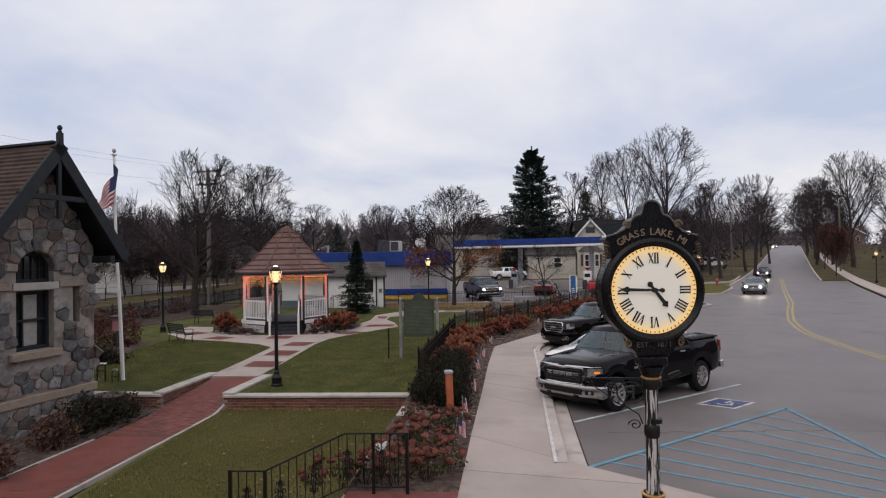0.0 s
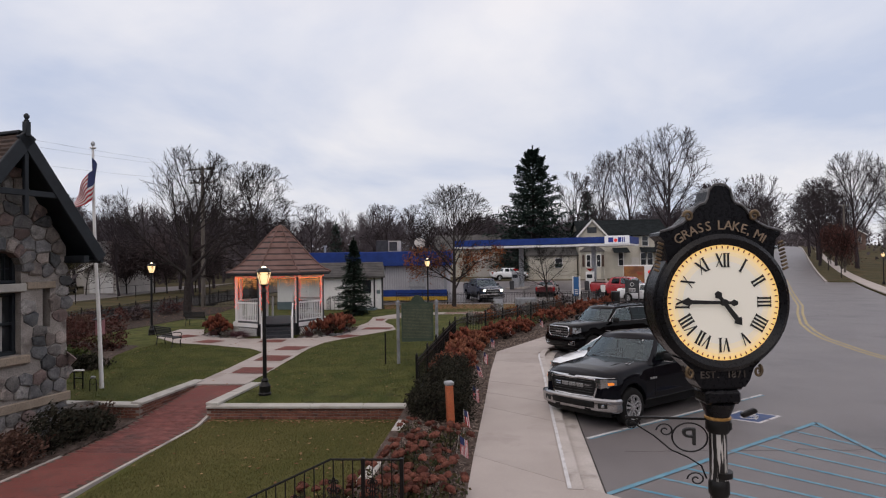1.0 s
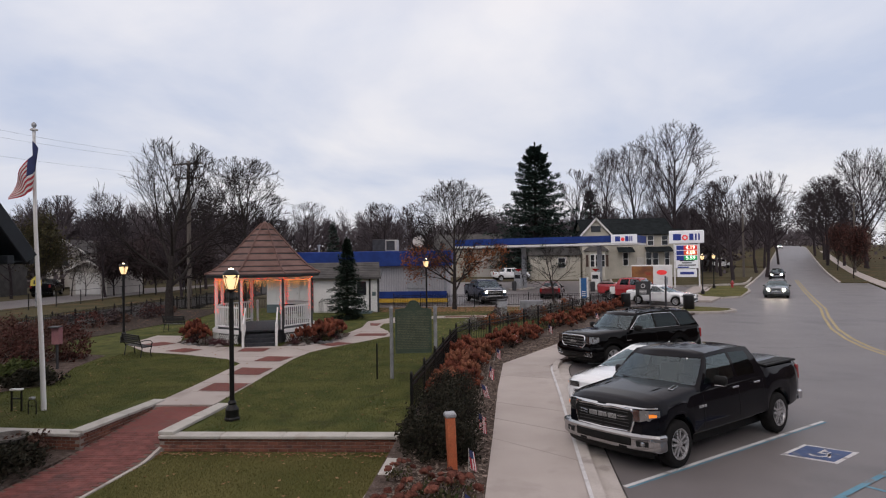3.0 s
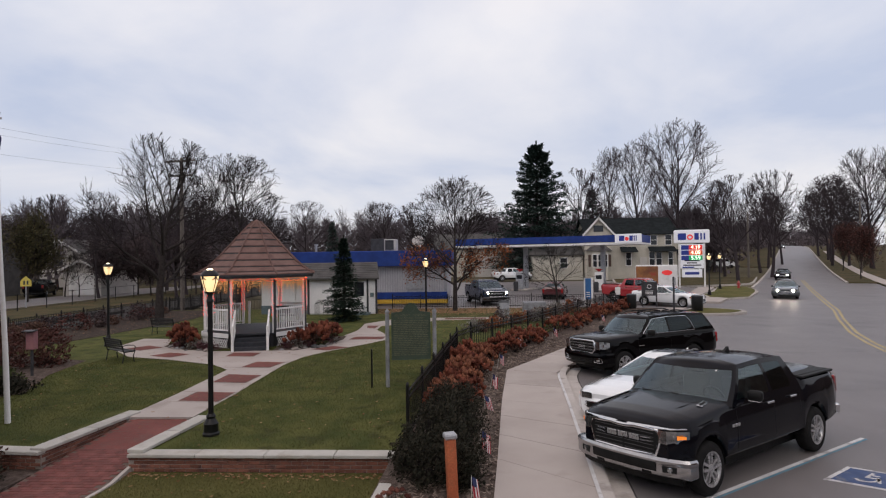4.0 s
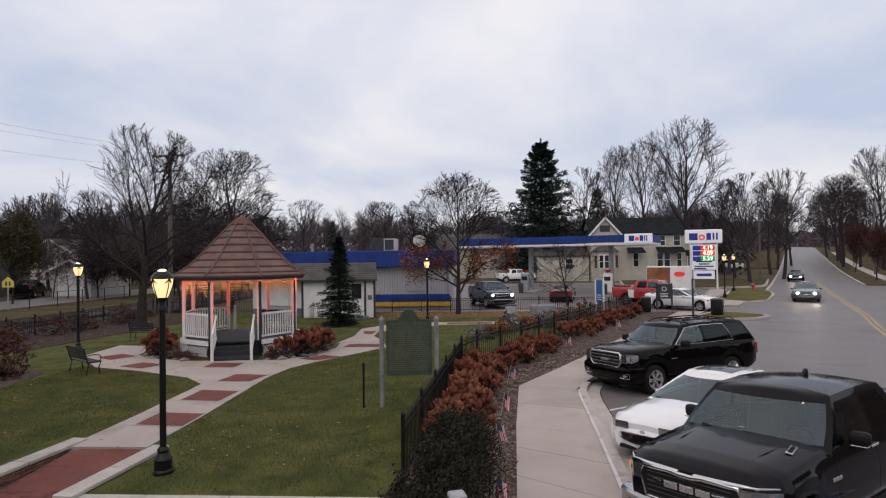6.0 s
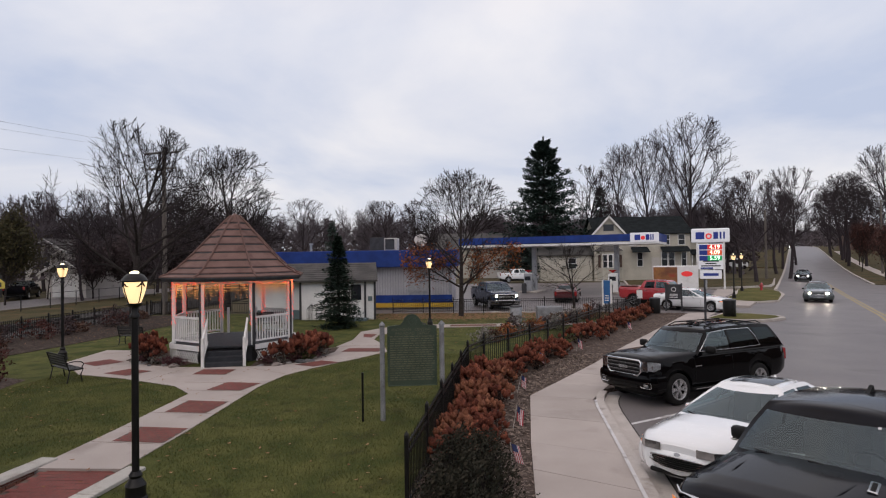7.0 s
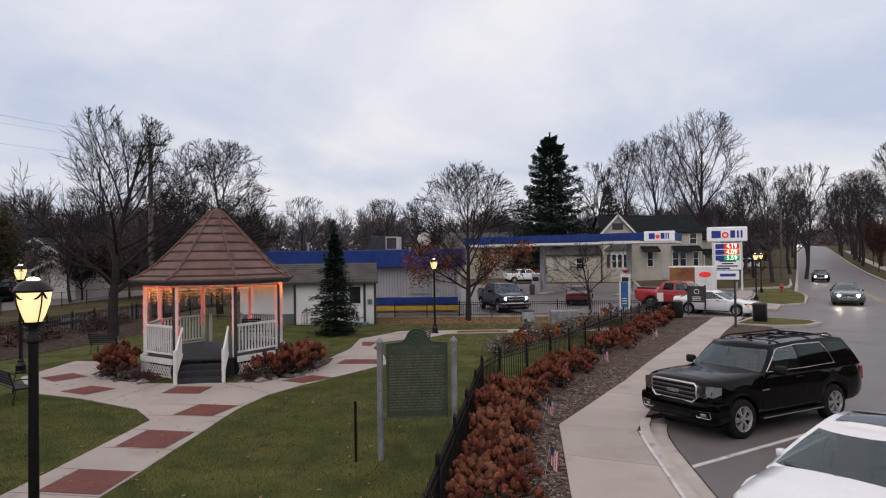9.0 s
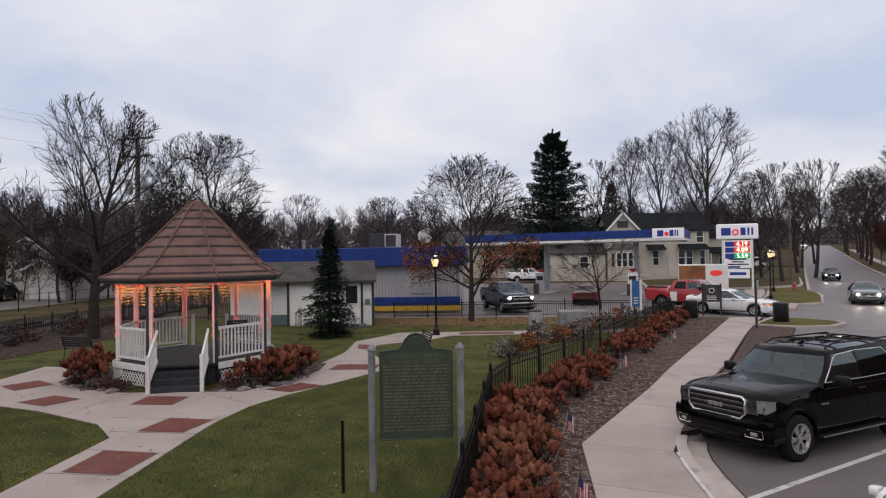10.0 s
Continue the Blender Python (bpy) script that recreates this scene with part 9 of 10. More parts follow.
for x in (-1.4, 0.6):
    part("wheel", Build().lathe([(0.2, -0.1), (0.34, -0.1), (0.34, 0.1), (0.2, 0.1)], 18, pose(x, -0.98, 0.34, 90, 0, 0)), M["rubber"], tr, smooth=40)
van = empty("parked_van", pose(47.3, 120.0, rise(120), 0, 0, 10), "white van parked beside the house", "van")
part("body", Build().box(-2.3, -0.9, 0.35, 2.3, 0.9, 1.25, 0.12).box(-2.25, -0.85, 1.25, 1.2, 0.85, 1.95, 0.15), M["white_car"], van, smooth=40)
part("side_window", Build().box(-2.0, -0.88, 1.3, 1.0, -0.853, 1.75, 0.01), M["tint"], van)
for x in (-1.5, 1.5):
    part("wheel", Build().lathe([(0.2, -0.1), (0.33, -0.1), (0.33, 0.1), (0.2, 0.1)], 18, pose(x, -0.85, 0.33, 90, 0, 0)), M["rubber"], van, smooth=40)
for x, y, r in ((-46.5, 66.5, 114),):
    pickup(pose(x, y, rise(y) - 0.02, 0, 0, r), "dark pickup truck parked by the side road", "charcoal_paint", False)


# ---- trees ----
M["twig"] = surf("twig", (0.017, 0.014, 0.0145), (0.030, 0.025, 0.025), 6.0, 0.95, bump=0.0, spec=0.1)
# distance haze is mixed into this colour, far paler than the near twigs
M["hazed_twig"] = surf("hazed_twig", (0.092, 0.078, 0.086), (0.140, 0.121, 0.131), 0.15, 0.95, bump=0.0, spec=0.05)
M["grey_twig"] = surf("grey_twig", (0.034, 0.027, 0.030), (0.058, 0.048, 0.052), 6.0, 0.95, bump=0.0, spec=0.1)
M["russet"] = island("russet_leaf", (0.16, 0.05, 0.022), (0.30, 0.11, 0.045))
M["red_brown"] = island("red_brown_leaf", (0.060, 0.026, 0.022), (0.11, 0.046, 0.038))
M["brush_leaf"] = island("brush_leaf", (0.050, 0.036, 0.038), (0.100, 0.074, 0.076))
M["olive_leaf"] = island("olive_leaf", (0.034, 0.036, 0.018), (0.088, 0.072, 0.034))
M["pine_needle"] = island("dark_pine_needle", (0.017, 0.032, 0.027), (0.046, 0.072, 0.061))
M["needle"] = island("pine_needle", (0.030, 0.056, 0.046), (0.075, 0.112, 0.094))
M["spruce_needle"] = island("spruce_needle", (0.012, 0.024, 0.017), (0.030, 0.050, 0.036))
M["copper_head"] = floret("copper_flower_head", (0.085, 0.027, 0.019), (0.205, 0.067, 0.041))
M["rust_head"] = floret("rust_flower_head", (0.080, 0.029, 0.023), (0.19, 0.076, 0.056))
M["hydrangea_leaf"] = island("hydrangea_leaf", (0.035, 0.050, 0.020), (0.11, 0.075, 0.040))
M["tan_head"] = floret("tan_flower_head", (0.125, 0.048, 0.030), (0.25, 0.105, 0.062))
M["dark_leaf"] = island("dark_shrub_leaf", (0.009, 0.012, 0.007), (0.040, 0.034, 0.023))
M["brown_leaf"] = island("brown_shrub_leaf", (0.055, 0.028, 0.022), (0.13, 0.075, 0.055))
M["plum_leaf"] = island("plum_leaf", (0.050, 0.018, 0.024), (0.12, 0.055, 0.062))
M["grey_leaf"] = island("grey_leaf", (0.12, 0.115, 0.10), (0.26, 0.24, 0.22))
M["green_leaf"] = island("green_leaf", (0.03, 0.045, 0.012), (0.085, 0.10, 0.03))


def grow(seed, height, spread, trunk_r, levels, kids, up=0.25, clear=0.22, twig_r=0.008):
    """Branches of a bare tree: (points, radii) lists."""
    rnd = random.Random(seed)
    out, tips = [], []

    def limb(p, d, length, r, level):
        n = (7, 5, 4, 3, 2)[level]
        pts, rad = [p.copy()], [r]
        here, way = p.copy(), d.copy()
        nodes = []
        for i in range(n):
            jig = 0.10 if level == 0 else 0.22
            way = (way + Vector((rnd.uniform(-jig, jig), rnd.uniform(-jig, jig), rnd.uniform(-jig, jig) + (up * 0.35 if level else 0.06)))).normalized()
            here = here + way * length / n
            t = (i + 1) / n
            pts.append(here.copy())
            rad.append(max(twig_r, r * (1 - 0.80 * t)))
            nodes.append((here.copy(), way.copy(), rad[-1], t))
        out.append((pts, rad, level))
        if level >= levels:
            tips.append(here.copy())
            return
        for q, w, rr, t in nodes:
            if level == 0 and t < clear:
                continue
            for _ in range(kids[level] if level or t > clear else 0):
                side = w.orthogonal().normalized()
                side.rotate(Matrix.Rotation(rnd.uniform(0, 2 * math.pi), 3, w))
                tilt = rnd.uniform(0.45, 0.85) if level == 0 else rnd.uniform(0.30, 0.72)
                nd = (w * math.cos(tilt) + side * math.sin(tilt)).normalized()
                if level == 0:
                    ln = spread * rnd.uniform(0.75, 1.1) * (1.05 - 0.55 * max(0, t - 0.35))
                else:
                    ln = length * rnd.uniform(0.42, 0.68)
                limb(q, nd, ln, max(twig_r, rr * rnd.uniform(0.5, 0.72)), level + 1)
    limb(Vector((0, 0, -0.15)), Vector((0, 0, 1)), height, trunk_r, 0)
    return out, tips


def fitted(limbs, tips, height, radius):
    """Brings a grown tree to its true height and half-width."""
    top = max(p.z for pts, _, _ in limbs for p in pts)
    wide = sorted(math.hypot(p.x, p.y) for pts, _, _ in limbs for p in pts)[-max(2, len(limbs) // 60)]
    kz, kr = height / top, radius / wide
    for pts, _, _ in limbs:
        for p in pts:
            p.x, p.y, p.z = p.x * kr, p.y * kr, p.z * kz
    return [Vector((t.x * kr, t.y * kr, t.z * kz)) for t in tips]


def limbs_mesh(limbs, sides=(8, 5, 4, 3, 3)):
    wood = Build()
    for pts, rad, level in limbs:
        if level < 4:
            wood.tube(pts, rad, sides[level], caps=False)
            continue
        # the finest twigs taper to a point
        p, q = pts[0], pts[-1]
        d = (q - p).normalized()
        s = d.orthogonal() * rad[0]
        t = d.cross(s)
        wood.add([p + s, p - s * 0.5 + t * 0.87, p - s * 0.5 - t * 0.87, q], [(0, 1, 3), (1, 2, 3), (2, 0, 3)])
    return wood


def leaf_cloud(points, rnd, per, size, reach):
    b = Build()
    for p in points:
        for _ in range(per):
            c = Vector(p) + Vector((rnd.gauss(0, reach), rnd.gauss(0, reach), rnd.gauss(0, reach)))
            a = Vector((rnd.uniform(-1, 1), rnd.uniform(-1, 1), rnd.uniform(-1, 1))).normalized()
            s = a.orthogonal().normalized()
            t = a.cross(s)
            k = size * rnd.uniform(0.6, 1.3)
            b.add([c - s * k, c - t * k * 0.55, c + s * k, c + t * k * 0.55], [(0, 1, 2, 3)])
    return b


def spread_tree(seed, h, r, trunk_r, clear=0.25, counts=(11, 7, 5, 4), twig_r=0.006, rise_up=0.10, flat=1.0, lean=0.0):
    """A broad tree: limbs leave the trunk, fork again and again, and end on a rounded crown."""
    rnd = random.Random(seed)
    top, low = h, h * clear * 0.75
    mid, half = (top * 0.53 + low * 0.47), (top - low) * 0.53
    out = []

    def room(p, d):
        q, e = Vector((p.x / r, p.y / r, (p.z - mid) / half)), Vector((d.x / r, d.y / r, d.z / half))
        A, B, C = e.dot(e), q.dot(e), q.dot(q) - 1
        disc = B * B - A * C
        return 0.25 if disc <= 0 or C > 0 else (-B + math.sqrt(disc)) / A

    def limb(p, d, length, rad0, level, bend):
        n = (9, 7, 5, 3, 2, 1)[level]
        pts, rad, ways = [p.copy()], [rad0], [d.copy()]
        here, way = p.copy(), d.copy()
        for i in range(n):
            j = (0.05, 0.10, 0.12, 0.11, 0.09, 0.05)[level]
            way = (way + Vector((rnd.gauss(0, j), rnd.gauss(0, j), rnd.gauss(0, j * 0.7) + bend))).normalized()
            here = here + way * length / n
            pts.append(here.copy())
            ways.append(way.copy())
            rad.append(max(twig_r, rad0 * (1 - 0.82 * ((i + 1) / n) ** 0.9)))
        out.append((pts, rad, level))
        if level >= len(counts):
            return
        k = counts[level]
        for i in range(k):
            if level == 0:
                u = 0.34 * clear / 0.25 + (0.99 - 0.34 * clear / 0.25) * (i + rnd.uniform(0.1, 0.9)) / k
            else:
                u = 0.16 + 0.84 * (i + rnd.random()) / k
            g = min(n - 1, int(u * n))
            q = pts[g].lerp(pts[g + 1], u * n - g)
            w = ways[g + 1]
            rr = rad[g] + (rad[g + 1] - rad[g]) * (u * n - g)
            side = w.orthogonal().normalized()
            turn = (i * 2.4 + rnd.uniform(-0.5, 0.5)) if level == 0 else ((i % 2) * math.pi + rnd.uniform(-0.9, 0.9))
            side.rotate(Matrix.Rotation(turn, 3, w))
            tilt = (1.15 - 0.75 * u) * flat + rnd.uniform(-0.15, 0.15) if level == 0 else rnd.uniform(0.38, 0.80)
            nd = (w * math.cos(tilt) + side * math.sin(tilt)).normalized()
            way_out = room(q, nd) * rnd.uniform(0.86, 1.03)
            if level == 0:
                ln, r2 = way_out, max(rr * rnd.uniform(0.50, 0.66), trunk_r * 0.20)
            else:
                ln = min(way_out, length * rnd.uniform(0.44, 0.68) * (1.12 - 0.50 * u))
                r2 = rr * rnd.uniform(0.50, 0.70)
            limb(q, nd, ln, max(twig_r, r2), level + 1, (rise_up, rise_up * 0.5, 0.05, 0.06, 0.03)[level])
    limb(Vector((0, 0, -0.15)), Vector((lean, 0, 1)).normalized(), h * 0.80, trunk_r, 0, 0.02)
    return out, [q[0][-1] for q in out if q[2] == len(counts)]


def bare_tree(name, m, seed, height, spread, trunk_r, label, leaves=None, bark="bark", twig="twig", **more):
    limbs, tips = spread_tree(seed, height, spread, trunk_r, **more)
    tips = fitted(limbs, tips, height, spread)
    root = empty(name, m, label, "tree", "bare trees")
    part("trunk", limbs_mesh([l for l in limbs if l[2] < 1], (10,)), M[bark], root, smooth=60)
    part("branchwork", limbs_mesh([l for l in limbs if 0 < l[2] < 3], (8, 6, 4)), M[bark], root, smooth=60)
    part("crown", limbs_mesh([l for l in limbs if l[2] >= 3], (8, 6, 4, 3, 3, 3)), M[twig], root, smooth=60)
    if leaves:
        rnd = random.Random(seed + 1)
        keep = [t for t in tips if leaves["where"](t) and rnd.random() < leaves["share"]]
        part("foliage", leaf_cloud(keep, rnd, leaves["per"], leaves["size"], leaves["reach"]), M[leaves["mat"]], root, leaves["label"])
    return root


bare_tree("bare_tree", pose(-17.7, 38.2, 0, 0, 0, 40), 4, 11.0, 4.5, 0.27, "wide bare tree with dark branches behind the gazebo", counts=(14, 9, 7, 4), clear=0.17, twig_r=0.010, rise_up=0.06, flat=1.0)
bare_tree("bare_tree", pose(-18.2, 51.0, 0, 0, 0, 10), 9, 12.2, 4.7, 0.26, "rounded bare tree beyond the park fence", counts=(14, 9, 7, 4), clear=0.20, twig_r=0.0125, rise_up=0.05, flat=1.08)
bare_tree("autumn_tree", pose(-0.78, 43.9, 0, 0, 0, 0), 21, 9.0, 3.5, 0.17, "bare tree holding russet leaves on its low branches",
          dict(where=lambda p: p.z < 4.2, share=0.9, per=3, size=0.075, reach=0.17, mat="russet", label="clinging russet leaves"), counts=(17, 9, 7, 4), clear=0.14, twig_r=0.010, rise_up=0.05, flat=1.1)
bare_tree("small_tree", pose(5.95, 43.5, 0, 0, 0, 0), 33, 4.7, 2.4, 0.10, "small spreading bare tree by the fence", counts=(11, 6, 4, 3), clear=0.26, twig_r=0.006, rise_up=0.05, flat=1.1)
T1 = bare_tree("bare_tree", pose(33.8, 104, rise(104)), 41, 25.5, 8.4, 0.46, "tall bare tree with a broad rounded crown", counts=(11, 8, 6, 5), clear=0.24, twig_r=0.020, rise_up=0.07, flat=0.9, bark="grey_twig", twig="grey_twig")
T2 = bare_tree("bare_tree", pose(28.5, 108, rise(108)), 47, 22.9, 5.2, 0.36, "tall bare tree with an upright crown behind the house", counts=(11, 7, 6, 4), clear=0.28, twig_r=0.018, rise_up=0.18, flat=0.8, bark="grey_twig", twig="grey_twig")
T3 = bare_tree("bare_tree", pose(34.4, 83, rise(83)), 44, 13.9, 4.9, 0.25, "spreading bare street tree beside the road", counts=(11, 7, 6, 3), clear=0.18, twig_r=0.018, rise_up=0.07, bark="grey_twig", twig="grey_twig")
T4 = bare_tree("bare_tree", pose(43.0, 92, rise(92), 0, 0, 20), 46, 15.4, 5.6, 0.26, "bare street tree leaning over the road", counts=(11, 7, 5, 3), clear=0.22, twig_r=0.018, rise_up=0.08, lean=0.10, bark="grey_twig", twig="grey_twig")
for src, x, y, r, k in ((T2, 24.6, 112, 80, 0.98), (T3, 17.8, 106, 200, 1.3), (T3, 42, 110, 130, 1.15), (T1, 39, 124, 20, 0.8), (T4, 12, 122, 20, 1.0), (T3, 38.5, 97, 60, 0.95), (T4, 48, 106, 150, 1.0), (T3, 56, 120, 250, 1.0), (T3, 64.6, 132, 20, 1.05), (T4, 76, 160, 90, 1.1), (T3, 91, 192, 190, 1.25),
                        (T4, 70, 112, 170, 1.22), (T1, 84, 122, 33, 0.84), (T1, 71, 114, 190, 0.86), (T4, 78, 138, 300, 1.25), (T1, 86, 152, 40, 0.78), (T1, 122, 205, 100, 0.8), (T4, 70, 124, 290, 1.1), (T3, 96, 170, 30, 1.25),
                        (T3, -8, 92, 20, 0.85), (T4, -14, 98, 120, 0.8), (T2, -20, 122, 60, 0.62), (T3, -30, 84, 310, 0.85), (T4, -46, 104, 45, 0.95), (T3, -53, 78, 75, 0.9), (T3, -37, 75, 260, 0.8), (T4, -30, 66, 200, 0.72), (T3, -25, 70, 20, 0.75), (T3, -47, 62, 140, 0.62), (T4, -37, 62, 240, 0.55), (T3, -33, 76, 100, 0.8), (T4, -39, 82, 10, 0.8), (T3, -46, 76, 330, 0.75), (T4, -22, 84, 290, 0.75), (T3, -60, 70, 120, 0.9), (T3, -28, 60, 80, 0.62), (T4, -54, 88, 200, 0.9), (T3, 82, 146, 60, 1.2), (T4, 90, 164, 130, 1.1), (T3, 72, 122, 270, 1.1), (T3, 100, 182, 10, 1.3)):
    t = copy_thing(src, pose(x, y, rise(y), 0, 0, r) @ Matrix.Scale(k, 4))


def shrub_tree(x, y, seed, h, mat, label):
    """A small tree still holding dense brown leaves."""
    limbs, tips = grow(seed, h * 0.8, h * 0.42, 0.09, 3, (3, 2, 2), up=0.5, clear=0.28, twig_r=0.012)
    root = empty("leafy_tree", pose(x, y, rise(y)), label, "tree", "leafy trees")
    part("trunk", limbs_mesh(limbs), M["bark"], root, smooth=60)
    part("foliage", leaf_cloud(tips, random.Random(seed), 3 if mat == "red_brown" else 7, 0.10, 0.36), M[mat], root)
    return root


shrub_tree(50.4, 84.2, 51, 5.6, "red_brown", "small street tree with dark red-brown leaves")
shrub_tree(61.5, 106.5, 52, 6.4, "red_brown", "small street tree with dark red-brown leaves")
shrub_tree(74.5, 128.0, 53, 7.0, "red_brown", "small street tree with dark red-brown leaves")
shrub_tree(-40.5, 57.0, 54, 6.3, "olive_leaf", "leafy tree with olive and yellow autumn foliage")
for x, y, k, h in ((-38.0, 65.0, 61, 4.6), (-36.2, 67.5, 62, 5.2), (-33.9, 66.0, 63, 4.8), (-31.6, 68.0, 64, 5.4), (-29.2, 66.5, 65, 5.0)):
    shrub_tree(x, y, k, h, "brush_leaf", "dark grey-brown brushy tree across the railway")
bare_tree("sapling", pose(-42.4, 64.6, rise(64.6)), 71, 5.6, 1.7, 0.07, "thin bare sapling in front of the white house", counts=(9, 6, 4), clear=0.2, twig_r=0.012)
bare_tree("sapling", pose(-40.6, 64.2, rise(64.2)), 72, 5.0, 1.6, 0.06, "thin bare sapling in front of the white house", counts=(9, 6, 4), clear=0.2, twig_r=0.012)
shrub_tree(-46.0, 56.0, 55, 6.9, "olive_leaf", "leafy tree with olive and yellow autumn foliage")


def conifer(name, m, seed, h, r, skirt, tiers, per, clumps, needle, mat, label, droop=-0.12, uneven=0.18, shape=0.85, pad=1.0):
    rnd = random.Random(seed)
    root = empty(name, m, label, "tree", "conifers")
    wood = Build().tube([(0, 0, -0.1), (0, 0, h * 0.6), (0, 0, h * 0.98)], [h * 0.018, h * 0.011, 0.012], 8)
    leaf = Build()
    for i in range(tiers):
        t = (i + rnd.uniform(-0.3, 0.3)) / tiers
        z = skirt + (h * 0.99 - skirt) * t
        rad = r * (1 - t) ** shape * rnd.uniform(1 - uneven, 1 + uneven) + 0.012 * r
        k = max(4, int(per * (1 - 0.5 * t)))
        off = rnd.uniform(0, 6)
        for j in range(k):
            a = off + 2 * math.pi * j / k + rnd.uniform(-0.25, 0.25)
            ln = rad * rnd.uniform(1 - 1.5 * uneven, 1.05)
            d = Vector((math.cos(a), math.sin(a), droop + 0.45 * t * t + rnd.uniform(-0.08, 0.08)))
            tip = Vector((0, 0, z)) + d * ln
            wood.tube([(0, 0, z), tip], [0.012 * h * 0.18 + 0.008, 0.004], 3, caps=False)
            side = Vector((-d.y, d.x, 0)).normalized()
            for c in range(clumps):
                s = (c + rnd.random()) / clumps
                s = 0.18 + 0.82 * s
                width = pad * (0.30 * ln * (1.05 - s) + 0.05 * r)
                p = Vector((0, 0, z)) + d * ln * s + side * rnd.uniform(-width, width) + Vector((0, 0, rnd.uniform(-0.5, 0.25) * needle * 2))
                v = (d * 0.7 + side * rnd.uniform(-0.9, 0.9) + Vector((0, 0, rnd.uniform(-0.35, 0.35)))).normalized()
                w = v.cross(Vector((0, 0, 1))).normalized() * needle * 0.42
                w = w + Vector((0, 0, rnd.uniform(-0.3, 0.3) * needle))
                q = v * needle * rnd.uniform(0.7, 1.3)
                leaf.add([p - w, p + q * 0.5 - w * 0.3, p + q, p + q * 0.4 + w], [(0, 1, 2, 3)])
    for _ in range(clumps * 3):
        # the leading shoot
        z, a, k = h * rnd.uniform(0.90, 1.0), rnd.uniform(0, 6.28), needle * 0.7
        p, q = Vector((0, 0, z)), Vector((math.cos(a) * 0.5 * k, math.sin(a) * 0.5 * k, k))
        w = Vector((-math.sin(a), math.cos(a), 0)) * k * 0.25
        leaf.add([p - w, p + q, p + w], [(0, 1, 2)])
    part("trunk", wood, M["bark"], root, smooth=60)
    part("crown", leaf, M[mat], root)
    return root


conifer("pine_tree", pose(10.5, 99.0, rise(99)), 3, 21.4, 9.3, 1.6, 25, 9, 170, 0.46, "pine_needle", "tall dark green pine behind the filling station", 0.03, 0.24, 0.80, 0.80)
conifer("spruce", pose(-6.9, 38.3, 0.0), 8, 4.85, 1.42, 0.10, 25, 13, 62, 0.13, "spruce_needle", "small dark spruce in front of the shed", -0.10, 0.26, 0.84)
conifer("pine_tree", pose(22.5, 116.0, rise(116)), 5, 15.5, 4.0, 3.0, 20, 8, 18, 0.6, "needle", "dark conifer among bare trees", -0.05, 0.2)
conifer("spruce", pose(-27.0, 118.0, rise(118)), 6, 10.0, 2.6, 0.6, 20, 8, 16, 0.5, "needle", "dark conifer far across the railway", -0.1, 0.15)


def far_kind(seed):
    """A far crown: limbs as slim tubes, twigs as slivers."""
    limbs, tips = grow(seed, 9.0, 4.4, 0.20, 3, (2, 2, 2), up=0.2, clear=0.2, twig_r=0.03)
    fitted(limbs, tips, 12.0, 4.3)
    v, f = [], []
    for pts, rad, level in limbs:
        if level < 2:
            b = Build().tube(pts, [max(0.035, r) for r in rad], 3, caps=False)
            o = len(v)
            v += b.v
            f += [(q[0] + o, q[1] + o, q[2] + o) for q in b.f] + [(q[0] + o, q[2] + o, q[3] + o) for q in b.f]
        else:
            w = 0.045 if level == 2 else 0.040
            for p, q in (zip(pts, pts[1:]) if level == 2 else ((pts[0], pts[-1]),)):
                s = (q - p).cross(Vector((0.3, 1, 0.2))).normalized() * w
                o = len(v)
                v += [tuple(p - s), tuple(p + s), tuple(q)]
                f.append((o, o + 1, o + 2))
    return np.array(v), np.array(f)


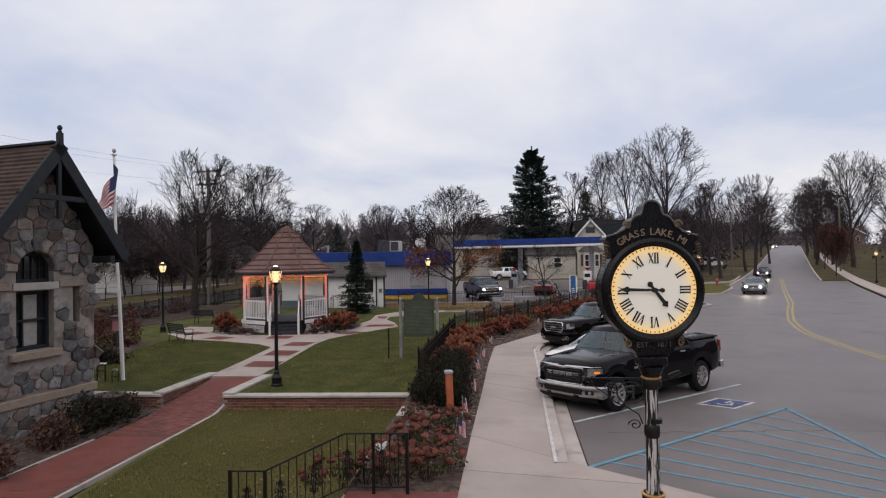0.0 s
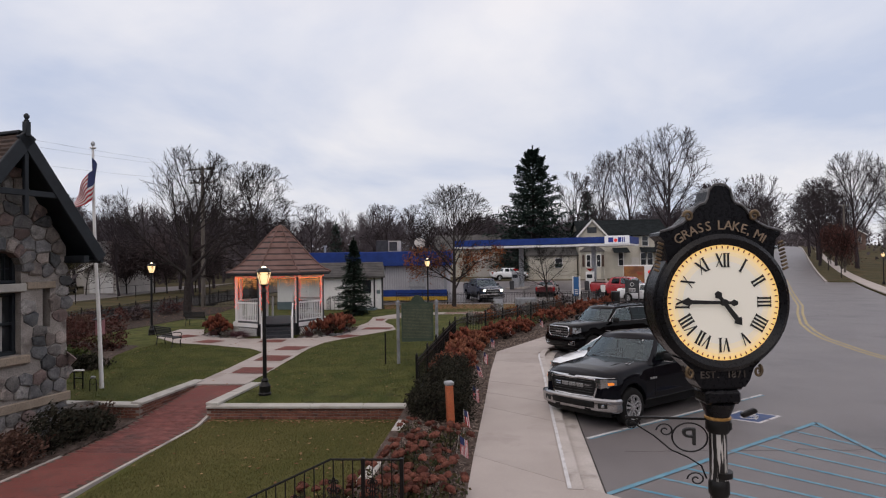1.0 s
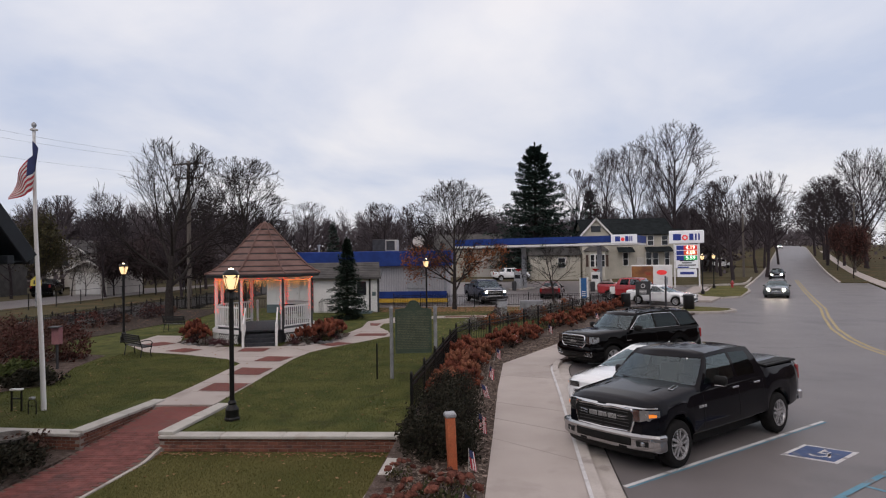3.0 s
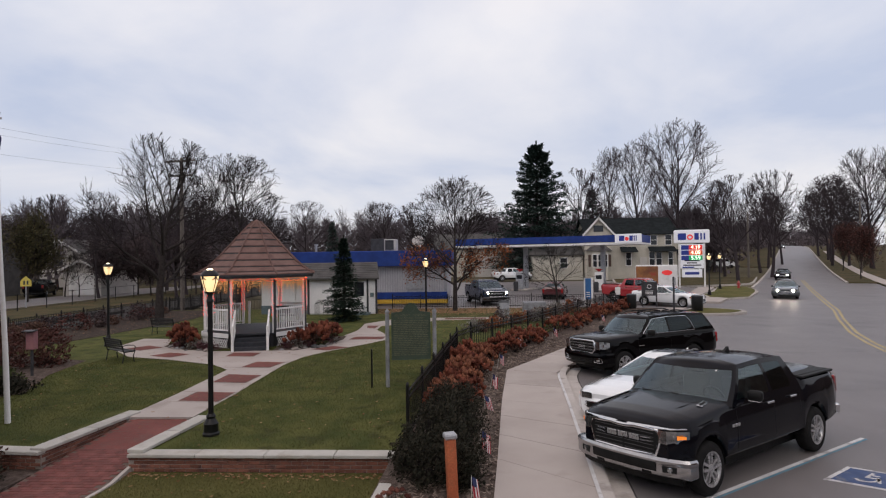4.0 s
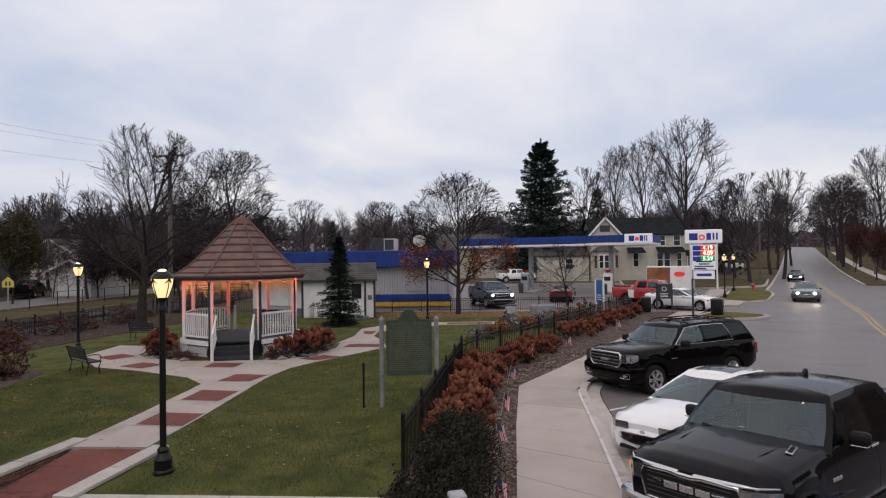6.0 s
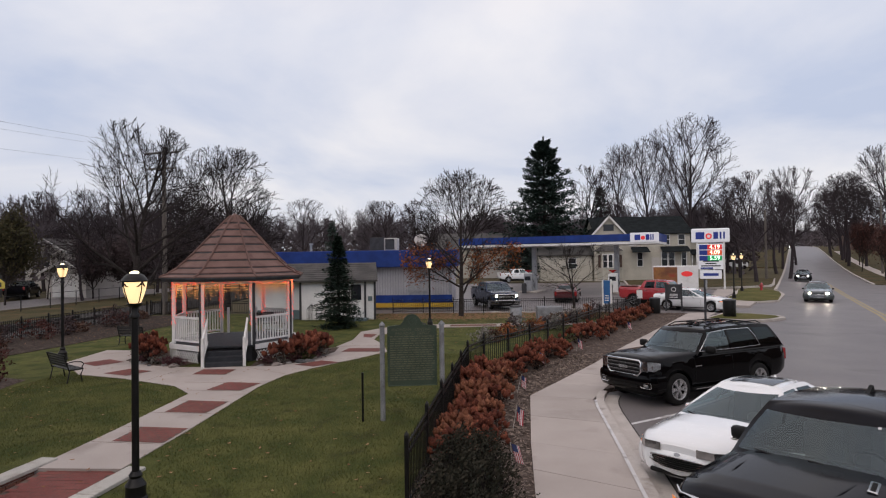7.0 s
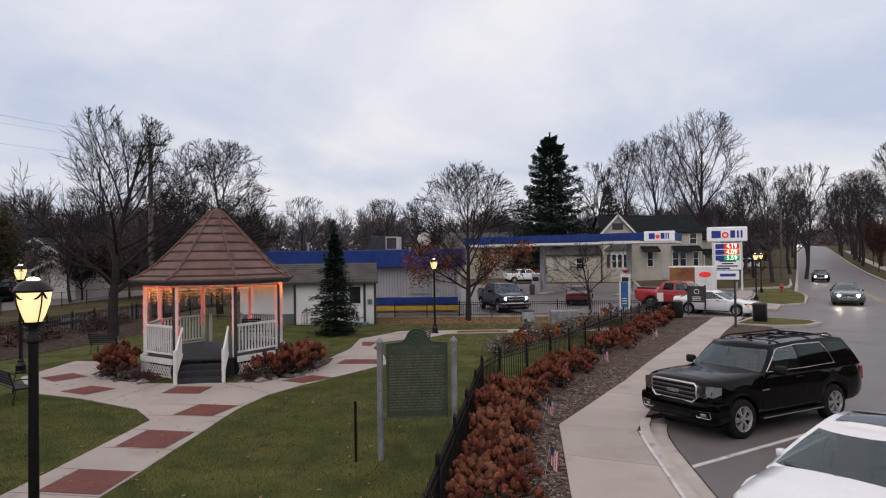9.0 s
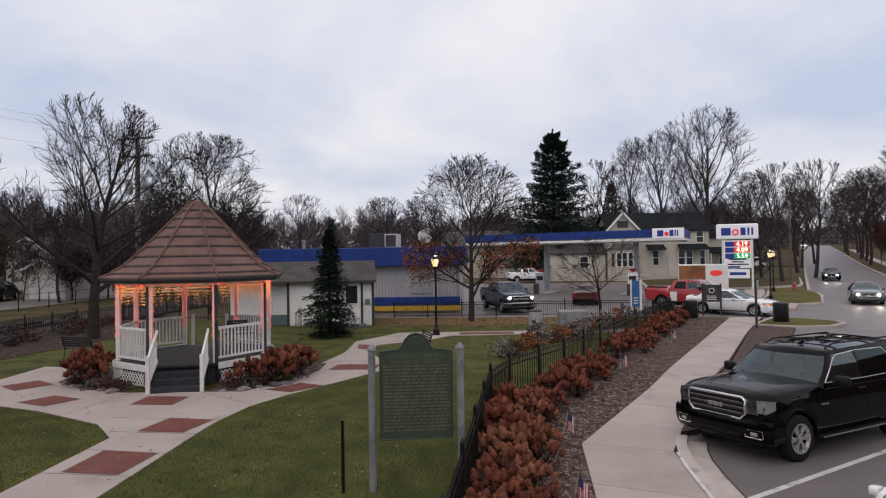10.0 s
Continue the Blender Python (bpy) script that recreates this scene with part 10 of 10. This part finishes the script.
def woods():
    """Far bare woods, too many to count: a few crowns repeated in one mesh."""
    kinds = [far_kind(70 + seed) for seed in range(5)]
    rnd = random.Random(17)
    spots = []
    for i in range(270):
        x, y = rnd.uniform(-200, 70), rnd.uniform(135, 205)
        if x > 0.52 * y - 26:
            continue
        spots.append((x, y))
    for i in range(46):
        spots.append((rnd.uniform(-140, -48), rnd.uniform(72, 120)))
    for i in range(34):
        y = rnd.uniform(170, 330)
        spots.append((0.52 * y + rnd.choice((-1, 1)) * rnd.uniform(12, 36), y))
    for i in range(24):
        y = rnd.uniform(105, 190)
        spots.append((0.52 * y + rnd.uniform(22, 70), y))
    for i in range(60):
        spots.append((rnd.uniform(-90, -34), rnd.uniform(84, 118)))
    for i in range(70):
        spots.append((rnd.uniform(-30, 44), rnd.uniform(113, 136)))
    for i in range(44):
        y = rnd.uniform(106, 170)
        spots.append((0.52 * y - rnd.uniform(12, 40), y))
    for i in range(26):
        y = rnd.uniform(185, 290)
        spots.append((0.52 * y - rnd.uniform(9, 55), y))
    for i in range(80):
        y = rnd.uniform(230, 420)
        spots.append((0.52 * y + rnd.choice((-1, 1)) * rnd.uniform(8, 30), y))
    for i in range(50):
        y = rnd.uniform(430, 470)
        spots.append((0.52 * y + rnd.uniform(-26, 26), y))
    for i in range(40):
        spots.append((rnd.uniform(140, 320), rnd.uniform(330, 470)))
    for i in range(44):
        y = rnd.uniform(395, 470)
        spots.append((0.52 * y + rnd.uniform(-45, 45), y))
    land = lambda x, y: rise(y) + (min(1.0, (y - 60) / 120) * min(1.0, max(0, (-20 - x) / 60)) * 2.0 if y > 60 and x < -20 else 0.0)
    vs, fs, o = [], [], 0
    for x, y in spots:
        v, f = rnd.choice(kinds)
        a, k = rnd.uniform(0, 6.28), rnd.uniform(0.75, 1.15)
        c, s = math.cos(a) * k, math.sin(a) * k
        vs.append(np.c_[v[:, 0] * c - v[:, 1] * s + x, v[:, 0] * s + v[:, 1] * c + y, v[:, 2] * k + land(x, y)])
        fs.append(f + o)
        o += len(v)
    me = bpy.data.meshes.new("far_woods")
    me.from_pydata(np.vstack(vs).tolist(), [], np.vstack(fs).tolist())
    me.materials.append(M["hazed_twig"])
    tagged(new("far_woods", me), "dense bare woods in the distance, paled as by haze", "woods", kind="stuff")
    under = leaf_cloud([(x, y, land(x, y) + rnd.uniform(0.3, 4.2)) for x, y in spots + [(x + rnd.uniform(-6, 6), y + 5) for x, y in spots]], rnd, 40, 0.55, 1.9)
    tagged(part("undergrowth", under, M["hazed_brush"]), "undergrowth at the foot of the woods, paled as by haze", "undergrowth", kind="stuff")


# undergrowth colour lifted towards grey to carry the haze of distance
M["hazed_brush"] = island("hazed_brush", (0.064, 0.052, 0.056), (0.118, 0.098, 0.103))
woods()


# ---- shrubs ----
def head(rnd, c, r, b, out, tall=1.7):
    """A dried panicle: a lumpy cone of florets that leans outwards, with loose florets on it."""
    d = Vector((out.x * 0.55 + rnd.gauss(0, 0.14), out.y * 0.55 + rnd.gauss(0, 0.14), 1.0)).normalized()
    s = d.orthogonal().normalized()
    t = d.cross(s)
    n, prof = 8, ((0.45, -0.35), (0.95, -0.12), (1.0, 0.22), (0.78, 0.58), (0.42, 0.86))
    v = []
    for k, z in prof:
        for i in range(n):
            a = 2 * math.pi * (i + 0.5 * (len(v) // n % 2)) / n
            q = r * k * rnd.uniform(0.72, 1.18)
            v.append(c + s * math.cos(a) * q + t * math.sin(a) * q + d * (z * r * tall + rnd.uniform(-0.12, 0.12) * r))
    v.append(c + d * r * tall * 1.04)
    f = [(j * n + i, j * n + (i + 1) % n, (j + 1) * n + (i + 1) % n, (j + 1) * n + i) for j in range(len(prof) - 1) for i in range(n)]
    f += [((len(prof) - 1) * n + i, (len(prof) - 1) * n + (i + 1) % n, len(prof) * n) for i in range(n)]
    b.add(v, f)
    for _ in range(12):
        p = rnd.choice(v)
        w = (p - c).normalized()
        e = w.orthogonal().normalized() * r * rnd.uniform(0.16, 0.26)
        g = w.cross(e)
        p = p + w * r * 0.10
        b.add([p - e, p - g + w * r * 0.1, p + e, p + g + w * r * 0.08], [(0, 1, 2, 3)])


def hydrangea_kind(seed, w, h, heads, mat, size=(0.062, 0.100), tall=1.8, leaf_mat="brown_leaf", leaves=4):
    rnd = random.Random(seed)
    stems, petals, foliage = Build(), Build(), []
    for i in range(heads):
        a, q = rnd.uniform(0, 6.28), math.sqrt(rnd.random())
        z = h * (1 - 0.50 * q ** 2) * rnd.uniform(0.72, 1.02)
        c = Vector((w * q * math.cos(a), w * q * math.sin(a), z))
        stems.tube([(c.x * 0.15, c.y * 0.15, 0), (c.x * 0.6, c.y * 0.6, z * 0.6), tuple(c)], [0.008, 0.006, 0.004], 3, caps=False)
        head(rnd, c, rnd.uniform(*size), petals, Vector((math.cos(a), math.sin(a), 0)) * q, tall)
        foliage.append((c.x * 0.8, c.y * 0.8, z * rnd.uniform(0.3, 0.75)))
    leaf = leaf_cloud(foliage, rnd, leaves, 0.055, 0.07)
    return stems.mesh("stems", M["twig"]), petals.mesh("flower_heads", M[mat], 70), leaf.mesh("leaves", M[leaf_mat])


HYD = [hydrangea_kind(90 + i, 0.62, 0.92, 40, "copper_head" if i != 3 else "tan_head") for i in range(5)]
HYD.append(hydrangea_kind(97, 0.50, 0.80, 9, "rust_head", (0.080, 0.115), 0.75, "hydrangea_leaf", 14))


def hydrangea(x, y, z, k, kind, rot, label):
    root = empty("hydrangea", pose(x, y, z, 0, 0, rot) @ Matrix.Scale(k, 4), label, "shrub", "dried hydrangeas")
    for nm, me in zip(("stem", "blossom", "foliage"), HYD[kind]):
        tagged(part(nm, me, None, root), kind="stuff")


def leafy_shrub(x, y, z, w, h, seed, mat, count, size, label, group="leafy shrubs"):
    rnd = random.Random(seed)
    root = empty("shrub", pose(x, y, z), label, "shrub", group)
    pts, stems = [], Build()
    for i in range(count):
        a, q, t = rnd.uniform(0, 6.28), rnd.random() ** 0.45, rnd.random()
        lump = 1 + 0.22 * math.sin(3 * a + seed) + 0.12 * math.sin(5 * a + 2 * seed)
        rr = w * lump * q * math.sqrt(max(0.02, 1 - (t * 0.98) ** 2.4)) * (0.75 + 0.5 * t if t < 0.4 else 1.0)
        pts.append((rr * math.cos(a), rr * math.sin(a), h * t * (1 + 0.10 * math.sin(4 * a + seed)) + 0.03))
        if i % 26 == 0:
            pts += [(pts[-1][0] * (1 + 0.10 * j) + 0.02 * math.cos(i), pts[-1][1] * (1 + 0.10 * j), min(h * 1.25, pts[-1][2] + 0.055 * h * j) + 0.02) for j in range(1, 5)]
        if i % 9 == 0:
            stems.tube([(0.12 * rr * math.cos(a), 0.12 * rr * math.sin(a), 0), pts[-1]], [0.007, 0.003], 3, caps=False)
    tagged(part("stem", stems, M["twig"], root), kind="stuff")
    tagged(part("foliage", leaf_cloud(pts, rnd, 3, size, size * 0.9), M[mat], root), kind="stuff")


rnd = random.Random(77)
for y in np.arange(18.3, 25.2, 0.62):
    x = float(np.interp(y, [16.7, 25.1], [-0.78, -0.05]))
    for off in (0.40, 0.88):
        hydrangea(x + off + rnd.uniform(-0.1, 0.1), y + rnd.uniform(-0.15, 0.15), -0.04, rnd.uniform(0.66, 0.90) if off < 0.6 else rnd.uniform(0.45, 0.72), rnd.randrange(5), rnd.uniform(0, 360), "dried hydrangea with copper-brown flower heads")
for a, b2, n in (((-0.05, 25.1), (2.05, 29.15), 6), ((2.05, 29.15), (10.25, 45.75), 25)):
    a, b2 = Vector(a), Vector(b2)
    side = Vector(((b2 - a).y, -(b2 - a).x)).normalized()
    for i in range(n):
        p = a.lerp(b2, (i + 0.5) / n)
        if (0.10 < i / n < 0.19 and n > 10) or rnd.random() < 0.14:
            continue
        for off in (0.5, 0.95):
            if off > 0.9 and i % 3 == 2:
                continue
            q = p + side * (off + rnd.uniform(-0.1, 0.12))
            hydrangea(q.x, q.y, -0.04, rnd.uniform(0.45, 0.86) * (1 if off < 0.9 else 0.72), rnd.randrange(5), rnd.uniform(0, 360), "dried hydrangea with copper-brown flower heads")
for x, y, k in ((-0.55, 11.6, 0.62), (-0.15, 12.3, 0.66), (0.15, 11.2, 0.55), (-0.75, 10.4, 0.6), (-0.25, 10.0, 0.55), (0.25, 12.7, 0.5), (-0.6, 13.1, 0.5), (-0.95, 9.35, 0.75), (-1.3, 9.25, 0.7), (-0.45, 9.3, 0.8), (0.05, 9.45, 0.75), (-1.65, 9.3, 0.6), (-0.1, 10.7, 0.8), (0.4, 10.1, 0.7), (0.3, 11.9, 0.8), (-0.35, 11.0, 0.85)):
    hydrangea(x, y, -0.05, k * 1.05, 5, rnd.uniform(0, 360), "low dried hydrangea with rust-brown heads")
for i, (x, y, w, h) in enumerate(((-0.2, 14.2, 0.45, 0.75), (0.25, 14.9, 0.5, 0.85), (-0.2, 15.5, 0.5, 0.9), (0.25, 16.1, 0.55, 0.95), (-0.15, 16.7, 0.5, 0.95), (0.35, 17.0, 0.5, 0.9), (0.1, 17.5, 0.5, 0.85), (0.40, 14.1, 0.35, 0.6), (-0.55, 14.8, 0.35, 0.6))):
    leafy_shrub(x, y, -0.06, w, h, 200 + i, "dark_leaf", 760, 0.026, "dense dark green shrub in the planting bed")
for i, (x, y, w, h, mt) in enumerate(((-8.30, 10.6, 0.50, 0.6, "brown_leaf"), (-8.35, 12.4, 0.5, 0.6, "brown_leaf"), (-8.35, 13.4, 0.55, 0.8, "dark_leaf"), (-8.25, 14.1, 0.55, 0.55, "dark_leaf"), (-8.35, 14.8, 0.55, 0.42, "dark_leaf"), (-8.6, 15.3, 0.45, 0.40, "brown_leaf"), (-8.5, 9.6, 0.6, 0.8, "green_leaf"))):
    leafy_shrub(x, y, -0.45, w, h, 230 + i, mt, 420, 0.04, "straggling winter shrub at the foot of the stone wall")
for i, (x, y, w, h, mt) in enumerate(((-15.2, 23.6, 1.0, 1.3, "red_brown"), (-14.3, 24.6, 0.9, 1.2, "red_brown"), (-16.6, 24.8, 1.1, 1.4, "brown_leaf"), (-17.6, 23.0, 1.2, 1.5, "brown_leaf"), (-13.6, 21.4, 0.8, 0.5, "green_leaf"), (-12.6, 20.6, 0.8, 0.4, "dark_leaf"), (-14.9, 20.8, 0.9, 0.6, "dark_leaf"), (-18.5, 26.5, 1.1, 1.3, "red_brown"), (-19.3, 30.5, 0.9, 0.8, "brown_leaf"), (-16.2, 21.0, 1.0, 0.9, "brown_leaf"))):
    leafy_shrub(x, y, lawn_z(y) - 0.03, w, h, 260 + i, mt, 520, 0.055, "brown winter shrub in the garden bed", "garden bed shrubs")
tagged(sheet("garden_bed", [(-20, 19.0), (-13.0, 19.4), (-11.9, 20.6), (-12.9, 22.8), (-13.4, 25.4), (-15.5, 26.2), (-20, 28)], 0.012, M["mulch"], height=lawn_z), "mulched garden bed with winter shrubs", "planting bed", kind="structure")
tagged(sheet("garden_border", [(-18.5, 19.8), (-13.4, 20.2), (-13.2, 20.6), (-18.5, 20.3)], 0.03, M["limestone"], height=lawn_z), "pale gravel strip in the garden bed", "path", kind="structure")
# round the gazebo
GH = [(-11.55, 28.7, 0.95), (-11.95, 29.4, 0.9), (-11.05, 28.15, 0.85), (-12.1, 30.1, 0.85), (-6.0, 28.55, 0.95), (-5.65, 29.3, 1.0), (-6.5, 28.05, 0.8), (-5.75, 30.1, 0.95), (-6.0, 29.0, 0.9)]
for x, y, k in GH:
    hydrangea(x, y, 0.02, k, rnd.randrange(4), rnd.uniform(0, 360), "dried copper hydrangea at the foot of the gazebo")
for i, (pts) in enumerate(([(-12.6, 30.8), (-12.3, 28.7), (-11.0, 27.8), (-9.75, 27.45), (-9.5, 28.1), (-11.0, 29.2), (-11.3, 30.8)], [(-7.3, 27.5), (-6.4, 27.55), (-5.7, 28.7), (-5.2, 30.4), (-5.3, 31.6), (-6.3, 31.2), (-6.7, 29.2), (-7.4, 28.3)])):
    tagged(sheet("gazebo_bed_%d" % (i + 1), pts, 0.03, M["mulch"], 0.05, lawn_z), "dark mulched bed edged with stones beside the gazebo", "planting bed", kind="structure")
ROCK = []
for s in range(4):
    r3 = random.Random(300 + s)
    b = Build()
    prof = [(0.10, 0.0), (0.15, 0.05), (0.13, 0.11), (0.06, 0.15)]
    b.lathe(prof, 7)
    b.v = [(x * r3.uniform(0.8, 1.3), y * r3.uniform(0.7, 1.1), z * r3.uniform(0.8, 1.2)) for x, y, z in b.v]
    ROCK.append(b.mesh("rock", STONES[s], 60))
for i, (x, y) in enumerate(((-6.6, 27.65), (-6.35, 27.75), (-6.1, 28.0), (-5.9, 28.25), (-5.7, 28.5), (-5.55, 28.85), (-5.45, 29.2), (-5.35, 29.6), (-7.0, 27.6), (-10.0, 27.5), (-10.4, 27.6), (-10.8, 27.75), (-11.2, 27.95), (-11.6, 28.2), (-11.9, 28.45))):
    k = 0.45 + 0.85 * ((i * 7) % 11) / 10
    tagged(part("rock", ROCK[i % 4], None, at=pose(x + 0.12 * math.sin(5.1 * i), y + 0.10 * math.cos(3.7 * i), 0.03 - 0.05 * k, 6 * math.sin(i), 7 * math.cos(2 * i), 47 * i) @ Matrix.Diagonal((k * 1.2, k, k * 0.8, 1))), "pale rounded edging rock beside the gazebo", "rock", "edging rocks")
for i, (x, y, mt) in enumerate(((-6.9, 27.95, "plum_leaf"), (-6.45, 28.1, "grey_leaf"), (-6.15, 28.35, "plum_leaf"), (-5.85, 28.75, "green_leaf"), (-5.6, 29.1, "plum_leaf"), (-5.45, 29.6, "grey_leaf"), (-10.3, 27.85, "plum_leaf"), (-10.8, 28.0, "grey_leaf"), (-11.4, 28.25, "plum_leaf"), (-9.9, 27.75, "plum_leaf"))):
    leafy_shrub(x, y, 0.03, 0.30, 0.20, 520 + i, mt, 120, 0.030, "low ground cover in the bed beside the gazebo", "ground cover")
# dry grasses and perennials by the far fence
for i in range(16):
    x, y = 1.6 + 0.42 * i + rnd.uniform(-0.2, 0.2), 33.0 + 0.62 * i + rnd.uniform(-0.8, 0.4)
    leafy_shrub(x - 1.1, y, 0.0, rnd.uniform(0.40, 0.70), rnd.uniform(0.35, 0.85), 320 + i, ("grey_leaf", "brown_leaf", "russet", "brush_leaf")[i % 4], 110, 0.055, "dry brown perennials along the fence", "dry perennials")


# bank of stones and leaves inside the railway fence
M["bank_soil"] = surf("bank_soil", (0.030, 0.023, 0.019), (0.070, 0.052, 0.042), 5.0, 0.95, bump=0.9, fine=30, c3=(0.12, 0.095, 0.085), spot=7.0, grain=0.6, spec=0.1)
tagged(sheet("leaf_bank", [(-21.4, 14), (-19.6, 14), (-18.7, 24), (-17.4, 32), (-16.6, 40), (-17.4, 45.9), (-21.4, 45.9)], 0.02, M["bank_soil"], 0.05, lawn_z), "dark leaf-strewn stony bank along the railway fence", "planting bed", kind="structure")
for i in range(10):
    y = 29.5 + 1.6 * i + rnd.uniform(-0.4, 0.4)
    leafy_shrub(-20.3 + rnd.uniform(-0.5, 0.7), y, 0.0, rnd.uniform(0.5, 0.95), rnd.uniform(0.4, 0.95), 420 + i, ("brush_leaf", "brown_leaf", "brush_leaf", "red_brown")[i % 4], 150, 0.06, "low brown shrub on the bank by the railway fence", "bank shrubs")


def leaf_litter():
    """Fallen leaves on lawns, path edges and the far bed."""
    rnd = random.Random(9)
    b = Build()
    spots = [(rnd.uniform(-13, -0.5), rnd.uniform(16.3, 36), 0.0) for _ in range(420)] + [(rnd.uniform(-6, -1.2), rnd.uniform(9, 15.7), -0.47) for _ in range(130)]
    spots += [(rnd.uniform(-6, -1.0), 15.72 - abs(rnd.gauss(0, 0.12)), -0.47) for _ in range(170)] + [(rnd.uniform(-6, 9), rnd.uniform(42.2, 45.9), 0.0) for _ in range(5200)] + [(-0.8 + rnd.gauss(0, 2.2), 43.6 + rnd.gauss(0, 1.3), 0.0) for _ in range(1500)] + [(rnd.uniform(-4, 6), rnd.uniform(33, 41), 0.0) for _ in range(300)]
    spots += [(rnd.uniform(-20, -10), rnd.uniform(33, 45), 0.0) for _ in range(500)]
    for x, y, dz in spots:
        z = (lawn_z(y) if dz == 0 else dz) + 0.02
        a, k = rnd.uniform(0, 6.28), rnd.uniform(0.025, 0.055) * (1 if y < 40 else 1.5)
        c, s = math.cos(a) * k, math.sin(a) * k
        b.add([(x + c, y + s, z + rnd.uniform(0, 0.02)), (x - s * 0.6, y + c * 0.6, z), (x - c, y - s, z + rnd.uniform(0, 0.02)), (x + s * 0.6, y - c * 0.6, z)], [(0, 1, 2, 3)])
    tagged(part("fallen_leaves", b, M["litter"]), "scattered fallen autumn leaves on the grass", "fallen leaves", kind="stuff")


M["litter"] = island("fallen_leaf", (0.16, 0.06, 0.03), (0.36, 0.24, 0.13))
leaf_litter()


def blades(name, count, area, z_of, mat, label, tall, seed, skip=None):
    """Mown grass: single tapered blades."""
    r = np.random.RandomState(seed)
    x, y = r.uniform(area[0], area[1], count), r.uniform(area[2], area[3], count)
    keep = np.array([not (skip and skip(a, b)) for a, b in zip(x, y)])
    x, y = x[keep], y[keep]
    n = len(x)
    z = np.array([z_of(v) for v in y])
    a, h, w = r.uniform(0, 6.28, n), r.uniform(0.6, 1.3, n) * tall, r.uniform(0.0035, 0.006, n)
    lean = r.uniform(-0.6, 0.6, (n, 2)) * h[:, None]
    v = np.stack([np.c_[x - w * np.cos(a), y - w * np.sin(a), z], np.c_[x + w * np.cos(a), y + w * np.sin(a), z], np.c_[x + lean[:, 0], y + lean[:, 1], z + h]], 1).reshape(-1, 3)
    me = bpy.data.meshes.new(name)
    me.from_pydata(v.tolist(), [], np.arange(3 * n).reshape(-1, 3).tolist())
    me.materials.append(M[mat])
    tagged(new(name, me), label, "grass", kind="stuff")


def inside(poly, x, y):
    c = False
    for (x1, y1), (x2, y2) in zip(poly, poly[1:] + poly[:1]):
        if (y1 > y) != (y2 > y) and x < (x2 - x1) * (y - y1) / (y2 - y1) + x1:
            c = not c
    return c


M["blade"] = island("grass_blade", (0.045, 0.061, 0.016), (0.145, 0.143, 0.047))
M["dry_blade"] = island("dry_grass_blade", (0.062, 0.070, 0.019), (0.175, 0.150, 0.058))
lawn_right = lambda y: float(np.interp(y, [16, 25, 26.6, 29], [-0.8, -0.1, 0.42, 2.0]))
off_lawn = lambda x, y: x > lawn_right(y) or inside(path_poly, x, y) or (x < -12 and inside([(-20, 19.0), (-13.0, 19.4), (-11.9, 20.6), (-12.9, 22.8), (-13.4, 25.4), (-15.5, 26.2), (-20, 28)], x, y)) or (-8.2 < x < -5.52 and y < 18.9) or (x < -7.8 and y < 16.35)
blades("grass_blades", 170000, (-13.0, 2.0, 16.15, 30.0), lambda y: lawn_z(y), "blade", "short green mown grass blades on the lawn", 0.038, 1, off_lawn)
blades("dry_grass_blades", 60000, (-6.0, -1.15, 8.0, 15.75), lambda y: -0.47, "dry_blade", "yellowing short grass on the lower lawn", 0.036, 2)


def chips():
    """Wood chips and dry stalks over the mulch."""
    r = random.Random(31)
    b = Build()
    for i in range(11000):
        y = r.uniform(10, 45)
        if r.random() < 0.6:
            y = r.uniform(12, 30)
        xr = float(np.interp(y, [p[1] for p in WL], [p[0] for p in WL]))
        xl = float(np.interp(y, [16.7, 25.1, 26.6, 29.15, 45.75], [-0.78, -0.05, 0.42, 2.05, 10.25]))
        x = r.uniform(max(xl, xr - 1.5), xr - 0.02)
        a, k, w = r.uniform(0, 6.28), r.uniform(0.02, 0.06), r.uniform(0.006, 0.014)
        c, s = math.cos(a), math.sin(a)
        z = -0.02
        b.add([(x - c * k - s * w, y - s * k + c * w, z), (x - c * k + s * w, y - s * k - c * w, z + 0.006), (x + c * k + s * w, y + s * k - c * w, z + r.uniform(0, 0.03)), (x + c * k - s * w, y + s * k + c * w, z + 0.01)], [(0, 1, 2, 3)])
    tagged(part("mulch_chips", b, M["chip"]), "grey-brown bark chips and dry stalks in the bed", "mulch", kind="stuff")


M["chip"] = island("bark_chip", (0.050, 0.036, 0.030), (0.30, 0.235, 0.195))
chips()
